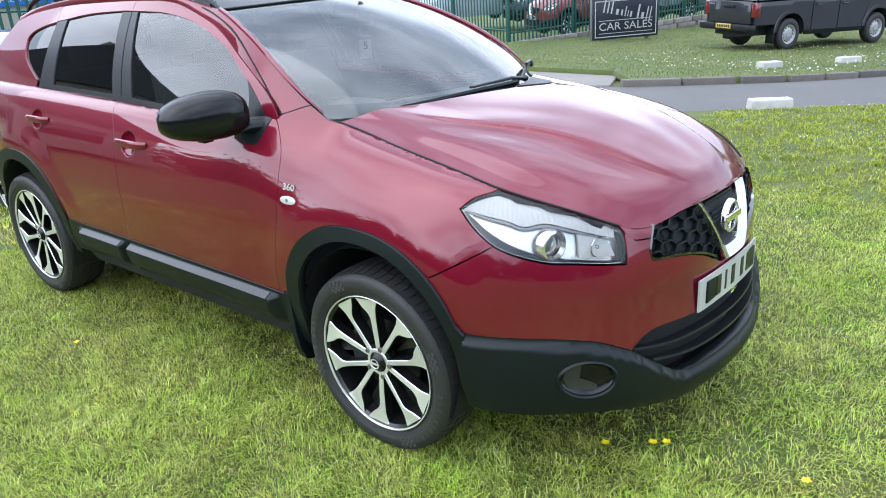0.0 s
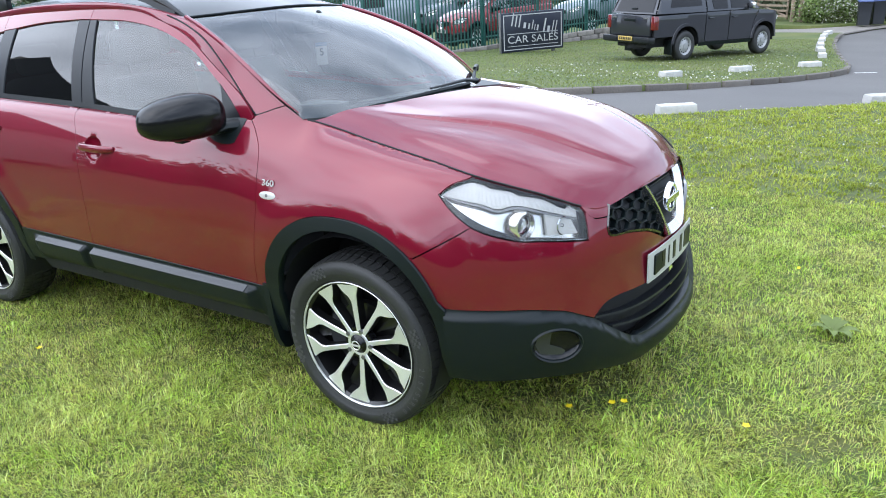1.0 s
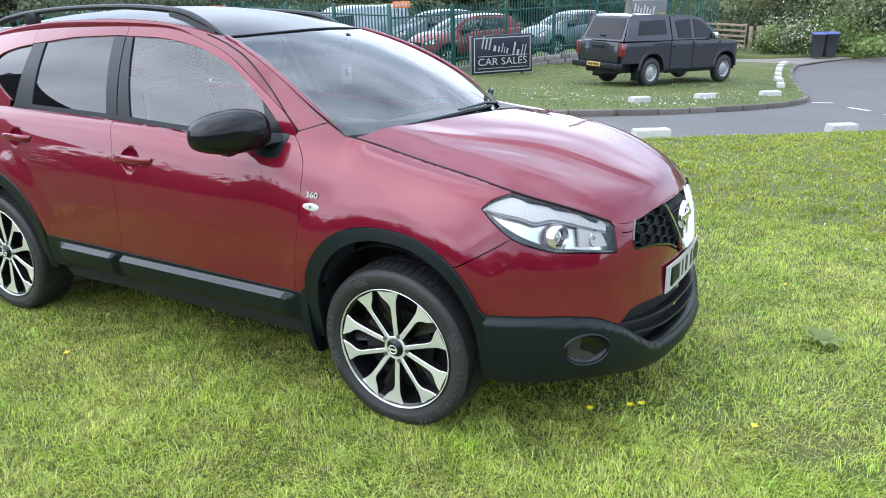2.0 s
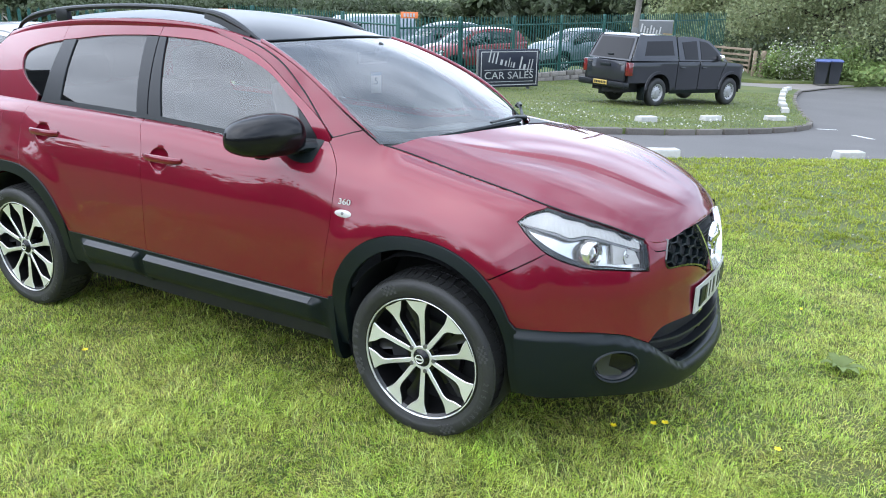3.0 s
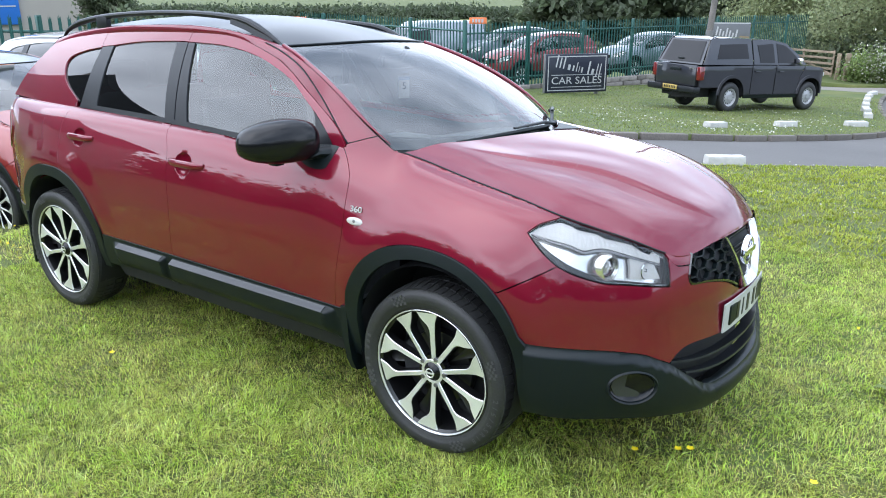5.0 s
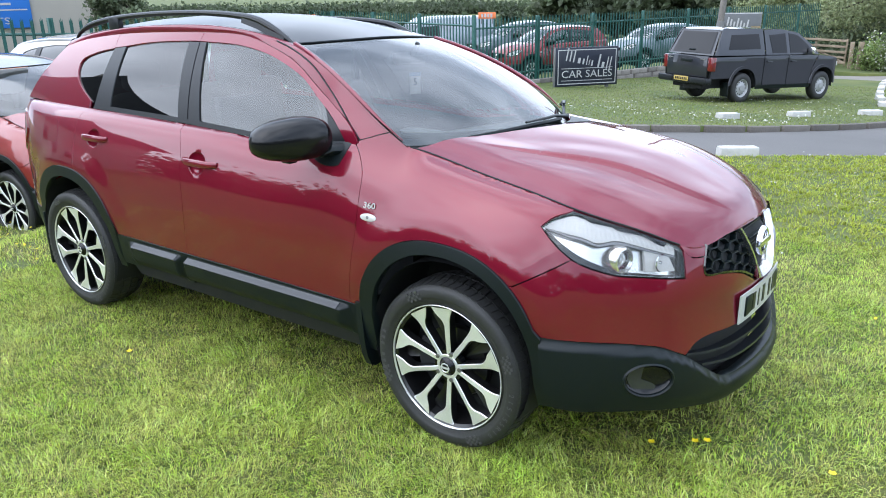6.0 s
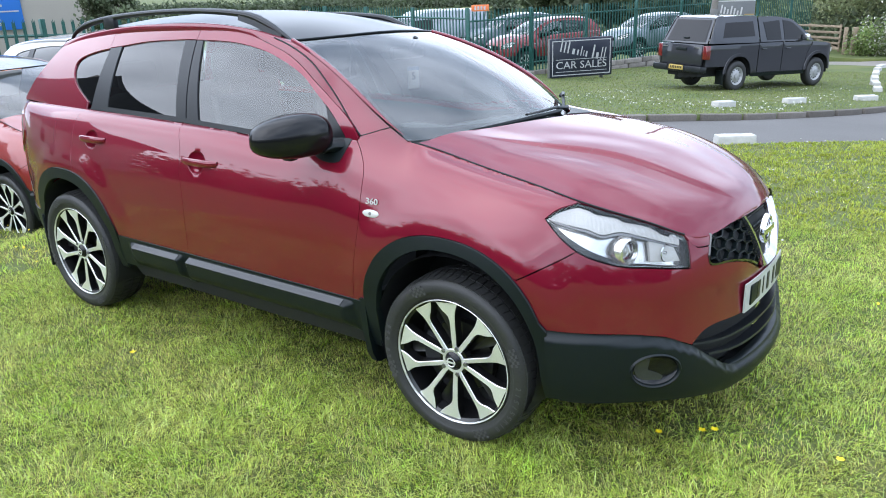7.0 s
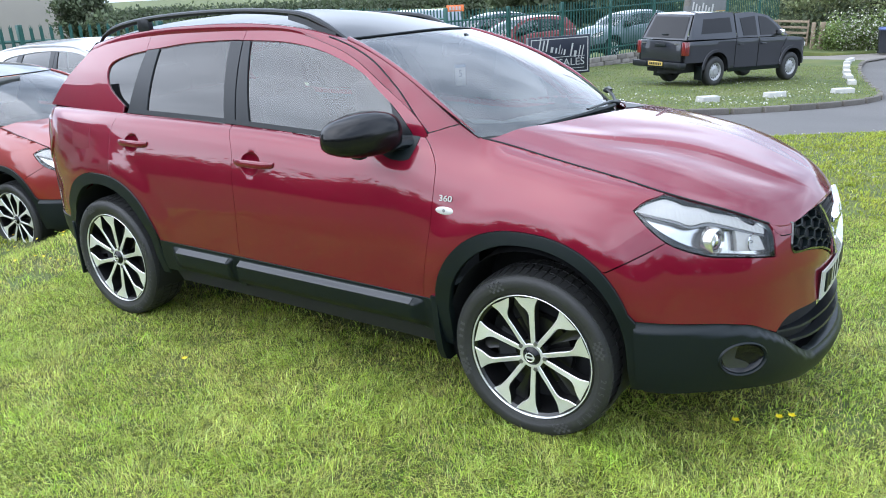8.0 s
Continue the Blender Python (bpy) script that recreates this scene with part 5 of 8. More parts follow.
    part("roof", sheet(roof_skin, outline(*[tuple(rf[i:i + 2]) for i in range(len(rf) - 1)], (rf[-1], rf[0]), step=0.04), 0.04, 0, 0.02, flip=-1), roof_paint, car, "gloss black roof")
    header = [(x + 0.004, y, float(roof_skin(y, x)[2]) + 0.002) for y, x in edge]
    part("header_seal", tube(header, 0.006, 8, 0.8), PLASTIC, car)
    # rear glass, tailgate, floor and inner shell
    part("rear_window", loft([[(-3.0 - 0.06 * math.cos(a), 0.485 * math.sin(a), 1.50) for a in np.linspace(-1.57, 1.57, 13)], [(-3.17 - 0.08 * math.cos(a), 0.60 * math.sin(a), 1.30) for a in np.linspace(-1.57, 1.57, 13)], [(-3.28 - 0.09 * math.cos(a), 0.665 * math.sin(a), 1.15) for a in np.linspace(-1.57, 1.57, 13)]], closed=False), GLOSS_BLACK, car)
    part("tailgate", loft([[(-3.28 - 0.09 * math.cos(a), 0.645 * math.sin(a), 1.15) for a in np.linspace(-1.57, 1.57, 13)], [(-3.33 - 0.10 * math.cos(a), 0.60 * math.sin(a), 1.0) for a in np.linspace(-1.57, 1.57, 13)], [(-3.38 - 0.09 * math.cos(a), 0.55 * math.sin(a), 0.75) for a in np.linspace(-1.57, 1.57, 13)], [(-3.38 - 0.09 * math.cos(a), 0.52 * math.sin(a), 0.35) for a in np.linspace(-1.57, 1.57, 13)]], closed=False), red, car)
    shell = []
    S, Z = np.linspace(-3.4, 1.48, 84), np.linspace(0.0, 1.0, 15)
    for sd in (1, -1):
        pts, ok = {}, []
        verts, faces = [], []
        gs, gk = np.meshgrid(S, Z, indexing="ij")
        z0, z1 = RAIL_BOTTOM[2](gs), RAIL_TOP[2](gs) - 0.03
        gz = z0 + (z1 - z0) * gk
        deep = np.where((gs > 0.34) & (gs < 1.1) & (gz > 0.74) & (gz < 1.02), 0.095, np.where((gs > 0.62) & (gz < 0.6), 0.10, 0.022))
        P = skin(gs, gz) - normals_of(skin, gs, gz) * deep[..., None]
        verts = [(x, sd * y, z) for x, y, z in P.reshape(-1, 3)]
        good = np.ones(gs.shape, bool)
        for c in (0.0, -2.62):
            good &= (np.abs((gs - c) / 0.40) ** 2.2 + np.abs((gz - 0.42) / 0.41) ** 2.2 > 1) & ~((np.abs(gs - c) < 0.40) & (gz < 0.45))
        ok = list(good.ravel())
        n = len(Z)
        for i in range(len(S) - 1):
            for j in range(n - 1):
                q = (i * n + j, i * n + j + 1, (i + 1) * n + j + 1, (i + 1) * n + j)
                if all(ok[k] for k in q):
                    faces.append(q)
        shell.append((verts, faces))
    part("inner_shell", joined(*shell), DARK, car)
    part("floor_pan", joined(box(-3.35, -0.49, 0.24, 0.62, 0.49, 0.30), box(-2.2, -0.70, 0.29, -0.43, 0.70, 0.34), box(-3.3, -0.5, 0.30, -3.05, 0.5, 0.9)), DARK, car)
    part("bumper_tray", joined(box(0.40, -0.56, 0.312, 0.74, 0.56, 0.327), box(0.74, -0.36, 0.275, 0.83, 0.36, 0.290), box(0.83, -0.27, 0.262, 0.892, 0.27, 0.277)), DARK, car)
    part("bay_floor", box(-0.3, -0.6, 0.84, 0.55, 0.6, 0.86), DARK, car)
    # cowl and wipers
    cowl = [[(-0.31 + 0.30 * (1 - u * u) + dx, 0.67 * u, z + 0.02 * (1 - u * u)) for u in np.linspace(-1, 1, 25)] for dx, z in ((0.05, 1.10), (0.0, 1.105), (-0.08, 1.085))]
    part("cowl", loft(cowl, closed=False), PLASTIC, car)
    if fine:
        corner = [(BONNET_W * r, t) for r, t in outline(((1.06, -0.294), (1.97, -0.294)), ((1.97, -0.294), (1.90, -0.26), (1.72, -0.20), (1.50, -0.15), (1.36, -0.17), (1.22, -0.22), (1.06, -0.294)), step=0.03)]
        part("cowl_corner", sheet(bonnet_skin, corner, 0.03, 0.0, 0.004, 0.004, flip=-1), PLASTIC, car)

        def on_screen(y, b):
            return Vector(screen_skin(y, b)) + Vector((0.42, 0, 0.9)) * 0.012
        for y0, y1, yp in ((0.20, -0.42, 0.30), (0.60, 0.26, 0.62)):
            wp = new("wiper")
            wp.parent = car
            wp["label"] = "black windscreen wiper"
            blade = [on_screen(y0 + (y1 - y0) * t, 0.022 + 0.022 * math.sin(math.pi * t)) for t in np.linspace(0, 1, 12)]
            part("blade", tube(blade, 0.008, 6, 1.2), PLASTIC, wp)
            pivot = on_screen(yp, 0.012)
            mid = on_screen((y0 + y1) / 2, 0.050) + Vector((0.004, 0, 0.014))
            part("arm", tube([pivot, pivot.lerp(mid, 0.3) + Vector((0.004, 0, 0.012)), mid], [0.014, 0.011, 0.007], 8, 0.7), PLASTIC, wp)
            part("pivot_cap", moved(lathe([(0, 0.012), (0.012, 0.010), (0.016, -0.01)], 16), Matrix.Translation(pivot) @ Vector((0.42, 0, 0.9)).to_track_quat("-Y", "Z").to_matrix().to_4x4()), PLASTIC, wp)
        interior(car)
    else:
        part("cabin", joined(box(-2.9, -0.55, 0.5, -0.7, 0.55, 1.05, 0.1), box(-1.5, -0.52, 1.0, -1.35, -0.14, 1.38, 0.05), box(-1.5, 0.14, 1.0, -1.35, 0.52, 1.38, 0.05)), DARK, car)
    return car


def seat(car, x, y):
    s = new("seat")
    s.parent = car
    s.matrix_basis = pose(x, y, 0)
    part("cushion", box(-0.25, -0.25, 0.55, 0.27, 0.25, 0.72, 0.06, 3), CLOTH, s)
    rings = []
    for t in np.linspace(0, 1, 9):
        w, d = 0.25 - 0.06 * t ** 2, 0.07 - 0.02 * t
        cx, cz = -0.24 - 0.20 * t, 0.68 + 0.56 * t
        rings.append([(cx + d * math.copysign(abs(math.cos(a)) ** 0.7, math.cos(a)), w * math.copysign(abs(math.sin(a)) ** 0.6, math.sin(a)), cz) for a in np.linspace(0, 2 * math.pi, 17)[:-1]])
    part("backrest", loft(rings), CLOTH, s)
    hr = part("headrest", box(-0.52, -0.13, 1.29, -0.41, 0.13, 1.46, 0.045, 3), CLOTH, s)
    for yy in (-0.06, 0.06):
        part("post", tube([(-0.45, yy, 1.2), (-0.46, yy, 1.32)], 0.007, 6), STEEL, hr)


def interior(car):
    for y in (-0.36, 0.36):
        seat(car, -1.20, y)
    bench = new("rear_bench")
    bench.parent = car
    part("cushion", box(-2.35, -0.62, 0.58, -1.9, 0.62, 0.74, 0.06, 3), CLOTH, bench)
    part("backrest", box(-2.55, -0.60, 0.70, -2.38, 0.60, 1.22, 0.06, 3), CLOTH, bench)
    for y in (-0.38, 0.38):
        part("headrest", box(-2.56, y - 0.12, 1.22, -2.47, y + 0.12, 1.38, 0.04, 3), CLOTH, bench)
    rings = [[(x, y * w, z - 0.02 * y * y) for y in np.linspace(-0.66, 0.66, 15)] for x, z, w in ((-0.15, 1.085, 1.0), (-0.35, 1.10, 1.0), (-0.58, 1.09, 1.0), (-0.66, 1.04, 1.0), (-0.64, 0.80, 1.0))]
    dash = part("dashboard", loft(rings, closed=False), DASH, car)
    part("binnacle", box(-0.66, -0.52, 1.06, -0.44, -0.20, 1.135, 0.03, 3), DASH, dash)
    wheel_m = pose(-0.80, -0.36, 1.0, 0, 62, 0)
    ring = []
    for k in range(33):
        a = 2 * math.pi * k / 32
        ring.append(wheel_m @ Vector((0.185 * math.cos(a), 0.185 * math.sin(a), 0)))
    sw = part("steering_wheel", tube(ring, 0.015, 8, 1.0, wheel_m.to_3x3() @ Vector((0, 0, 1))), DASH, car)
    part("steering_hub", moved(box(-0.07, -0.08, -0.03, 0.07, 0.08, 0.02, 0.02), wheel_m), DASH, sw)
    for a in (90, 210, 330):
        part("spoke", moved(box(0.05, -0.018, -0.012, 0.18, 0.018, 0.006, 0.005), wheel_m @ pose(0, 0, 0, 0, 0, a)), DASH, sw)
    mir = part("inside_mirror", box(-0.83, -0.12, 1.40, -0.80, 0.12, 1.46, 0.012), PLASTIC, car)
    part("mirror_stem", tube([(-0.80, 0, 1.44), (-0.76, 0, 1.50)], 0.012, 8), PLASTIC, mir)
    part("headlining", loft([[(x, y, z - 0.03 * (y / 0.5) ** 2) for y in np.linspace(-0.47, 0.47, 9)] for x, z in ((-1.1, 1.53), (-1.6, 1.56), (-2.3, 1.56), (-2.9, 1.50))], closed=False), CLOTH, car)
    card = part("mirror_card", box(-0.030, -0.001, -0.048, 0.030, 0.001, 0.048, 0.0008), WHITE, car, "white card with the number 5 hanging from the inside mirror", pose(-0.884, 0.125, 1.290, 0, 0, 62))
    lettering("5", 0.05, pose(0, -0.0018, 0, 90, 0, 0), INK, card, "digit", 0.001)
    part("card_tab", box(-0.030, -0.0022, 0.030, 0.030, -0.0012, 0.048), BIN_BLUE, card)


hero = suv("metallic dark red crossover car with black trim parked on the grass", Matrix(), RED, True, (36, 34))


def leaning(car, slope=0.055, start=-0.1, rail=0.035):
    """The lawn falls away under the far side, and the car leans with it."""
    drop = lambda y: slope * np.log1p(np.exp((y - start) / 0.06)) * 0.06
    for o in car.children:
        if o.type != "MESH":
            o.matrix_basis = Matrix.Translation((0, 0, -float(drop(o.matrix_basis.translation.y)))) @ o.matrix_basis
            continue
        for q in [o] + (list(o.children_recursive) if o.matrix_basis == Matrix() else []):
            if q is not o and q.matrix_basis != Matrix():
                continue
            co = np.empty(len(q.data.vertices) * 3)
            q.data.vertices.foreach_get("co", co)
            co = co.reshape(-1, 3)
            y = co[:, 1] + (q.matrix_basis.translation.y if q is o else 0.0)
            extra = rail * smooth(0.0, 0.3, y) if o.name.startswith("roof_rail") else 0.0
            co[:, 2] -= drop(y) + extra
            q.data.vertices.foreach_set("co", co.ravel())
            q.data.update()


leaning(hero)


# ---- ground ----
FALL = ((-60.0, 0.0), (-0.2, 0.0), (1.0, -0.06), (8.5, -0.40), (14.0, -1.02), (19.0, -1.37), (32.0, -2.03), (60.0, -2.3), (120.0, -2.6), (900.0, -3.0))


def ground_z(x, y):
    """The lie of the land: flat round the car, falling away to the road and beyond; a small bank behind the car's tail."""
    x, y = np.asarray(x, float), np.asarray(y, float)
    k = np.linspace(-1.2, 1.2, 7)
    z = np.mean([np.interp(y + d, [p[0] for p in FALL], [p[1] for p in FALL]) for d in k], axis=0)
    bank = smooth(-4.1, -5.5, x + 0.25 * (y + 0.5)) * smooth(9.0, 5.0, y)
    return z - 0.30 * bank


# the near lawn's edge, the far kerb's line (both run along x as functions of x), and the side road's edge
NEAR_EDGE = spline((-9.0, -5.0, -1.6, -0.2, 0.9, 1.5, 3.0, 8.0), (2.6, 4.4, 6.45, 7.6, 8.7, 9.5, 11.5, 18.0))
KERB = ((-30.0, 2.5), (-14.0, 4.6), (-8.0, 6.2), (-5.0, 7.5), (-3.35, 8.6), (-2.14, 10.4), (-1.3, 12.9), (-0.6, 14.9), (-0.22, 16.2), (-0.25, 17.6), (-0.62, 19.6), (-1.05, 22.2), (-1.45, 25.0), (-1.75, 28.0), (-1.9, 31.0))

LAWN = patchy(material("lawn", (0.066, 0.096, 0.020), 0.9, 0, 0.5, 40.0, 0.7, 3.0), (0.120, 0.125, 0.034), 2.2, 0.8)
FAR_LAWN = patchy(material("far_lawn", (0.066, 0.094, 0.022), 0.9, 0, 0.3, 14.0, 0.5, 0.7), (0.140, 0.145, 0.042), 0.5, 0.7)
ASPHALT = material("asphalt", (0.112, 0.106, 0.101), 0.85, 0, 0.16, 90.0, 0.25, 0.5)
CONCRETE = material("concrete_path", (0.21, 0.19, 0.17), 0.85, 0, 0.15, 40.0, 0.2, 0.8)
KERBSTONE = by_piece(material("kerb_stone", (0.125, 0.110, 0.095), 0.85, 0, 0.25, 30.0, 0.4, 2.0), 0.22)
STONE = by_piece(material("wall_stone", (0.215, 0.195, 0.175), 0.9, 0, 0.25, 25.0, 0.4, 3.0), 0.3)
MORTAR = material("mortar", (0.15, 0.14, 0.125), 0.95)
CHALK = by_piece(material("whitewashed_block", (0.46, 0.45, 0.43), 0.8, 0, 0.14, 18.0, 0.3, 3.0), 0.08)
FENCE_GREEN = material("fence_green", (0.014, 0.088, 0.072), 0.42, 0.0, 0.2, 30.0, 0.0, 2.0)
WOOD = by_piece(material("weathered_wood", (0.27, 0.21, 0.15), 0.85, 0, 0.3, 25.0, 0.3, 3.0), 0.2)
POLE_WOOD = material("pole_wood", (0.17, 0.155, 0.14), 0.85, 0, 0.3, 20.0, 0.3, 2.0)
SIGN_BLUE = material("sign_navy", (0.016, 0.020, 0.034), 0.35, 0, 0.05)
SIGN_GREY = material("sign_edge", (0.16, 0.16, 0.16), 0.5)
BIN_DARK = material("bin_plastic", (0.022, 0.025, 0.030), 0.5, 0, 0.12, 60)
BIN_LID = material("bin_lid_blue", (0.065, 0.095, 0.24), 0.45)
ROUGHCAST = material("roughcast", (0.40, 0.365, 0.32), 0.9, 0, 0.1, 60.0, 0.3, 0.6)
SLATE = material("slate_roof", (0.06, 0.06, 0.065), 0.7, 0, 0.2, 20.0, 0.2, 1.0)
BRIGHT_BLUE = material("sign_blue", (0.02, 0.16, 0.55), 0.4, 0, 0.04)
ORANGE = material("orange_board", (0.80, 0.20, 0.06), 0.5, 0, 0.05)
BARK = material("bark", (0.060, 0.048, 0.038), 0.9, 0, 0.3, 12.0, 0.5, 2.0)
LEAF = leafy(by_island(material("leaf_green", (0.325, 0.368, 0.195), 0.6, 0, 0.15, 3.0, 0, 0.4), 0.28, 0.02), 0.5)
LEAF_DARK = leafy(by_island(material("leaf_dark", (0.130, 0.165, 0.094), 0.65, 0, 0.15, 3.0, 0, 0.3), 0.40, 0.02), 0.5)
LEAF_FAR = leafy(by_island(material("leaf_far", (0.090, 0.118, 0.066), 0.7, 0, 0.15, 1.0, 0, 0.1), 0.15, 0.01), 0.5)
LEAF_PALE = leafy(by_island(material("leaf_pale", (0.230, 0.310, 0.105), 0.6, 0, 0.15, 3.0, 0, 0.4), 0.4, 0.02), 0.5)
PETAL = by_island(material("white_petal", (0.50, 0.50, 0.42), 0.7), 0.2, 0.01)
YELLOW = by_island(material("yellow_petal", (0.85, 0.68, 0.015), 0.5), 0.1, 0.005)
GRASS = leafy(by_island(patchy(material("grass_blade", (0.410, 0.545, 0.080), 0.5, 0, 0.25, 6.0, 0, 1.3), (0.560, 0.600, 0.160), 2.2, 0.8), 0.85, 0.02), 0.5)
VERGE_GRASS = leafy(by_island(material("verge_blade", (0.208, 0.255, 0.062), 0.5, 0, 0.25, 6.0, 0, 1.3), 0.35, 0.02), 0.5)
GRASS_FAR = leafy(by_island(patchy(material("grass_blade_far", (0.348, 0.420, 0.042), 0.5, 0, 0.25, 6.0, 0, 1.3), (0.470, 0.500, 0.080), 1.4, 0.8), 0.40, 0.015), 0.5)
GRASS_TIP = leafy(by_island(material("pale_blade", (0.66, 0.76, 0.22), 0.45, 0, 0.2, 6.0, 0, 1.3), 0.35, 0.02), 0.4)
STRAW = leafy(by_island(material("dry_blade", (0.70, 0.64, 0.24), 0.7, 0, 0.25, 6.0, 0, 1.3), 0.35, 0.02), 0.4)
PAINT_LINE = material("road_paint", (0.62, 0.62, 0.60), 0.8, 0, 0.2, 40.0)


def lie(lift=0.0):
    def f(x, y):
        x, y = np.broadcast_arrays(np.asarray(x, float), np.asarray(y, float))
        return np.stack([x, y, ground_z(x, y) + lift], -1)
    return f


def patch(name, poly, lift, mat, label, category, step, depth=0.0, kind="structure"):
    ob = new(name, sheet(lie(lift), poly, step, 0, depth))
    ob.data.materials.append(mat)
    return tagged(ob, label, category, kind=kind)


# one wide sheet of land to the horizon, lawn near, road and verges laid on it
gx = np.r_[-900, -400, -200, -120, -80, np.arange(-60, -12, 4), np.arange(-12, 8, 0.5), np.arange(8, 60, 4), 80, 120, 200, 400, 900]
gy = np.r_[-900, -300, -120, -60, np.arange(-40, -6, 3), np.arange(-6, 40, 0.75), np.arange(40, 120, 8), 160, 300, 900]
verts = [(x, y, float(ground_z(x, y)) - 0.09) for y in gy for x in gx]
n = len(gx)
thing("ground", "grassy land falling away to the horizon", "ground", kind="structure", mat=FAR_LAWN,
      geo=(verts, [(j * n + i, j * n + i + 1, (j + 1) * n + i + 1, (j + 1) * n + i) for j in range(len(gy) - 1) for i in range(n - 1)]))
near = [(x, float(NEAR_EDGE(x))) for x in np.linspace(-9, 8, 60)]
lawn_poly = outline(((-30, -22), (14, -22)), ((14, -22), (14, 24)), ((14, 24), near[-1])) + near[::-1][1:] + outline((near[0], (-30, -3)), ((-30, -3), (-30, -22)))[1:-1]
patch("lawn", lawn_poly, 0.0, LAWN, "mown green lawn with dry patches under the parked car", "lawn", 0.5, 0.08)
kerb = along(KERB, 150)
road_poly = kerb + [(-1.1, 33.4), (0.3, 35.8), (4.0, 40.0), (14.0, 48.0), (14.0, 24.0)] + near[::-1] + [(-30, -3.0)]
patch("road", road_poly, -0.055, ASPHALT, "grey asphalt road", "road", 0.8)
verge_poly = [p for p in along(KERB, 150) if p[1] > 8.3] + [(-5.0, 31.2), (-6.8, 35.0), (-11.4, 21.5), (-12.9, 17.5), (-15.0, 13.0), (-9.5, 9.6), (-4.6, 9.7)]
patch("verge", verge_poly, 0.05, FAR_LAWN, "green verge with daisies behind the kerb", "verge", 0.5, 0.10)
path_poly = [p for p in kerb if p[1] < 8.35 and p[0] > -16] + [(-4.55, 9.75), (-9.5, 9.65), (-15.0, 13.0), (-19.0, 11.0)]
patch("pavement", path_poly, -0.03, CONCRETE, "pale worn concrete pavement beside the road", "pavement", 0.6, 0.08)
patch("footpath", [(-6.9, 31.0), (-4.5, 31.1), (-1.85, 31.0), (-1.1, 33.4), (-0.2, 35.0), (-1.2, 34.9), (-3.5, 33.2), (-7.2, 32.4)], 0.03, CONCRETE, "pale concrete footpath before the gate", "path", 0.5, 0.05)
bank = [(-3.4, 33.4), (-1.2, 35.0), (0.3, 36.1), (4.0, 40.4), (14.0, 48.4), (14, 70), (-20, 70), (-20, 40)]
patch("bank", bank, 0.12, FAR_LAWN, "rough grassy bank beyond the road", "bank", 1.5, 0.2)

# kerb stones, each a piece under the kerb
kerb_thing = thing("kerb", "worn stone kerb round the verge", "kerb", kind="structure")
run = [p for p in along(KERB, 400) if p[1] > 8.2]
stone = mesh_of("kerb_stone", *box(-0.455, -0.07, -0.14, 0.455, 0.07, 0.055, 0.016))
stone.materials.append(KERBSTONE)
gathered, last = 0.0, run[0]
rng = random.Random(3)
for p, q in zip(run, run[1:]):
    gathered += math.dist(p, q)
    if gathered >= 0.915:
        gathered = 0.0
        mid = ((p[0] + last[0]) / 2, (p[1] + last[1]) / 2)
        k = new("kerb_stone", stone)
        k.parent = kerb_thing
        tip = math.degrees(math.atan2(float(ground_z(*last)) - float(ground_z(*p)), math.dist(p, last)))
        k.matrix_basis = pose(mid[0], mid[1], float(ground_z(*mid)) + rng.uniform(-0.006, 0.004), 0, 0, math.degrees(math.atan2(p[1] - last[1], p[0] - last[0])) + rng.uniform(-0.8, 0.8)) @ pose(0, 0, 0, 0, tip, 0)
        last = p
for a, b in (((-0.02, 16.67), (0.40, 16.9)), ((0.78, 15.9), (1.20, 15.35)), ((1.5, 14.7), (1.9, 14.0))):
    d = Vector((b[0] - a[0], b[1] - a[1], 0)).normalized()
    s = Vector((-d.y, d.x, 0)) * 0.06
    pts = [(a[0] + s.x, a[1] + s.y), (a[0] - s.x, a[1] - s.y), (b[0] - s.x, b[1] - s.y), (b[0] + s.x, b[1] + s.y)]
    patch("road_line", pts, -0.049, PAINT_LINE, "worn white painted road line", "road marking", 0.3)

# whitewashed kerb blocks
blk = [bmesh.new()]
bm = blk[0]
bmesh.ops.create_cube(bm, size=1)
for v in bm.verts:
    v.co = Vector((v.co.x * 0.58, v.co.y * 0.24, v.co.z * 0.20))
    if v.co.z > 0:
        v.co.x *= 0.96
        v.co.y *= 0.9
bmesh.ops.bevel(bm, geom=bm.edges[:], offset=0.022, segments=2, profile=0.6, affect="EDGES")
bmesh.ops.subdivide_edges(bm, edges=[e for e in bm.edges if e.calc_length() > 0.15], cuts=3, use_grid_fill=True)
for v in bm.verts:
    v.co += Vector((noise.noise(v.co * 6), noise.noise(v.co * 6 + Vector((9, 0, 0))), noise.noise(v.co * 6 + Vector((0, 9, 0))))) * 0.010
me = bpy.data.meshes.new("white_block")
bm.to_mesh(me)
bm.free()
me.polygons.foreach_set("use_smooth", [True] * len(me.polygons))
me.set_sharp_from_angle(angle=radians(40))
me.materials.append(CHALK)
first = None
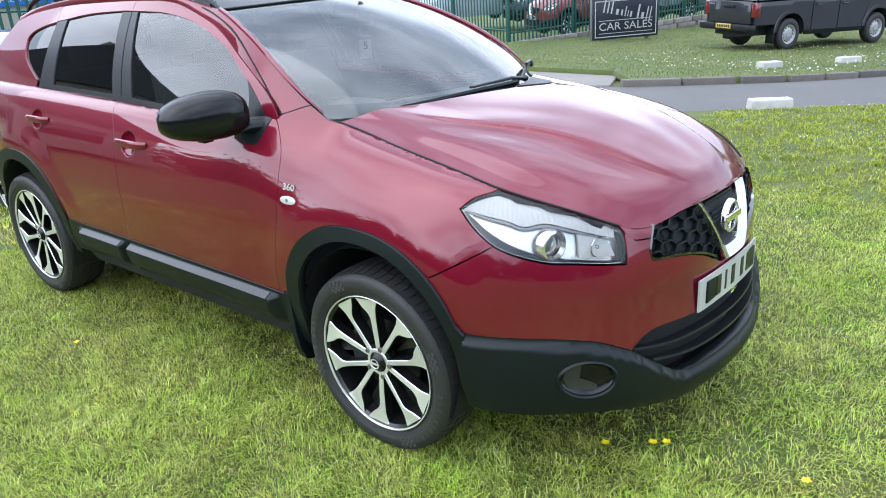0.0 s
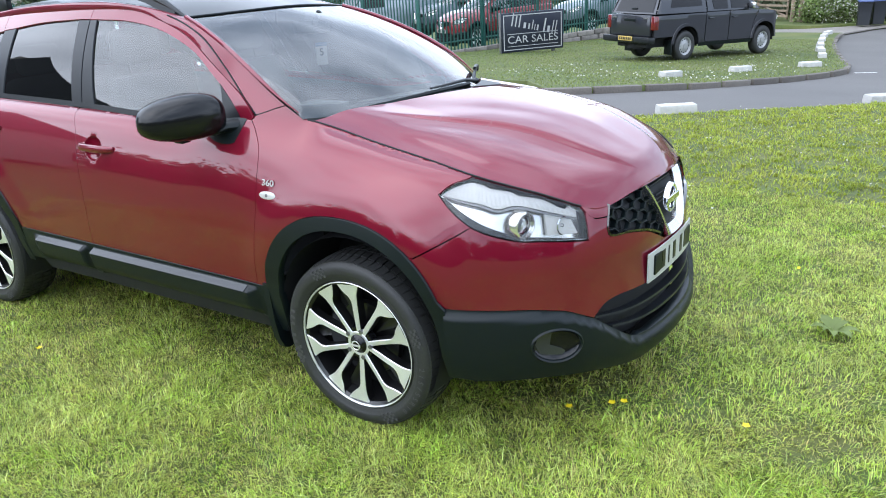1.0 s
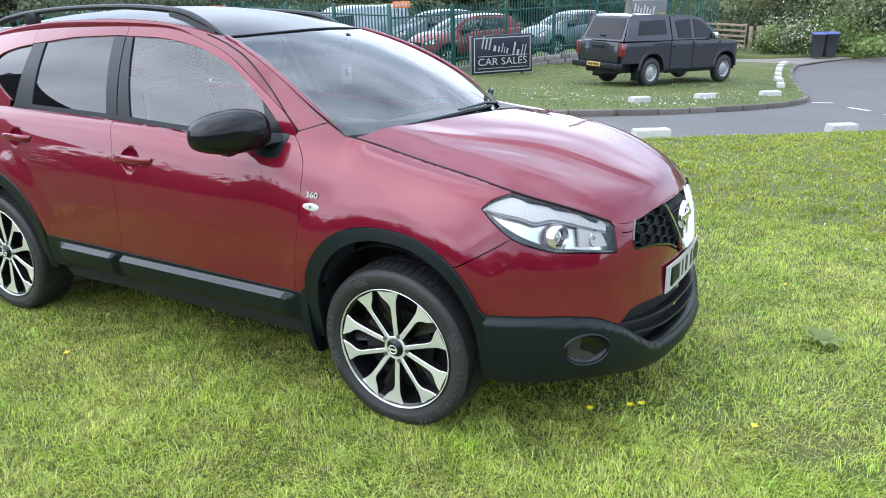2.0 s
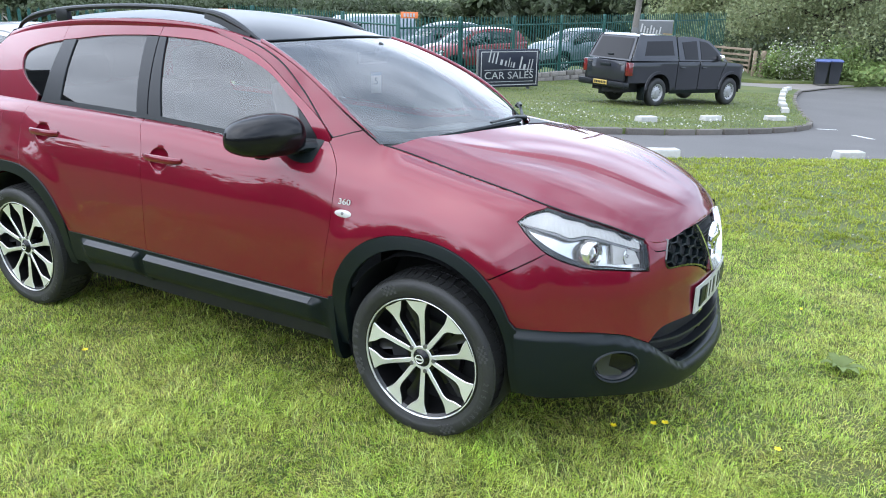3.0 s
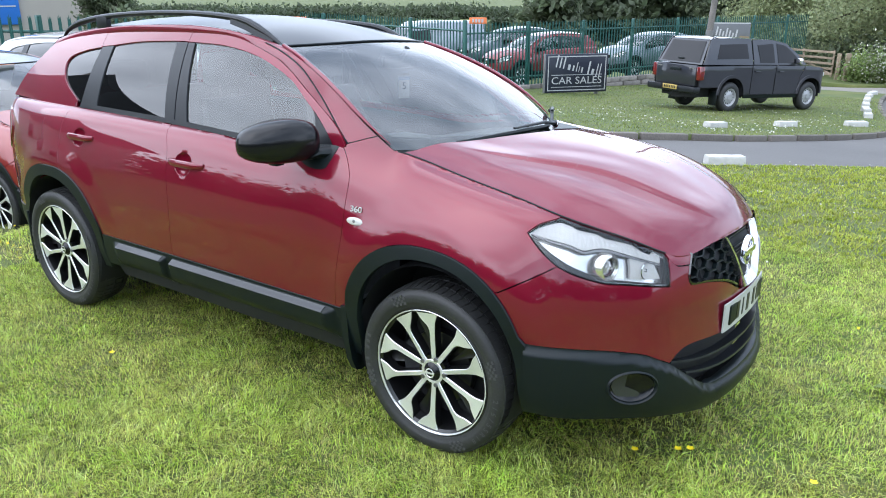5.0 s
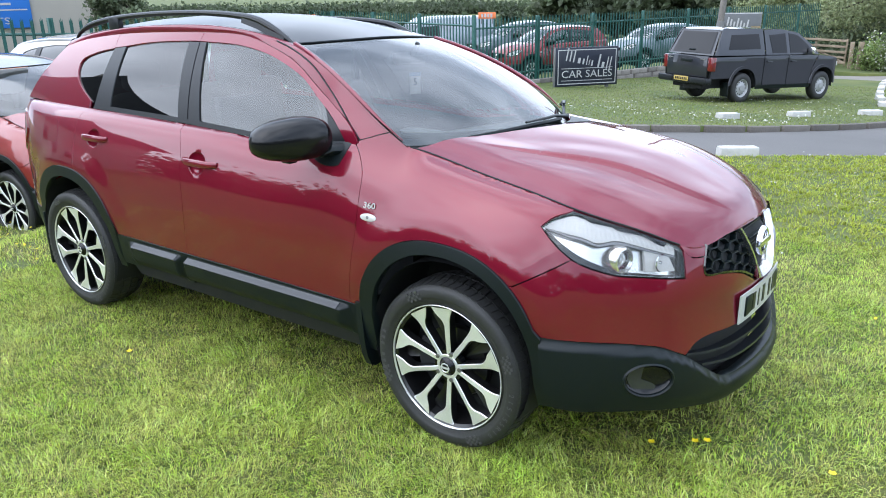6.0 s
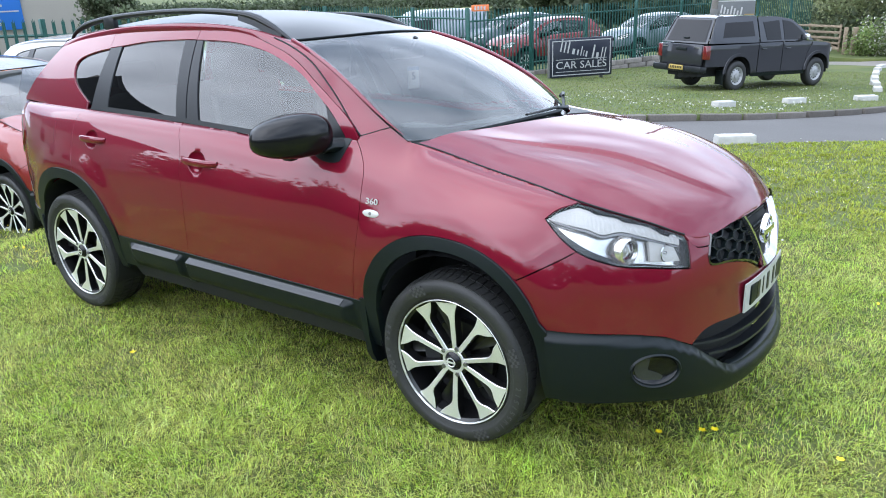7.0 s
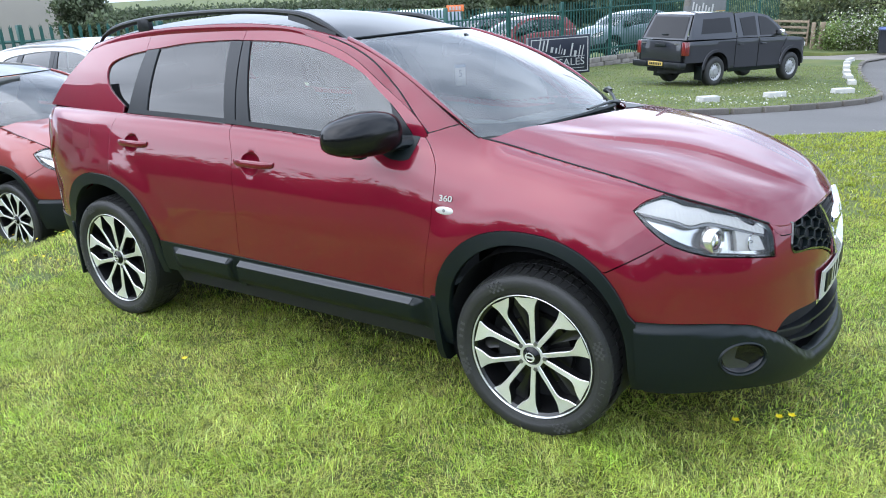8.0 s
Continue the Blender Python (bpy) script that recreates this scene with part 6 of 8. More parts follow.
for x, y, turn, lift in ((-1.10, 6.92, 36, 0.0), (1.02, 9.12, 38, 0.0), (-2.95, 12.75, 62, 0.05), (-2.12, 15.1, 50, 0.05), (-0.97, 16.85, 38, 0.05), (-1.12, 19.9, 100, 0.05), (-1.42, 21.8, 104, 0.05), (-1.68, 23.7, 98, 0.05), (-1.95, 26.0, 95, 0.05), (-2.18, 28.2, 92, 0.05), (-2.3, 30.0, 75, 0.05)):
    m = pose(x, y, float(ground_z(x, y)) + lift + (0.035 if lift else 0.030), rng.uniform(-3, 3), rng.uniform(-3, 3), turn + rng.uniform(-4, 4))
    if not lift:
        m = m @ Matrix.Diagonal((0.86, 0.9, 0.8, 1))
    if first is None:
        first = new("white_block", me)
        first.matrix_basis = m
        tagged(first, "whitewashed concrete kerb block lying on the grass", "block", "white blocks along the road")
    else:
        copy_thing(first, m)


# ---- palisade fence ----
FENCE_TOP = 0.85


def pale_mesh():
    w, d, h = 0.034, 0.014, 2.3
    prof = [(-w, 0), (-w * 0.45, d), (0, d * 0.4), (w * 0.45, d), (w, 0), (w * 0.45, d - 0.004), (0, d * 0.4 - 0.004), (-w * 0.45, d - 0.004)]
    rings = [[(x * k, y, z) for x, y in prof] for z, k in ((0, 1), (h - 0.16, 1))]
    top = [(-w * 0.9, 0, h - 0.03), (-w * 0.4, d, h - 0.09), (0, d * 0.4, h), (w * 0.4, d, h - 0.09), (w * 0.9, 0, h - 0.03), (w * 0.4, d - 0.004, h - 0.09), (0, d * 0.4 - 0.004, h), (-w * 0.4, d - 0.004, h - 0.09)]
    me = mesh_of("pale", *loft(rings + [top]), angle=30)
    me.materials.append(FENCE_GREEN)
    return me


PALE = pale_mesh()


def fence(label, a, b, za, zb, pitch=0.155, post=2.75, base=0.0):
    """Palisade fencing from a to b, tops at za to zb."""
    f = thing("fence", label, "fence", group="green palisade fencing")
    a, b = Vector(a), Vector(b)
    ln = (b - a).length
    d = (b - a) / ln
    turn = math.degrees(math.atan2(d.y, d.x))
    count = int(ln / pitch)
    for i in range(count + 1):
        p = a + d * (i * pitch)
        t = i * pitch / ln
        z = za + (zb - za) * t - 2.3
        o = new("pale", PALE)
        o.parent = f
        o.matrix_basis = pose(p.x, p.y, z + rng.uniform(-0.01, 0.01), 0, 0, turn + rng.uniform(-2, 2))
    side = Vector((-d.y, d.x)) * 0.05
    for h in (0.45, 1.95):
        p0, p1 = a + side, b + side
        part("rail", tube([(p0.x, p0.y, za - 2.3 + h), (p1.x, p1.y, zb - 2.3 + h)], 0.03, 4), FENCE_GREEN, f)
    for i in range(int(ln / post) + 1):
        p = a + d * min(i * post, ln) + side * 1.5
        z = za + (zb - za) * min(1, i * post / ln)
        part("post", box(p.x - 0.05, p.y - 0.05, z - 3.0, p.x + 0.05, p.y + 0.05, z - 0.02, 0.006), FENCE_GREEN, f)
    return f


F = lambda y: (-11.76 + (y - 21) * 0.306, y)
fence("dark green steel palisade fence on a low stone wall", F(18.15), F(38.2), 0.86, 0.80)
fence("dark green steel palisade fence across the yard entrance", F(18.15), (-22.5, 20.5), 0.95, 1.05)
fence("dark green steel palisade fence behind parked cars", (-16.2, 3.2), (-12.6, 10.2), 1.44, 1.16, 0.185)

# low stone wall under it, stone by stone
wall = thing("garden_wall", "low grey stone wall under the fence", "wall", kind="structure")
d = Vector((F(38)[0] - F(18)[0], 20)).normalized()
turn = math.degrees(math.atan2(d.y, d.x))
stones = []
for var in range(4):
    me = mesh_of("stone", *box(-0.23 - 0.03 * var, -0.12, -0.085, 0.23 - 0.02 * var, 0.12, 0.085, 0.018))
    me.materials.append(STONE)
    stones.append(me)
start = Vector(F(18.0))
for row in range(4):
    s = 0.1 + 0.22 * (row % 2)
    while s < 19.0:
        p = start + d * s
        z = float(ground_z(p.x, p.y))
        o = new("stone", stones[rng.randrange(4)])
        o.parent = wall
        top = -1.42
        o.matrix_basis = pose(p.x + 0.02, p.y, top + 0.08 - 0.178 * row - 0.012 * s * 0.5, rng.uniform(-1.5, 1.5), rng.uniform(-1, 1), turn + rng.uniform(-1.5, 1.5))
        s += 0.52
mw = start + d * 9.5
part("mortar", moved(box(-9.6, -0.09, -1.2, 9.7, 0.09, 0.10), pose(mw.x, mw.y, -1.48, 0, 0.35, turn)), MORTAR, wall)

# ---- name board ----
board = thing("sign_board", "navy board with white lettering on short posts by the fence", "sign", pose(-9.70, 20.18, -0.72, 0, 0, math.degrees(math.atan2(1.55, 1.30))) @ Matrix.Diagonal((1.05, 1, 1.09, 1)))
part("panel", box(-1.03, -0.03, -0.56, 1.03, 0.03, 0.56, 0.008), SIGN_BLUE, board)
for z0, z1, x0, x1 in ((-0.50, -0.475, -0.95, 0.97), (0.475, 0.50, -0.95, 0.97)):
    part("border", box(x0, -0.036, z0, x1, -0.030, z1), WHITE, board)
for x in (-0.95, 0.945):
    part("border", box(x, -0.036, -0.475, x + 0.025, -0.030, 0.475), WHITE, board)
for z in (-0.05, -0.40):
    part("rule", box(-0.83, -0.036, z, 0.85, -0.030, z + 0.016), WHITE, board)
lettering("CAR SALES", 0.30, pose(0.01, -0.034, -0.215, 90, 0, 0), WHITE, board, "lettering", 0.004, 0, 1.66)
for x0, x1, h in ((-0.74, -0.70, 0.36), (-0.62, -0.58, 0.30), (-0.50, -0.46, 0.34), (-0.34, -0.26, 0.16), (-0.18, -0.13, 0.16), (-0.06, -0.03, 0.27), (0.03, 0.05, 0.17), (0.11, 0.16, 0.16), (0.33, 0.38, 0.38), (0.46, 0.54, 0.18), (0.62, 0.65, 0.36), (0.72, 0.75, 0.38)):
    part("name_bar", moved(box(x0, -0.036, 0.0, x1, -0.030, h), pose(0.02, 0, 0.04, 0, 12, 0)), WHITE, board)
part("edge", box(-1.055, -0.035, -0.57, -1.03, 0.10, 0.57, 0.006), SIGN_GREY, board)
for x in (-0.75, 0.72):
    part("post", box(x - 0.05, 0.03, -0.85, x + 0.05, 0.12, 0.40, 0.008), SIGN_GREY, board)


# ---- parked pickup ----
def pick_skin(x, z):
    x, z = np.broadcast_arrays(np.asarray(x, float), np.asarray(z, float))
    low = 0.872 + 0.040 * np.cos((z - 0.80) * 3.0) - 0.10 * np.clip(0.5 - z, 0, 1)
    high = 0.885 - 0.20 * np.clip(z - 1.12, 0, 1) - 0.05 * np.clip(z - 1.12, 0, 1) ** 2
    nose = 0.22 * np.clip((x - 3.40) / 0.45, 0, 1) ** 2.2
    tail = 0.06 * np.clip((-0.9 - x) / 0.3, 0, 1) ** 2
    return np.stack([x, -(np.minimum(low, high) - nose - tail), z], -1)


def road_wheel(parent, x, y, z, side, r=0.375):
    w = new("wheel")
    w.parent, w.matrix_basis = parent, pose(x, y, z) @ (pose(0, 0, 0, 0, 0, 180) if side > 0 else Matrix())
    part("tyre", lathe([(0.20, -0.2), (r - 0.05, -0.215), (r - 0.015, -0.20), (r, -0.16), (r, -0.05), (r - 0.015, -0.01), (r - 0.05, 0.012), (0.235, 0.012), (0.215, 0.0)], 48), RUBBER, w, angle=50)
    part("rim", lathe([(0.225, -0.10), (0.212, -0.02), (0.222, 0.004), (0.206, 0.0), (0.195, -0.03), (0.175, -0.045), (0.125, -0.02), (0.075, -0.012), (0.07, 0.01), (0.0, 0.012)], 40), WHEEL_SILVER, w, "pale steel wheel")
    for k in range(12):
        a = 2 * math.pi * k / 12
        part("rim_hole", moved(lathe([(0, 0.002), (0.017, 0.002), (0.017, -0.01)], 10), pose(0.158 * math.cos(a), 0.034, 0.158 * math.sin(a))), DARK, w)
    return w


def pickup(m):
    t = thing("pickup_truck", "dark grey double-cab pickup with a canopy parked on the verge", "pickup truck", m)
    for mir in (None, "left"):
        f = (lambda g: flipped(g)) if mir else (lambda g: g)
        sgn = 1 if mir else -1
        S = lambda poly, lift=0.0, gap=0.006, depth=0.02: sheet(pick_skin, poly, 0.09, gap, depth, lift, mirror=mir)
        ra, fa = (0.0, 0.40, 0.47, 0.46, 2.2), (3.085, 0.40, 0.47, 0.46, 2.2)
        part("bed_side", S(outline(((-1.15, 0.62), (-1.15, 1.14)), ((-1.15, 1.14), (0.70, 1.16)), ((0.70, 1.16), (0.70, 0.42)), ((0.70, 0.42), (0.47, 0.42)), arch(*ra, 2, 152, 24), ((-0.44, 0.62), (-1.15, 0.62)))), GREY_PAINT, t)
        for x0, x1 in ((0.72, 1.62), (1.64, 2.60)):
            dd = part("door", S(outline(((x0, 0.44), (x0, 1.17)), ((x0, 1.17), (x1 + 0.2 * (x1 > 2.5), 1.17)), ((x1 + 0.2 * (x1 > 2.5), 1.17), (x1, 0.80), (x1, 0.44)), ((x1, 0.44), (x0, 0.44)))), GREY_PAINT, t)
            part("handle", f(box(x0 + 0.08, -0.93, 1.0, x0 + 0.26, -0.895, 1.035, 0.008)), GREY_PAINT, dd)
        part("front_wing", S(outline(((2.62, 0.44), (2.62, 0.80), (2.82, 1.17)), ((2.82, 1.17), (3.4, 1.13), (3.70, 1.06), (3.83, 0.98)), ((3.83, 0.98), (3.86, 0.5)), ((3.86, 0.5), (3.54, 0.5)), arch(*fa, 8, 176, 24), ((2.615, 0.44), (2.62, 0.44)))), GREY_PAINT, t)
        for cx, n1 in ((0.0, 24), (3.085, 24)):
            lip = arch(cx, 0.40, 0.545, 0.525, 2.2, 4, 176, n1) + arch(cx, 0.40, 0.465, 0.455, 2.2, 176, 4, n1)
            part("arch_flare", S(lip, 0.028, 0.0, 0.04), GREY_PAINT, t)
        part("sill", S(outline(((0.5, 0.34), (0.5, 0.44)), ((0.5, 0.44), (2.61, 0.44)), ((2.61, 0.44), (2.61, 0.34)), ((2.61, 0.34), (0.5, 0.34)))), PLASTIC, t)
        canopy = part("canopy_side", S(outline(((-1.10, 1.17), (-0.80, 1.76), (-0.66, 1.80)), ((-0.66, 1.80), (0.0, 1.82), (0.66, 1.81)), ((0.66, 1.81), (0.72, 1.17)), ((0.72, 1.17), (-1.10, 1.17)))), GREY_PAINT, t)
        part("canopy_window", S(outline(((-0.62, 1.30), (-0.50, 1.66)), ((-0.50, 1.66), (0.50, 1.69)), ((0.50, 1.69), (0.56, 1.32)), ((0.56, 1.32), (-0.62, 1.30))), 0.008), TINTED, canopy)
        cab = part("cab_side", S(outline(((0.76, 1.18), (0.70, 1.79)), ((0.70, 1.79), (1.4, 1.80), (2.02, 1.72)), ((2.02, 1.72), (2.50, 1.44), (2.86, 1.18)), ((2.86, 1.18), (0.76, 1.18)))), GREY_PAINT, t)
        part("cab_window", S(outline(((1.00, 1.22), (0.88, 1.66)), ((0.88, 1.66), (1.50, 1.71)), ((1.50, 1.71), (1.56, 1.22)), ((1.56, 1.22), (1.00, 1.22))), 0.008), TINTED, cab)
        part("cab_window", S(outline(((1.68, 1.22), (1.62, 1.71)), ((1.62, 1.71), (1.98, 1.65), (2.36, 1.43), (2.60, 1.22)), ((2.60, 1.22), (1.68, 1.22))), 0.008), TINTED, cab)
        part("door_mirror", f(box(2.34, -1.06, 1.20, 2.46, -0.86, 1.36, 0.04, 3)), CHROME, t)
        part("tail_lamp", f(box(-1.20, -0.90, 0.80, -1.05, -0.74, 1.13, 0.02)), TAIL_RED, t, "red tail lamp")
        part("head_lamp", f(box(3.66, -0.70, 0.86, 3.885, -0.46, 0.99, 0.03)), LAMP_WHITE, t)
        part("mud_flap", f(box(-0.52, -0.88, 0.18, -0.49, -0.62, 0.52, 0.006)), PLASTIC, t)
        for cx in (0.0, 3.085):
            part("wheel_housing", f(loft([[(cx + 0.46 * math.cos(a), y, 0.40 + 0.45 * math.sin(a)) for a in np.linspace(-0.1, math.pi + 0.1, 17)] for y in (-0.86, -0.5)], closed=False)), DARK, t)
            road_wheel(t, cx, sgn * 0.875, 0.375, sgn)
    part("tailgate", box(-1.21, -0.74, 0.64, -1.12, 0.74, 1.15, 0.025), GREY_PAINT, t)
    part("tailgate_handle", box(-1.235, -0.20, 0.99, -1.205, 0.20, 1.07, 0.012), PLASTIC, t)
    for y in (-0.66, 0.52):
        part("badge_bar", box(-1.22, y, 1.06, -1.208, y + 0.16, 1.085), CHROME, t)
    part("rear_bumper", box(-1.34, -0.88, 0.48, -1.12, 0.88, 0.63, 0.03), TRIM, t)
    for y0, y1 in ((-0.88, -0.34), (0.34, 0.88)):
        part("bumper_cap", box(-1.36, y0, 0.50, -1.30, y1, 0.64, 0.02), TRIM, t, "dark bumper corner")
    pl = part("number_plate", box(-1.365, -0.26, 0.53, -1.345, 0.26, 0.64, 0.004), PLATE_YELLOW, t, "yellow number plate with plain bars")
    for k in range(7):
        part("plate_bar", box(-1.37, -0.22 + 0.065 * k, 0.555, -1.364, -0.18 + 0.065 * k, 0.615), INK, pl)
    glass = [[(-1.10 + 0.30 * k, (0.80 - 0.12 * k) * u, 1.17 + 0.60 * k) for u in np.linspace(-1, 1, 7)] for k in (0, 0.5, 1)]
    rear = part("canopy_rear", loft(glass, closed=False), GREY_PAINT, t)
    inner = [[(-1.112 + 0.30 * k, (0.70 - 0.10 * k) * u, 1.17 + 0.60 * k) for u in np.linspace(-1, 1, 7)] for k in (0.08, 0.5, 0.92)]
    part("rear_glass", loft(inner, closed=False), TINTED, rear)
    part("glass_handle", box(-1.08, -0.10, 1.27, -1.03, 0.10, 1.31, 0.01), PLASTIC, rear)
    part("roof", loft([[(x, w * u, z + 0.016 * (1 - u * u)) for u in np.linspace(-1, 1, 9)] for x, z, w in ((-0.82, 1.755, 0.70), (-0.66, 1.80, 0.71), (0.1, 1.82, 0.715), (0.68, 1.81, 0.715))], closed=False), GREY_PAINT, t)
    part("cab_roof", loft([[(x, w * u, z + 0.016 * (1 - u * u)) for u in np.linspace(-1, 1, 9)] for x, z, w in ((0.66, 1.795, 0.725), (1.4, 1.80, 0.725), (2.05, 1.72, 0.73))], closed=False), GREY_PAINT, t)
    part("windscreen", loft([[(x - 0.08 * u * u, w * u, z) for u in np.linspace(-1, 1, 9)] for x, z, w in ((2.06, 1.72, 0.73), (2.90, 1.19, 0.83))], closed=False), PRIVACY, t)
    part("bonnet", loft([[(x - 0.06 * u * u, w * u, z + 0.05 * (1 - u * u)) for u in np.linspace(-1, 1, 9)] for x, z, w in ((2.88, 1.18, 0.85), (3.4, 1.14, 0.83), (3.74, 1.06, 0.74), (3.90, 0.96, 0.60))], closed=False), GREY_PAINT, t)
    part("nose", box(3.68, -0.66, 0.40, 3.92, 0.66, 0.97, 0.06), GREY_PAINT, t)
    part("underbody", joined(box(-1.1, -0.55, 0.36, 3.75, 0.55, 0.62), box(0.55, -0.82, 0.38, 2.55, 0.82, 1.1), box(-1.1, -0.78, 0.6, -0.6, 0.78, 1.1)), DARK, t)
    part("spare_wheel", moved(lathe([(0.0, 0.1), (0.34, 0.1), (0.36, 0.0), (0.34, -0.1), (0.0, -0.1)], 28), pose(-0.78, 0, 0.42, 90, 0, 0)), DARK, t)
    return t


pk = Vector((-2.88 + 4.26, 20.70 - 18.17))
turn = math.degrees(math.atan2(pk.y, pk.x))
base = Vector((-4.26, 18.17)) + Vector((-math.sin(radians(turn)), math.cos(radians(turn)))) * 0.86
pickup(pose(base.x, base.y, float(ground_z(*base)) + 0.05, 0, 0, turn) @ pose(0, 0, 0, 0, 2.4, 0) @ Matrix.Diagonal((0.955, 1.02, 1.05, 1)))

# ---- other parked cars ----
plain = suv("bright red crossover car with a price sheet in its windscreen", pose(-5.80, 1.02, -0.46, 0, 0, 4), ORANGE_RED, False, (10, 40), roof_paint=GLOSS_BLACK)


def another(label, m, paint_mat, roof_mat):
    """A further car of the same build in other paint."""
    c = copy_thing(plain, m)
    c["label"] = label
    for o in c.children_recursive:
        if o.type == "MESH" and o.material_slots:
            s = o.material_slots[0]
            if s.material in (ORANGE_RED,):
                s.link, s.material = "OBJECT", paint_mat
            elif o.name.startswith("roof.") or o.name == "roof":
                s.link, s.material = "OBJECT", roof_mat
    return c


another("white crossover car parked beside the red one", pose(-6.6, 3.15, -0.47, 0, 0, 2) @ Matrix.Diagonal((1.12, 1.06, 1.06, 1)), WHITE_PAINT, WHITE_PAINT)
another("red hatchback car parked behind the palisade fence", pose(-13.4, 22.1, -1.52, 0, 0, 243) @ Matrix.Diagonal((1.06, 1.08, 1.16, 1)), paint("hatchback_red", (0.20, 0.006, 0.010), 0.2), ORANGE_RED)
another("silver blue car parked behind the palisade fence", pose(-11.6, 28.1, -1.60, 0, 0, 243) @ Matrix.Diagonal((1.06, 1.06, 1.10, 1)), SILVER_PAINT, SILVER_PAINT)
SLATE_PAINT = paint("slate_paint", (0.05, 0.065, 0.08), 0.4)
another("dark blue-grey car parked in the sales yard", pose(-16.9, 25.6, -1.50, 0, 0, 243) @ Matrix.Diagonal((1.06, 1.06, 1.14, 1)), SLATE_PAINT, SLATE_PAINT)


def van(m):
    """A panel van, nose to +x."""
    v = thing("van", "pale blue-grey panel van parked in the sales yard", "van", m)
    prof = ((-2.6, 0.45, 1.95, 0.90), (-2.55, 0.38, 2.05, 0.93), (-0.5, 0.36, 2.10, 0.94), (0.6, 0.36, 2.05, 0.93), (1.05, 0.36, 1.80, 0.93), (1.55, 0.36, 1.30, 0.92), (2.2, 0.38, 1.08, 0.86), (2.42, 0.45, 0.85, 0.74))
    rings = []
    for x, z0, z1, w in prof:
        h = z1 - z0
        rings.append([(x, -w, z0), (x, -w - 0.01, z0 + 0.35 * h), (x, -w * 0.97, z0 + 0.6 * h), (x, -w * 0.84, z1 - 0.05), (x, -w * 0.74, z1), (x, w * 0.74, z1), (x, w * 0.84, z1 - 0.05), (x, w * 0.97, z0 + 0.6 * h), (x, w + 0.01, z0 + 0.35 * h), (x, w, z0)])
    part("body", loft(rings), paint("van_paint", (0.30, 0.34, 0.38), 0.2), v)
    part("windscreen", loft([[(1.08, -0.70, 1.80), (1.08, 0.70, 1.80)], [(1.58, -0.80, 1.31), (1.58, 0.80, 1.31)]], closed=False), TINTED, v)
    for y in (-1, 1):
        part("door_window", ([(0.15, y * 0.925, 1.30), (1.30, y * 0.925, 1.30), (0.98, y * 0.87, 1.72), (0.15, y * 0.87, 1.75)], [(0, 1, 2, 3)]), TINTED, v)
        part("head_lamp", box(2.18, y * 0.72 - 0.12, 0.78, 2.40, y * 0.72 + 0.12, 0.98, 0.03), LAMP_WHITE, v)
        for x in (-1.6, 1.6):
            road_wheel(v, x, y * 0.90, 0.34, y, 0.34)
    part("bumper", box(2.30, -0.75, 0.36, 2.50, 0.75, 0.60, 0.05), PLASTIC, v)
    return v


van(pose(-19.6, 25.2, -1.50, 0, 0, 243))
price = thing("price_sheet", "white and red price sheet inside a windscreen", "price sheet", pose(-6.62, 0.72, 0.94, 0, -58, 4) @ pose(0, 0, 0, 0, 0, 90))
part("sheet", box(-0.22, -0.15, -0.002, 0.22, 0.15, 0.002), WHITE, price)
part("band", box(-0.22, -0.15, 0.003, 0.22, -0.09, 0.006), ORANGE, price)
for k in range(5):
    part("figure_bar", box(-0.18 + 0.07 * k, -0.05, 0.003, -0.13 + 0.07 * k, 0.05, 0.006), SIGN_GREY, price)
for x, y, z, leg in ((-16.6, 24.9, 0.66, 0.42), (-24.2, 22.1, 0.65, 2.55), (-25.4, 20.8, 0.67, 2.55)):
    b = thing("roof_board", "orange price board standing on two thin legs", "price board", pose(x, y, z, 0, 0, 30) @ Matrix.Diagonal((0.8, 1, 0.8, 1)), "orange boards in the yard")
    part("panel", box(-0.45, -0.02, -0.16, 0.45, 0.02, 0.16, 0.01), ORANGE, b)
    for k in range(4):
        part("figure_bar", box(-0.30 + 0.16 * k, -0.026, -0.09, -0.20 + 0.16 * k, -0.02, 0.09), WHITE, b)
    part("leg", box(-0.3, -0.01, -leg, -0.26, 0.01, -0.16), SIGN_GREY, b)
    part("leg", box(0.26, -0.01, -leg, 0.3, 0.01, -0.16), SIGN_GREY, b)


# ---- yard building with blue sign ----
hall = thing("workshop_building", "beige rendered workshop with a blue sign", "building", pose(-25.78, 8.67, -1.2, 0, 0, 62))
part("wall", box(-7.0, 0.0, 0.0, 4.0, 9.0, 5.2, 0.02), ROUGHCAST, hall)
part("roof", loft([[(-7.3, -0.4, 5.2), (-7.3, 4.5, 7.4), (-7.3, 9.4, 5.2)], [(4.3, -0.4, 5.2), (4.3, 4.5, 7.4), (4.3, 9.4, 5.2)]]), SLATE, hall)
part("blue_sign", box(-1.75, -0.12, 2.0, 1.85, -0.03, 4.5, 0.01), BRIGHT_BLUE, hall, "blue sign with white lettering")
lettering("CATALYSTS", 0.30, pose(0.10, -0.13, 2.22, 90, 0, 0), WHITE, hall, "lettering", 0.006, 0, 2.2)
for k, w in enumerate((2.4, 2.0)):
    part("sign_bar", box(0.1 - w / 2, -0.135, 2.72 + 0.17 * k, 0.1 + w / 2, -0.12, 2.79 + 0.17 * k), WHITE, hall)
part("sign_rule", box(-1.65, -0.135, 2.55, 1.75, -0.12, 2.59), WHITE, hall)
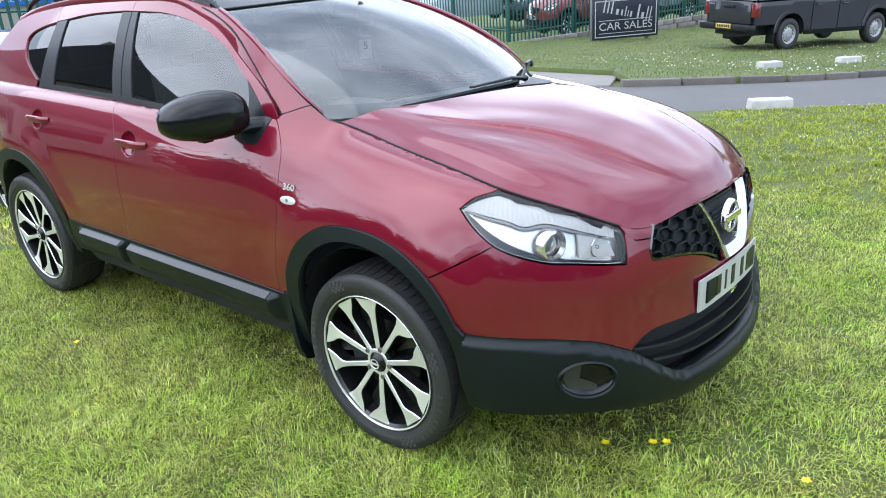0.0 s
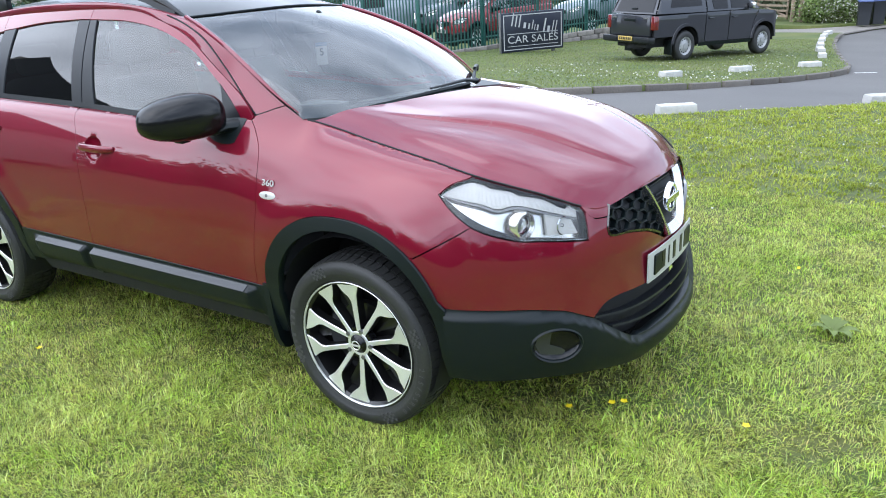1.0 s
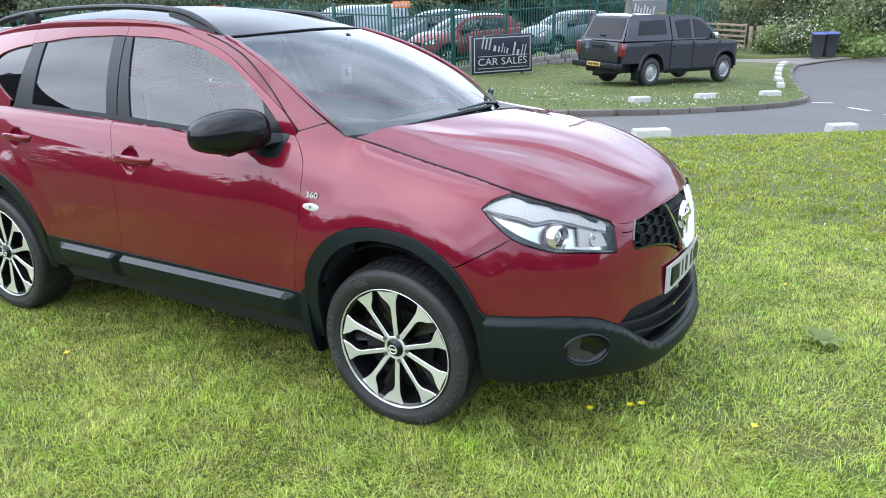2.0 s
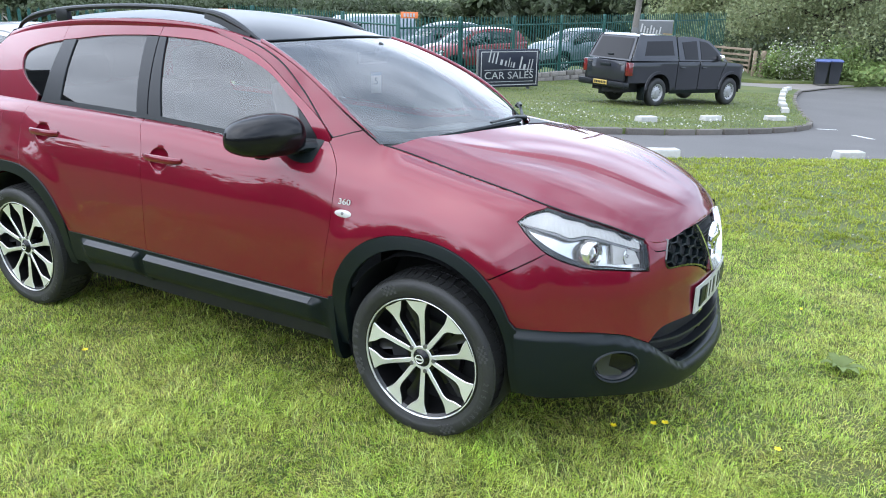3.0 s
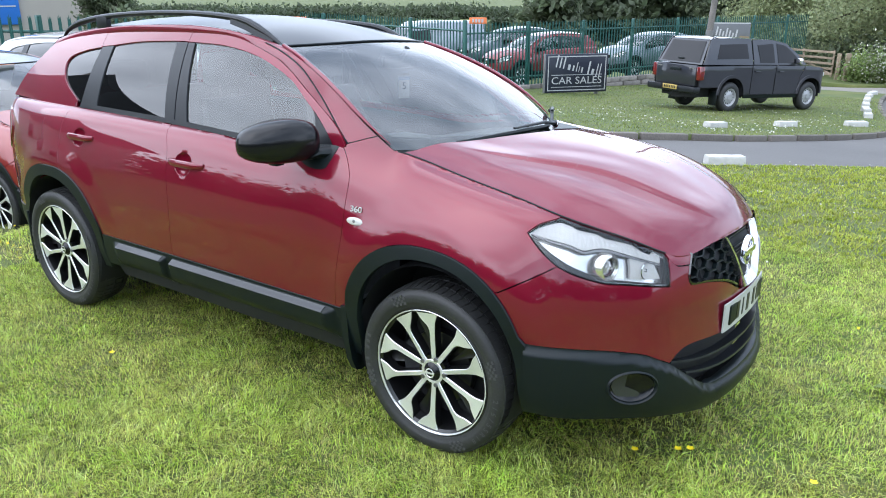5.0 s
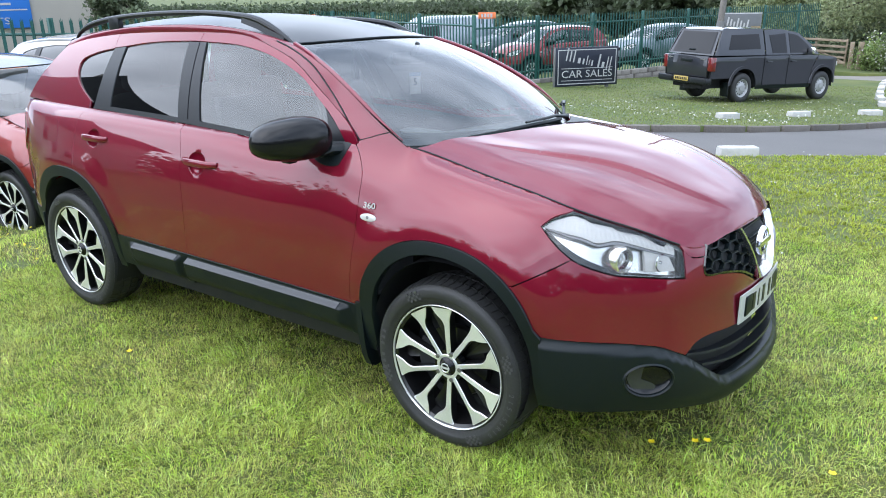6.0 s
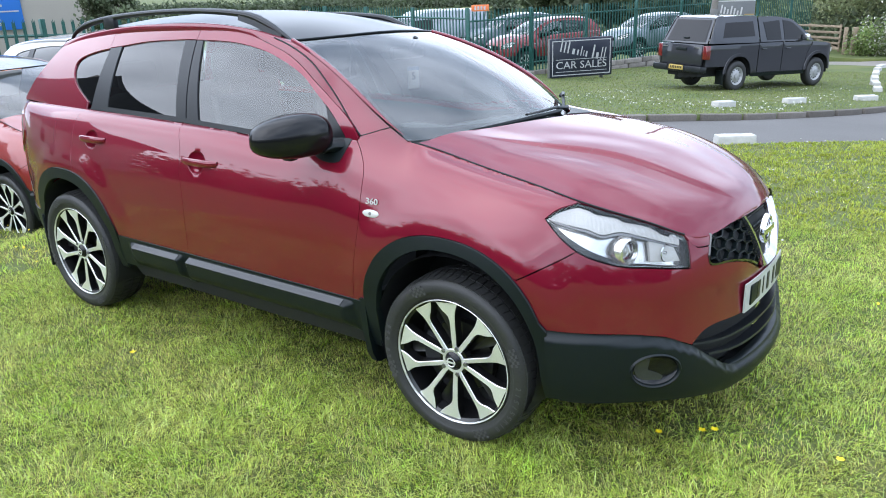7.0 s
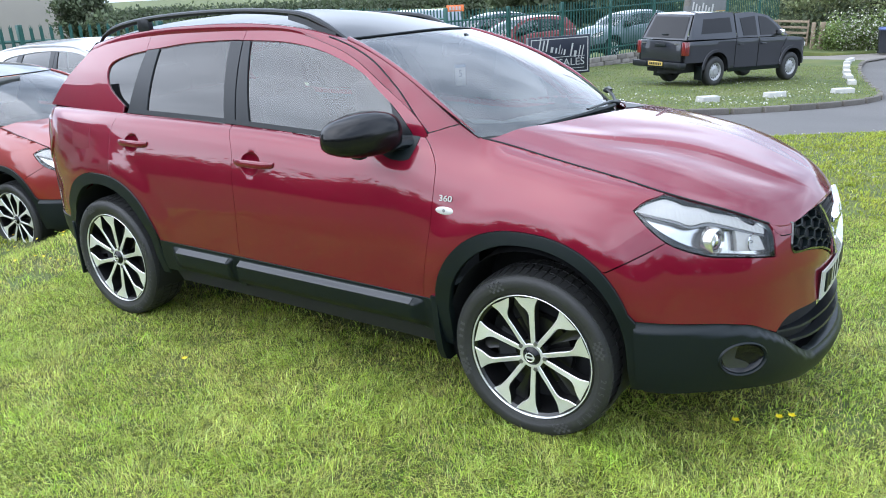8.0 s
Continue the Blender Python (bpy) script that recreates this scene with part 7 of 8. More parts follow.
part("sign_triangle", ([(-0.45, -0.14, 3.2), (0.65, -0.14, 3.2), (0.1, -0.14, 4.2), (-0.15, -0.14, 3.38), (0.35, -0.14, 3.38), (0.1, -0.14, 3.85)], [(0, 1, 4, 3), (1, 2, 5, 4), (2, 0, 3, 5)]), WHITE, hall)

# the plain house behind the camera that the car's windows mirror
house_b = thing("house", "plain dark house across the lawn", "house", pose(-21.8, -3.4, 0, 0, 0, 12) @ Matrix.Diagonal((1.0, 1.0, 1.20, 1)))
part("wall", box(-6, -7, 0, 6, 0, 3.0, 0.02), ROUGHCAST, house_b)
part("roof", loft([[(-6.3, 0.4, 2.9), (-6.3, -3.5, 5.6), (-6.3, -7.4, 2.9)], [(6.3, 0.4, 2.9), (6.3, -3.5, 5.6), (6.3, -7.4, 2.9)]]), SLATE, house_b)
for y in (-5.6, -2.6):
    part("window", box(5.97, y, 0.9, 6.03, y + 1.2, 2.1, 0.01), GLOSS_BLACK, house_b)
part("chimney", box(2.0, -3.9, 5.0, 2.8, -3.1, 6.4, 0.02), ROUGHCAST, house_b)

# ---- pole, banner, gate, bins ----
px, py = -7.6, 26.3
pole = thing("telegraph_pole", "weathered wooden telegraph pole behind the fence", "pole", pose(px, py, -1.9, 0, 3.2, 0))
part("shaft", tube([(0, 0, 0), (0.05, 0, 4), (0.08, 0, 8.5)], [0.125, 0.11, 0.09], 14), POLE_WOOD, pole)
part("band", tube([(0.03, 0, 2.1), (0.03, 0, 2.35)], 0.13, 14), SIGN_GREY, pole)
ban = thing("banner", "grey banner board on the fence behind the pickup", "banner", pose(-7.80, 30.3, 0.10, 0, 0, 20) @ Matrix.Diagonal((0.85, 1, 0.9, 1)))
part("panel", box(-0.85, -0.02, -0.55, 0.85, 0.02, 0.55, 0.01), material("banner_grey", (0.12, 0.125, 0.13), 0.5), ban)
part("border", box(-0.85, -0.026, 0.50, 0.85, -0.02, 0.55), WHITE, ban)
part("patch", box(0.40, -0.026, -0.50, 0.82, -0.02, -0.05), material("banner_ochre", (0.35, 0.24, 0.08), 0.5), ban)
for k in range(7):
    part("name_bar", moved(box(-0.70 + 0.15 * k, -0.028, -0.10, -0.63 + 0.15 * k, -0.02, 0.28 - 0.08 * (k % 3)), pose(0, 0, 0, 0, 8, 0)), WHITE, ban)
for x in (-0.6, 0.6):
    part("post", box(x - 0.04, 0.02, -2.2, x + 0.04, 0.10, 0.5, 0.006), SIGN_GREY, ban)

gate = thing("field_gate", "weathered five-bar wooden field gate", "gate", pose(-4.75, 35.9, float(ground_z(-4.75, 35.9)) + 0.12, 0, 0, 150))
for z in (0.15, 0.38, 0.60, 0.84, 1.10):
    part("bar", box(0.0, -0.025, z, 3.4, 0.025, z + 0.10, 0.01), WOOD, gate)
for x in (0.0, 1.65, 3.3):
    part("upright", box(x, -0.045, 0.08, x + 0.09, -0.0, 1.24, 0.01), WOOD, gate)
part("brace", tube([(0.1, -0.05, 0.2), (3.2, -0.05, 1.15)], 0.045, 4), WOOD, gate)
for x, y, h, w in ((-4.1, 35.35, 1.18, 0.11), (-4.5, 35.6, 1.15, 0.08), (-7.8, 37.7, 1.2, 0.10)):
    p = thing("gate_post", "square weathered timber gate post", "post", pose(x, y, float(ground_z(x, y)) + 0.10, 0, 0, 20), "gate posts")
    part("shaft", box(-w, -w, -0.2, w, w, h, 0.02), WOOD, p)

for x, y, turn in ((-1.52, 34.05, 12), (-1.05, 34.45, 20)):
    z = float(ground_z(x, y)) + 0.06
    b = thing("wheelie_bin", "dark wheeled refuse bin with a blue lid", "bin", pose(x, y, z, 0, 0, turn) @ Matrix.Diagonal((0.82, 0.82, 1.0, 1)), "bins by the path")
    part("body", loft([[(sx * w, sy * w * 1.05, h) for sx, sy in ((-1, -1), (1, -1), (1, 1), (-1, 1))] for h, w in ((0.05, 0.24), (0.4, 0.27), (0.93, 0.30), (0.96, 0.32))]), BIN_DARK, b)
    part("lid", loft([[(sx * w, sy * w * 1.08 + o, h) for sx, sy in ((-1, -1), (1, -1), (1, 1), (-1, 1))] for h, w, o in ((0.965, 0.33, 0), (1.0, 0.33, 0), (1.06, 0.26, 0.02))]), BIN_LID, b, "blue lid")
    for sx in (-0.22, 0.22):
        part("bin_wheel", moved(lathe([(0, 0.03), (0.09, 0.03), (0.09, -0.03), (0, -0.03)], 16), pose(sx, 0.27, 0.09, 0, 0, 90)), RUBBER, b)
    part("handle", tube([(-0.2, 0.36, 0.93), (0.2, 0.36, 0.93)], 0.018, 6), BIN_DARK, b)


# ---- trees, hedges, herbs ----
def leaf_cloud(rg, centres, count, size, spread, flat=0.7):
    """Many small leaf blades round clump centres."""
    c = np.array(centres)
    pick = rg.integers(0, len(c), count)
    p = c[pick, :3] + rg.normal(0, 1, (count, 3)) * c[pick, 3:4] * np.array((1, 1, flat)) * spread
    n = rg.normal(0, 1, (count, 3))
    n /= np.linalg.norm(n, axis=1, keepdims=True)
    a = np.cross(n, rg.normal(0, 1, (count, 3)))
    a /= np.maximum(np.linalg.norm(a, axis=1, keepdims=True), 1e-6)
    b = np.cross(n, a)
    s = size * rg.uniform(0.5, 1.3, (count, 1))
    q = np.stack([p - a * s, p + b * s * 0.55, p + a * s, p - b * s * 0.55], 1).reshape(-1, 3)
    return q


def quads(name, q, mat, up=True):
    me = bpy.data.meshes.new(name)
    n = len(q) // 4
    q = np.asarray(q, float).reshape(n, 4, 3)
    turned = np.cross(q[:, 1] - q[:, 0], q[:, 2] - q[:, 1])[:, 2] < 0
    q[turned] = q[turned][:, ::-1]
    q = q.reshape(-1, 3)
    me.vertices.add(len(q))
    me.vertices.foreach_set("co", np.asarray(q, np.float32).ravel())
    me.loops.add(4 * n)
    me.loops.foreach_set("vertex_index", np.arange(4 * n, dtype=np.int32))
    me.polygons.add(n)
    me.polygons.foreach_set("loop_start", np.arange(0, 4 * n, 4, dtype=np.int32))
    me.update()
    if up:
        nn = np.repeat(np.random.default_rng(1).normal(0, 0.35, (n, 3)) + (0, 0, 1), 4, axis=0)
        nn /= np.linalg.norm(nn, axis=1, keepdims=True)
        me.polygons.foreach_set("use_smooth", [True] * n)
        me.normals_split_custom_set_from_vertices(nn.tolist())
    me.materials.append(mat)
    return me


def tree(label, x, y, height, spread, leaves, size, mat, seed, trunk=0.25, droop=0.0, low=0.3, z=None):
    rg = np.random.default_rng(seed)
    z = float(ground_z(x, y)) if z is None else z
    t = thing("tree", label, "tree", pose(x, y, z))
    fork = height * low
    lean = rg.normal(0, 0.04, 2) * height
    path = [(0, 0, -0.3), (lean[0] * 0.3, lean[1] * 0.3, fork), (lean[0], lean[1], height * 0.85)]
    tr = part("trunk", tube(along(path, 8), [trunk * (1 - 0.8 * k / 7) for k in range(8)], 9), BARK, t)
    clumps = []
    for k in range(11):
        a = 2.4 * k + rg.uniform(-0.4, 0.4)
        h0 = fork + (height * 0.8 - fork) * (k / 11)
        reach = spread * rg.uniform(0.55, 1.0) * (1 - 0.45 * k / 11)
        tip = (reach * math.cos(a), reach * math.sin(a), h0 + height * rg.uniform(0.06, 0.2) - droop * reach * 0.4)
        mid = (tip[0] * 0.5, tip[1] * 0.5, h0 + height * 0.10)
        part("limb", tube(along(((lean[0] * h0 / height, lean[1] * h0 / height, h0), mid, tip), 7), [trunk * 0.42 * (1 - 0.85 * i / 6) for i in range(7)], 6), BARK, tr)
        for f in (0.45, 0.7, 0.9, 1.05):
            clumps.append((tip[0] * f + rg.normal(0, 0.3), tip[1] * f + rg.normal(0, 0.3), mid[2] + (tip[2] - mid[2]) * f + rg.normal(0, 0.3), spread * rg.uniform(0.12, 0.22)))
    for _ in range(10):
        clumps.append((lean[0] + rg.normal(0, spread * 0.3), lean[1] + rg.normal(0, spread * 0.3), height * rg.uniform(0.7, 1.0), spread * rg.uniform(0.12, 0.2)))
    part("crown", quads("crown", leaf_cloud(rg, clumps, leaves, size, 1.0), mat), mat, t)
    return t


def thicket(name, label, category, line, width, height, count, size, mat, seed, z_lift=0.0):
    """A hedge or bank of shrubs along a line, as one mass."""
    rg = np.random.default_rng(seed)
    pts = along(line, max(6, int(sum(math.dist(a, b) for a, b in zip(line, line[1:])) / (width * 0.5))))
    clumps = []
    for px, py in pts:
        for _ in range(4):
            cx, cy = px + rg.normal(0, width * 0.3), py + rg.normal(0, width * 0.3)
            clumps.append((cx, cy, float(ground_z(cx, cy)) + z_lift + height * rg.uniform(0.15, 0.85), width * rg.uniform(0.18, 0.32)))
    ob = new(name, quads(name, leaf_cloud(rg, clumps, count, size, 1.0, height / width), mat))
    return tagged(ob, label, category, kind="stuff")


tree("spreading green willow beside the lane", -2.2, 42.0, 6.6, 6.0, 46000, 0.085, LEAF, 1, 0.36, 0.35, 0.14)
tree("spreading green willow beside the lane", -8.5, 47.0, 6.0, 5.5, 30000, 0.10, LEAF, 2, 0.30, 0.3, 0.12)
tree("dense leafy tree behind the bank", 4.5, 48.0, 6.2, 5.5, 14000, 0.17, LEAF, 3, 0.30, 0.2, 0.12)
tree("dense leafy tree behind the bank", 11.0, 52.0, 6.5, 6.0, 7000, 0.25, LEAF_DARK, 4, 0.30, 0.1, 0.12)
tree("tall leafy tree beyond the sales yard", -15.0, 58.0, 5.4, 4.5, 7000, 0.24, LEAF_DARK, 5, 0.25, 0.1, 0.12)
rg0 = np.random.default_rng(8)
for k in range(22):
    a = radians(96 + 3.6 * k)
    r = rg0.uniform(62, 82)
    x, y = 1.6 + r * math.cos(a), -3 + r * math.sin(a)
    h = rg0.uniform(3.6, 5.6) if a < radians(119) else rg0.uniform(1.1, 1.7)
    tree("dark distant hedgerow tree", x, y, h, h * 0.75, 2600, 0.34, LEAF_FAR if k % 3 else LEAF_DARK, 20 + k, 0.2, 0.0, 0.1, z=-2.2)
tree("dark round tree beside the workshop", -21.0, 11.0, 3.0, 1.0, 9000, 0.075, LEAF_DARK, 60, 0.2, 0, 0.15, z=-1.0)
thicket("hedge", "dark distant hedgerow across the fields", "hedge", ((-120, 30), (-70, 55), (-35, 66), (-10, 70), (20, 66)), 5.0, 1.1, 26000, 0.4, LEAF_FAR, 9)
thicket("hedge", "wild green hedge behind the gate", "hedge", ((-7, 40.5), (-4, 39.5), (-1, 39.0), (3, 43), (10, 48)), 2.0, 1.7, 13000, 0.14, LEAF_DARK, 10)
thicket("shrubs", "pale green shrubs beside the gate", "shrubs", ((-3.7, 35.6), (-2.8, 35.3), (-1.9, 35.6), (-0.6, 36.8)), 1.2, 1.3, 9000, 0.07, LEAF_PALE, 11, 0.1)
thicket("cow_parsley", "white cow parsley flowers among the shrubs", "flowers", ((-3.6, 35.0), (-2.9, 34.8), (-2.3, 35.0), (-1.9, 35.2)), 0.9, 1.5, 1500, 0.045, PETAL, 12, 0.15)
thicket("long_grass", "long grass on the bank beside the lane", "grass", ((-0.4, 36.6), (2, 39.2), (6, 43), (12, 48)), 2.0, 0.8, 14000, 0.12, LEAF_PALE, 13, 0.0)
thicket("hedge", "clipped dark hedge across the lawn", "hedge", ((-24, -16), (-14, -17), (4, -19), (16, -16), (26, -4)), 2.2, 3.4, 30000, 0.26, LEAF_DARK, 14)

for x, y, h, k in ((-18, -22, 4.6, 70), (-5, -24, 4.8, 71), (7, -23, 4.8, 72), (16, -18, 4.6, 73)):
    tree("dark leafy tree across the lawn", x, y, h, h * 0.6, 3500, 0.28, LEAF_DARK, k, 0.25, 0.0, 0.12)
thicket("woodland", "grey-green distant woods along the horizon", "woods", ((-190, 30), (-150, 75), (-105, 108), (-60, 128), (-20, 138), (30, 140)), 9.0, 1.8, 60000, 0.4, LEAF_FAR, 15)


# ---- grass, daisies, buttercups ----
def blades(name, label, x, y, height, width, mat, seed, lift=0.0, category="grass"):
    """Bent blades, each a short strip of its own."""
    rg = np.random.default_rng(seed)
    n = len(x)
    # blades lie over together in small swathes, each a little its own way
    comb = 2.2 * np.sin(2.1 * x + 1.3 * np.sin(1.7 * y)) + 2.0 * np.sin(3.3 * y + 1.1 * np.sin(2.9 * x + 2.0)) + 1.6 * np.sin(9.0 * x + 5.0 * y + 1.5 * np.sin(11.0 * y)) + 1.3 * np.sin(23.0 * y - 17.0 * x)
    a = comb + rg.normal(0, 1.2, n)
    lean = rg.uniform(0.5, 2.1, n) * height
    dx, dy = np.cos(a), np.sin(a)
    sx, sy = -dy * width / 2, dx * width / 2
    z = ground_z(x, y) + lift
    co = np.zeros((n, 5, 3), np.float32)
    for k, (up, out, w) in enumerate(((0, 0, 1), (0, 0, -1), (0.62, 0.30, -0.75), (0.62, 0.30, 0.75), (1.0, 1.0, 0))):
        co[:, k, 0] = x + dx * lean * out + sx * w
        co[:, k, 1] = y + dy * lean * out + sy * w
        co[:, k, 2] = z - 0.01 * (up == 0) + height * up * (1 - 0.22 * out)
    me = bpy.data.meshes.new(name)
    me.vertices.add(5 * n)
    me.vertices.foreach_set("co", co.ravel())
    base = np.arange(n, dtype=np.int32)[:, None] * 5
    me.loops.add(7 * n)
    me.loops.foreach_set("vertex_index", (base + np.array([[0, 1, 2, 3, 3, 2, 4]], np.int32)).ravel())
    me.polygons.add(2 * n)
    starts = (np.arange(n, dtype=np.int32)[:, None] * 7 + np.array([[0, 4]], np.int32)).ravel()
    me.polygons.foreach_set("loop_start", starts)
    me.update()
    me.polygons.foreach_set("use_smooth", [True] * (2 * n))
    nn = np.zeros((n, 5, 3), np.float32)
    nn[:, :, 0], nn[:, :, 1], nn[:, :, 2] = (-dx * 0.45 + rg.normal(0, 0.75, n))[:, None], (-dy * 0.45 + rg.normal(0, 0.75, n))[:, None], 1.0
    nn /= np.linalg.norm(nn, axis=2, keepdims=True)
    me.normals_split_custom_set_from_vertices(nn.reshape(-1, 3).tolist())
    me.materials.append(mat)
    return tagged(new(name, me), label, category, kind="stuff")


def scatter(x0, x1, y0, y1, count, seed, tuft=0.0, keep=None):
    rg = np.random.default_rng(seed)
    x, y = rg.uniform(x0, x1, count), rg.uniform(y0, y1, count)
    if tuft:
        c = np.stack([rg.uniform(x0, x1, count // 25 + 1), rg.uniform(y0, y1, count // 25 + 1)], 1)
        k = rg.integers(0, len(c), count // 2)
        x[:count // 2], y[:count // 2] = (c[k] + rg.normal(0, tuft, (count // 2, 2))).T
    ok = (y < NEAR_EDGE(x) - 0.05)
    if keep is not None:
        ok &= keep(x, y)
    return x[ok], y[ok]


def lush(x, y):
    """Patchiness of the lawn, 0 to 1."""
    return np.array([0.5 + 0.5 * noise.fractal(Vector((a * 1.6, b * 1.6, 3.0)), 0.45, 2.2, 4) for a, b in zip(x, y)])


clear = lambda x, y: ~((np.hypot(x, y + 0.75) < 0.10) | (np.hypot(x + 2.63, y + 0.75) < 0.10))
for x0, x1, y0, y1, count, h, w, seed in ((-3.6, 2.7, -2.5, -0.4, 230000, 0.030, 0.0034, 101), (-6.0, -3.6, -2.7, 0.6, 16000, 0.05, 0.006, 102), (-3.4, 1.0, -0.5, 1.2, 12000, 0.05, 0.006, 103),
                                          (0.8, 3.2, -0.6, 3.2, 90000, 0.028, 0.0042, 104), (-1.5, 5.0, 3.0, 9.5, 60000, 0.035, 0.010, 105), (-2.5, -0.3, 1.0, 3.5, 5000, 0.05, 0.009, 106), (-0.5, 0.82, -0.5, 3.3, 36000, 0.028, 0.0045, 107), (3.1, 6.5, -0.6, 8.0, 32000, 0.034, 0.009, 108)):
    x, y = scatter(x0, x1, y0, y1, count, seed, 0.035, clear)
    l = lush(x, y) if count > 1 else 1
    rg = np.random.default_rng(seed + 1)
    tall = h * (0.55 + 0.75 * l) * rg.uniform(0.6, 1.35, len(x))
    dry = rg.uniform(0, 1, len(x)) < (0.50 - 0.45 * l) * (0.3 if seed in (105, 108) else 1.0)
    blades("grass", "short mown green grass on the lawn", x[~dry], y[~dry], tall[~dry], w * rg.uniform(0.6, 1.4, (~dry).sum()), GRASS_FAR if seed in (105, 108) else GRASS, seed + 2)
    blades("dry_grass", "dry straw among the mown grass", x[dry], y[dry], tall[dry] * 0.8, w * rg.uniform(0.5, 1.1, dry.sum()), STRAW, seed + 3)
# the thick sward thins out gradually into the wider lawn
rg = np.random.default_rng(401)
near_x, near_y = rg.uniform(-3.9, 3.2, 52000), -2.48 - rg.exponential(0.42, 52000)
side_x, side_y = 2.68 + rg.exponential(0.40, 14000), rg.uniform(-2.9, -0.5, 14000)
for x, y, seed in ((near_x, near_y, 402), (side_x, side_y, 403)):
    blades("grass", "mown green grass thinning out across the lawn", x, y, 0.030 * rg.uniform(0.5, 1.5, len(x)), 0.0042 * rg.uniform(0.6, 1.4, len(x)), GRASS, seed)
# longer pale blades standing out of the sward in loose tufts
for x0, x1, y0, y1, count, seed in ((-3.4, 2.5, -2.4, -0.55, 30000, 301), (0.8, 3.2, -0.6, 2.2, 12000, 302)):
    x, y = scatter(x0, x1, y0, y1, count, seed, 0.05, clear)
    rg = np.random.default_rng(seed)
    keep = lush(x, y) + rg.normal(0, 0.12, len(x)) > 0.46
    x, y = x[keep], y[keep]
    blades("grass", "longer pale blades among the mown grass", x, y, rg.uniform(0.026, 0.052, len(x)), rg.uniform(0.0022, 0.0042, len(x)), GRASS_TIP, seed + 1)
for x0, x1, y0, y1, count, seed in ((-14, 12, -14, -2.5, 36000, 201), (2.6, 12, -2.7, 9.0, 26000, 202), (-14, -5.8, -2.7, 2.4, 18000, 203)):
    x, y = scatter(x0, x1, y0, y1, count, seed, 0.12)
    rg = np.random.default_rng(seed)
    blades("grass", "short mown green grass on the wider lawn", x, y, rg.uniform(0.025, 0.06, len(x)), 0.016 * rg.uniform(0.6, 1.4, len(x)), GRASS_FAR, seed + 1)
rg = np.random.default_rng(77)
x, y = rg.uniform(-13, 0, 42000), rg.uniform(8.5, 27, 42000)
ok = np.array(inside(verge_poly, np.c_[x, y]))
blades("grass", "short green grass on the verge", x[ok], y[ok], rg.uniform(0.02, 0.045, ok.sum()), np.full(ok.sum(), 0.014), VERGE_GRASS, 78, 0.05)


def dots(name, label, x, y, z, size, mat, seed):
    """Small five-petalled flower heads."""
    rg = np.random.default_rng(seed)
    q = []
    for a, b, c in zip(x, y, z):
        t = rg.uniform(0, 6.28)
        tip = rg.normal(0, 0.3, 2)
        for k in range(2):
            u = np.array((math.cos(t + k * 0.8), math.sin(t + k * 0.8), 0.0)) * size
            v = np.array((-u[1], u[0], 0.0))
            o = np.array((a, b, c + 0.002 * k))
            for s in (1,):
                q += [o - u + (0, 0, tip[0] * size), o + v + (0, 0, tip[1] * size), o + u - (0, 0, tip[0] * size), o - v - (0, 0, tip[1] * size)]
    return tagged(new(name, quads(name, np.array(q), mat)), label, "flowers", kind="stuff")


k = 480
x, y = rg.normal(0, 1, k), rg.normal(0, 1, k)
cx, cy = rg.uniform(-6.5, -1.0, 40), rg.uniform(11, 20, 40)
pick = rg.integers(0, 40, k)
x, y = cx[pick] + x * 0.5, cy[pick] + y * 0.45
ok = np.array(inside(verge_poly, np.c_[x, y]))
dots("daisies", "white daisies scattered over the verge", x[ok], y[ok], ground_z(x[ok], y[ok]) + 0.10, 0.018, PETAL, 5)
x, y = rg.uniform(-0.5, 4.0, 160), rg.uniform(2.5, 9.0, 160)
ok = y < NEAR_EDGE(x)
dots("daisies", "white daisies on the far part of the lawn", x[ok], y[ok], ground_z(x[ok], y[ok]) + 0.05, 0.010, PETAL, 6)
x, y = rg.uniform(-6.5, -3.2, 90), rg.uniform(-1.6, 0.4, 90)
dots("buttercups", "small yellow buttercups behind the car", x, y, ground_z(x, y) + 0.06, 0.011, YELLOW, 7)
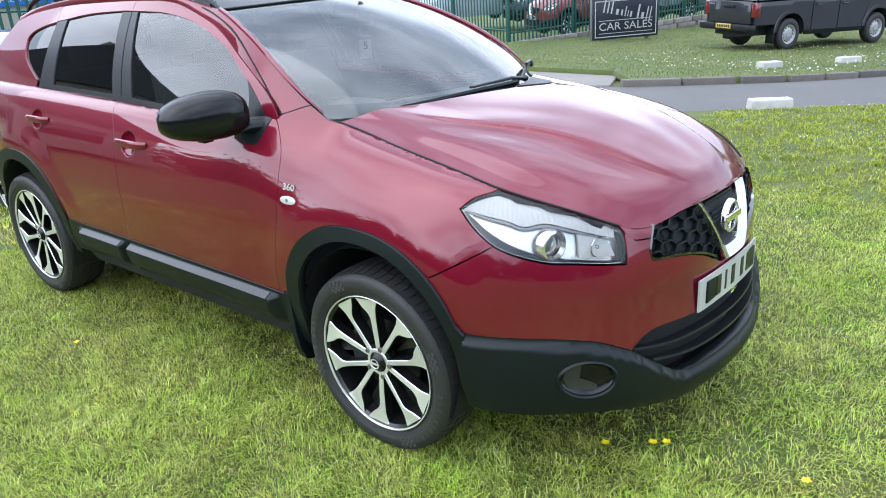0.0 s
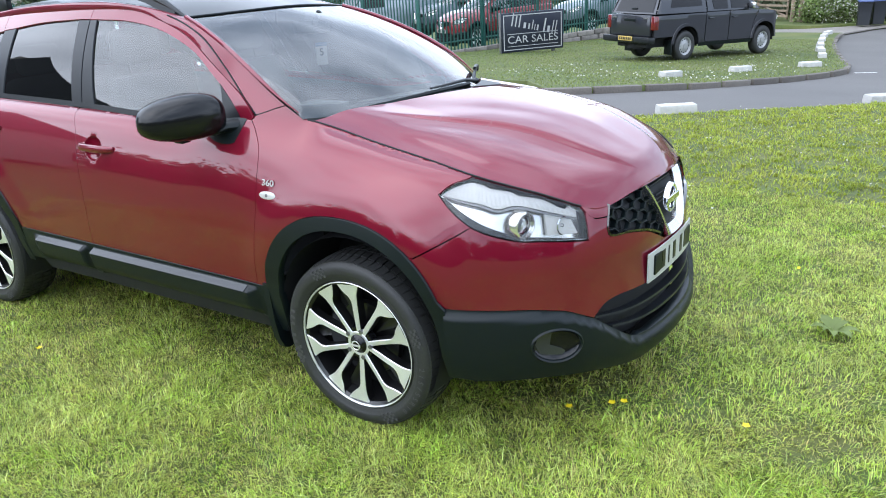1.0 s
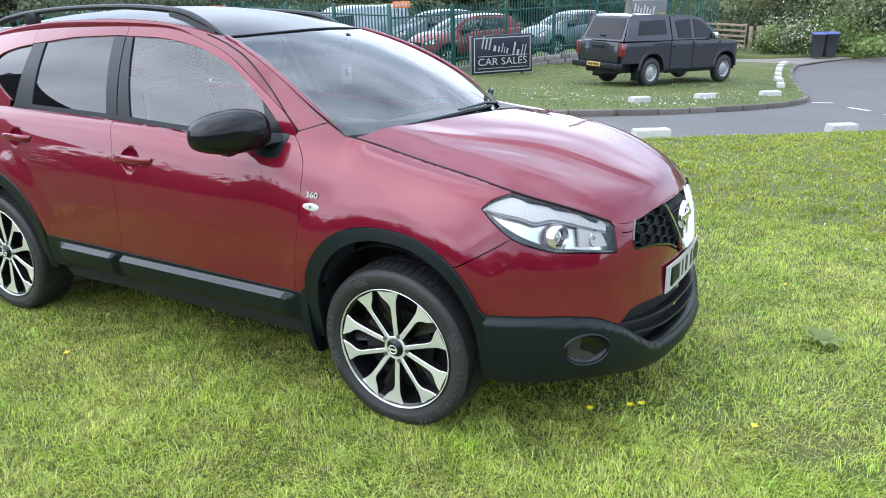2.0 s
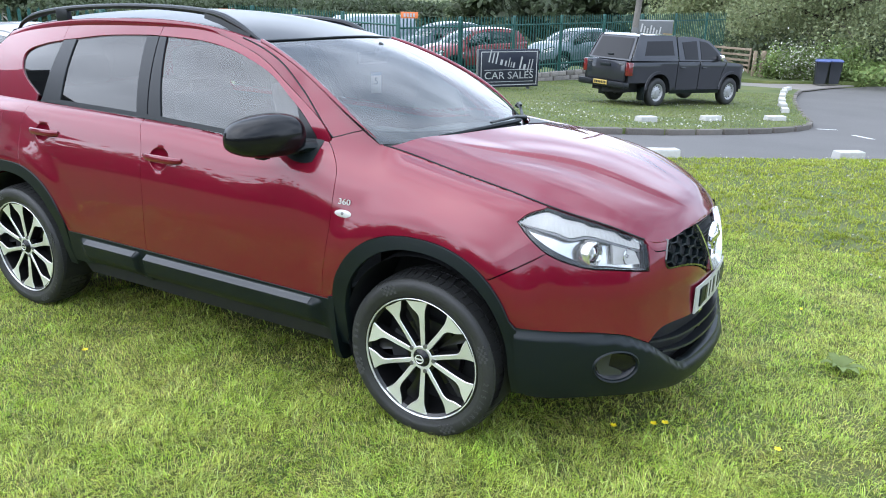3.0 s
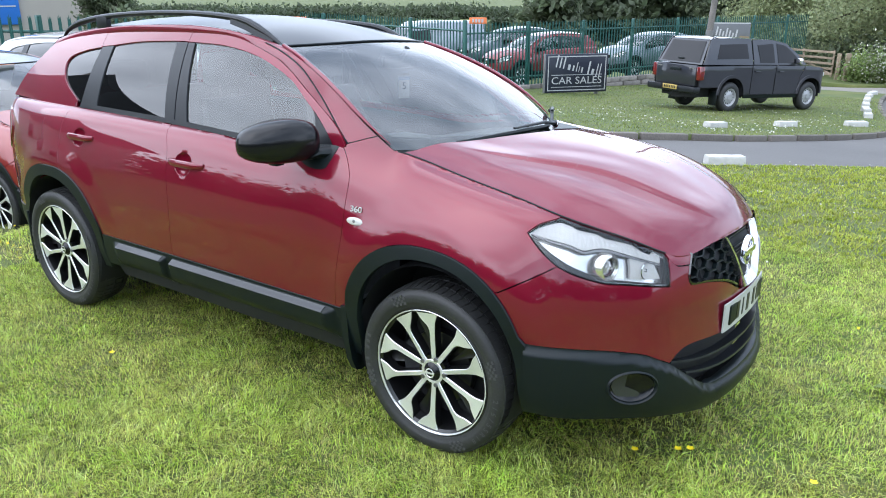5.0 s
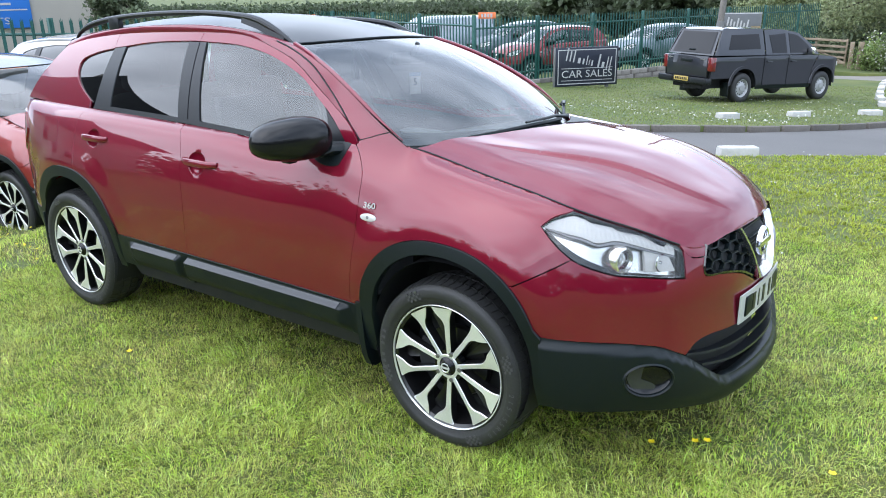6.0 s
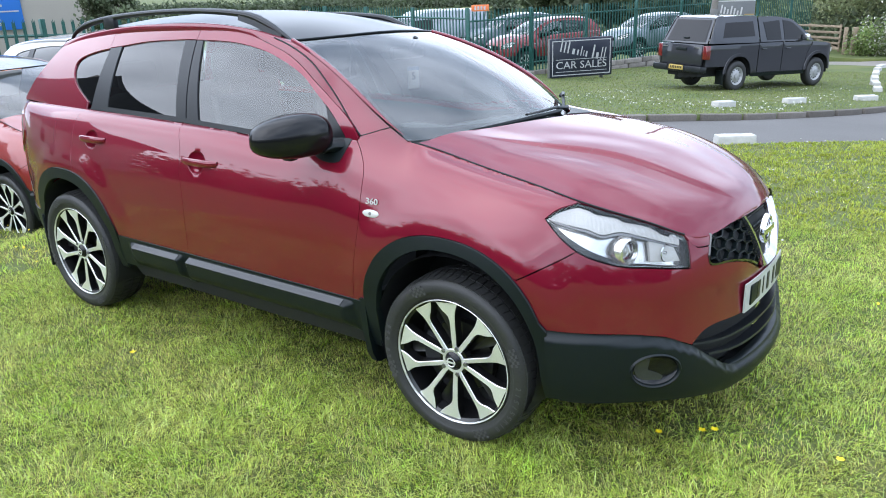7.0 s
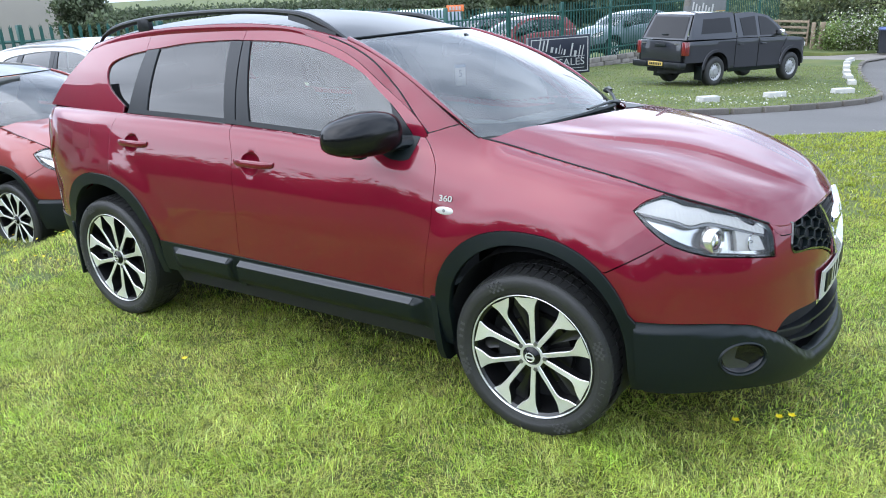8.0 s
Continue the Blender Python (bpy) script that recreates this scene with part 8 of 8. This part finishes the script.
x, y = np.array((1.2, 1.5, 1.9, 2.3, 2.6, 1.6)), np.array((1.5, 2.2, 1.8, 3.0, 2.1, 3.4))
dots("buttercups", "small yellow buttercups on the lawn", x, y, ground_z(x, y) + 0.06, 0.010, YELLOW, 8)
for x, y, z in ((0.697, -0.461, 0.052), (0.842, -0.392, 0.072), (0.884, -0.378, 0.082), (1.307, -0.269, 0.040), (-2.55, -1.72, 0.05), (-1.75, -1.15, 0.05)):
    fl = thing("buttercup", "single yellow buttercup flower in the grass", "flower", pose(x, y, 0), "buttercups before the car")
    part("stem", tube([(0, 0, 0), (0.004, 0.003, z * 0.6), (0, 0, z)], 0.0012, 5), GRASS, fl)
    for k in range(5):
        a = 1.257 * k
        u, v = Vector((math.cos(a), math.sin(a), 0.35)), Vector((-math.sin(a), math.cos(a), 0))
        o = Vector((0, 0, z))
        part("petal", ([o, o + u * 0.009 - v * 0.008, o + u * 0.017, o + u * 0.009 + v * 0.008], [(0, 1, 2, 3)]), YELLOW, fl)


def weed(x, y, size, seed):
    """A low rosette of broad leaves."""
    rg = random.Random(seed)
    w = thing("weed", "low broad-leaved weed growing in the lawn", "plant", pose(x, y, float(ground_z(x, y))), "weeds in the lawn")
    for k in range(9):
        a, ln = 0.7 * k + rg.uniform(-0.2, 0.2), size * rg.uniform(0.7, 1.15)
        u, v = Vector((math.cos(a), math.sin(a), 0)), Vector((-math.sin(a), math.cos(a), 0))
        rows = [(u * (ln * t) + Vector((0, 0, 0.012 + 0.045 * math.sin(2.2 * t))), 0.20 * ln * math.sin(math.pi * min(1, 0.12 + 0.86 * t)) + 0.002) for t in (0, 0.25, 0.5, 0.75, 1.0)]
        verts = [tuple(c + v * (h * side) + Vector((0, 0, 0.006 * abs(side)))) for c, h in rows for side in (-1, 0, 1)]
        faces = [(3 * i + j, 3 * i + j + 1, 3 * i + j + 4, 3 * i + j + 3) for i in range(4) for j in range(2)]
        part("leaf", (verts, faces), LEAF_PALE, w)


for x, y, size, seed in ((1.46, 0.79, 0.11, 1),):
    weed(x, y, size, seed)
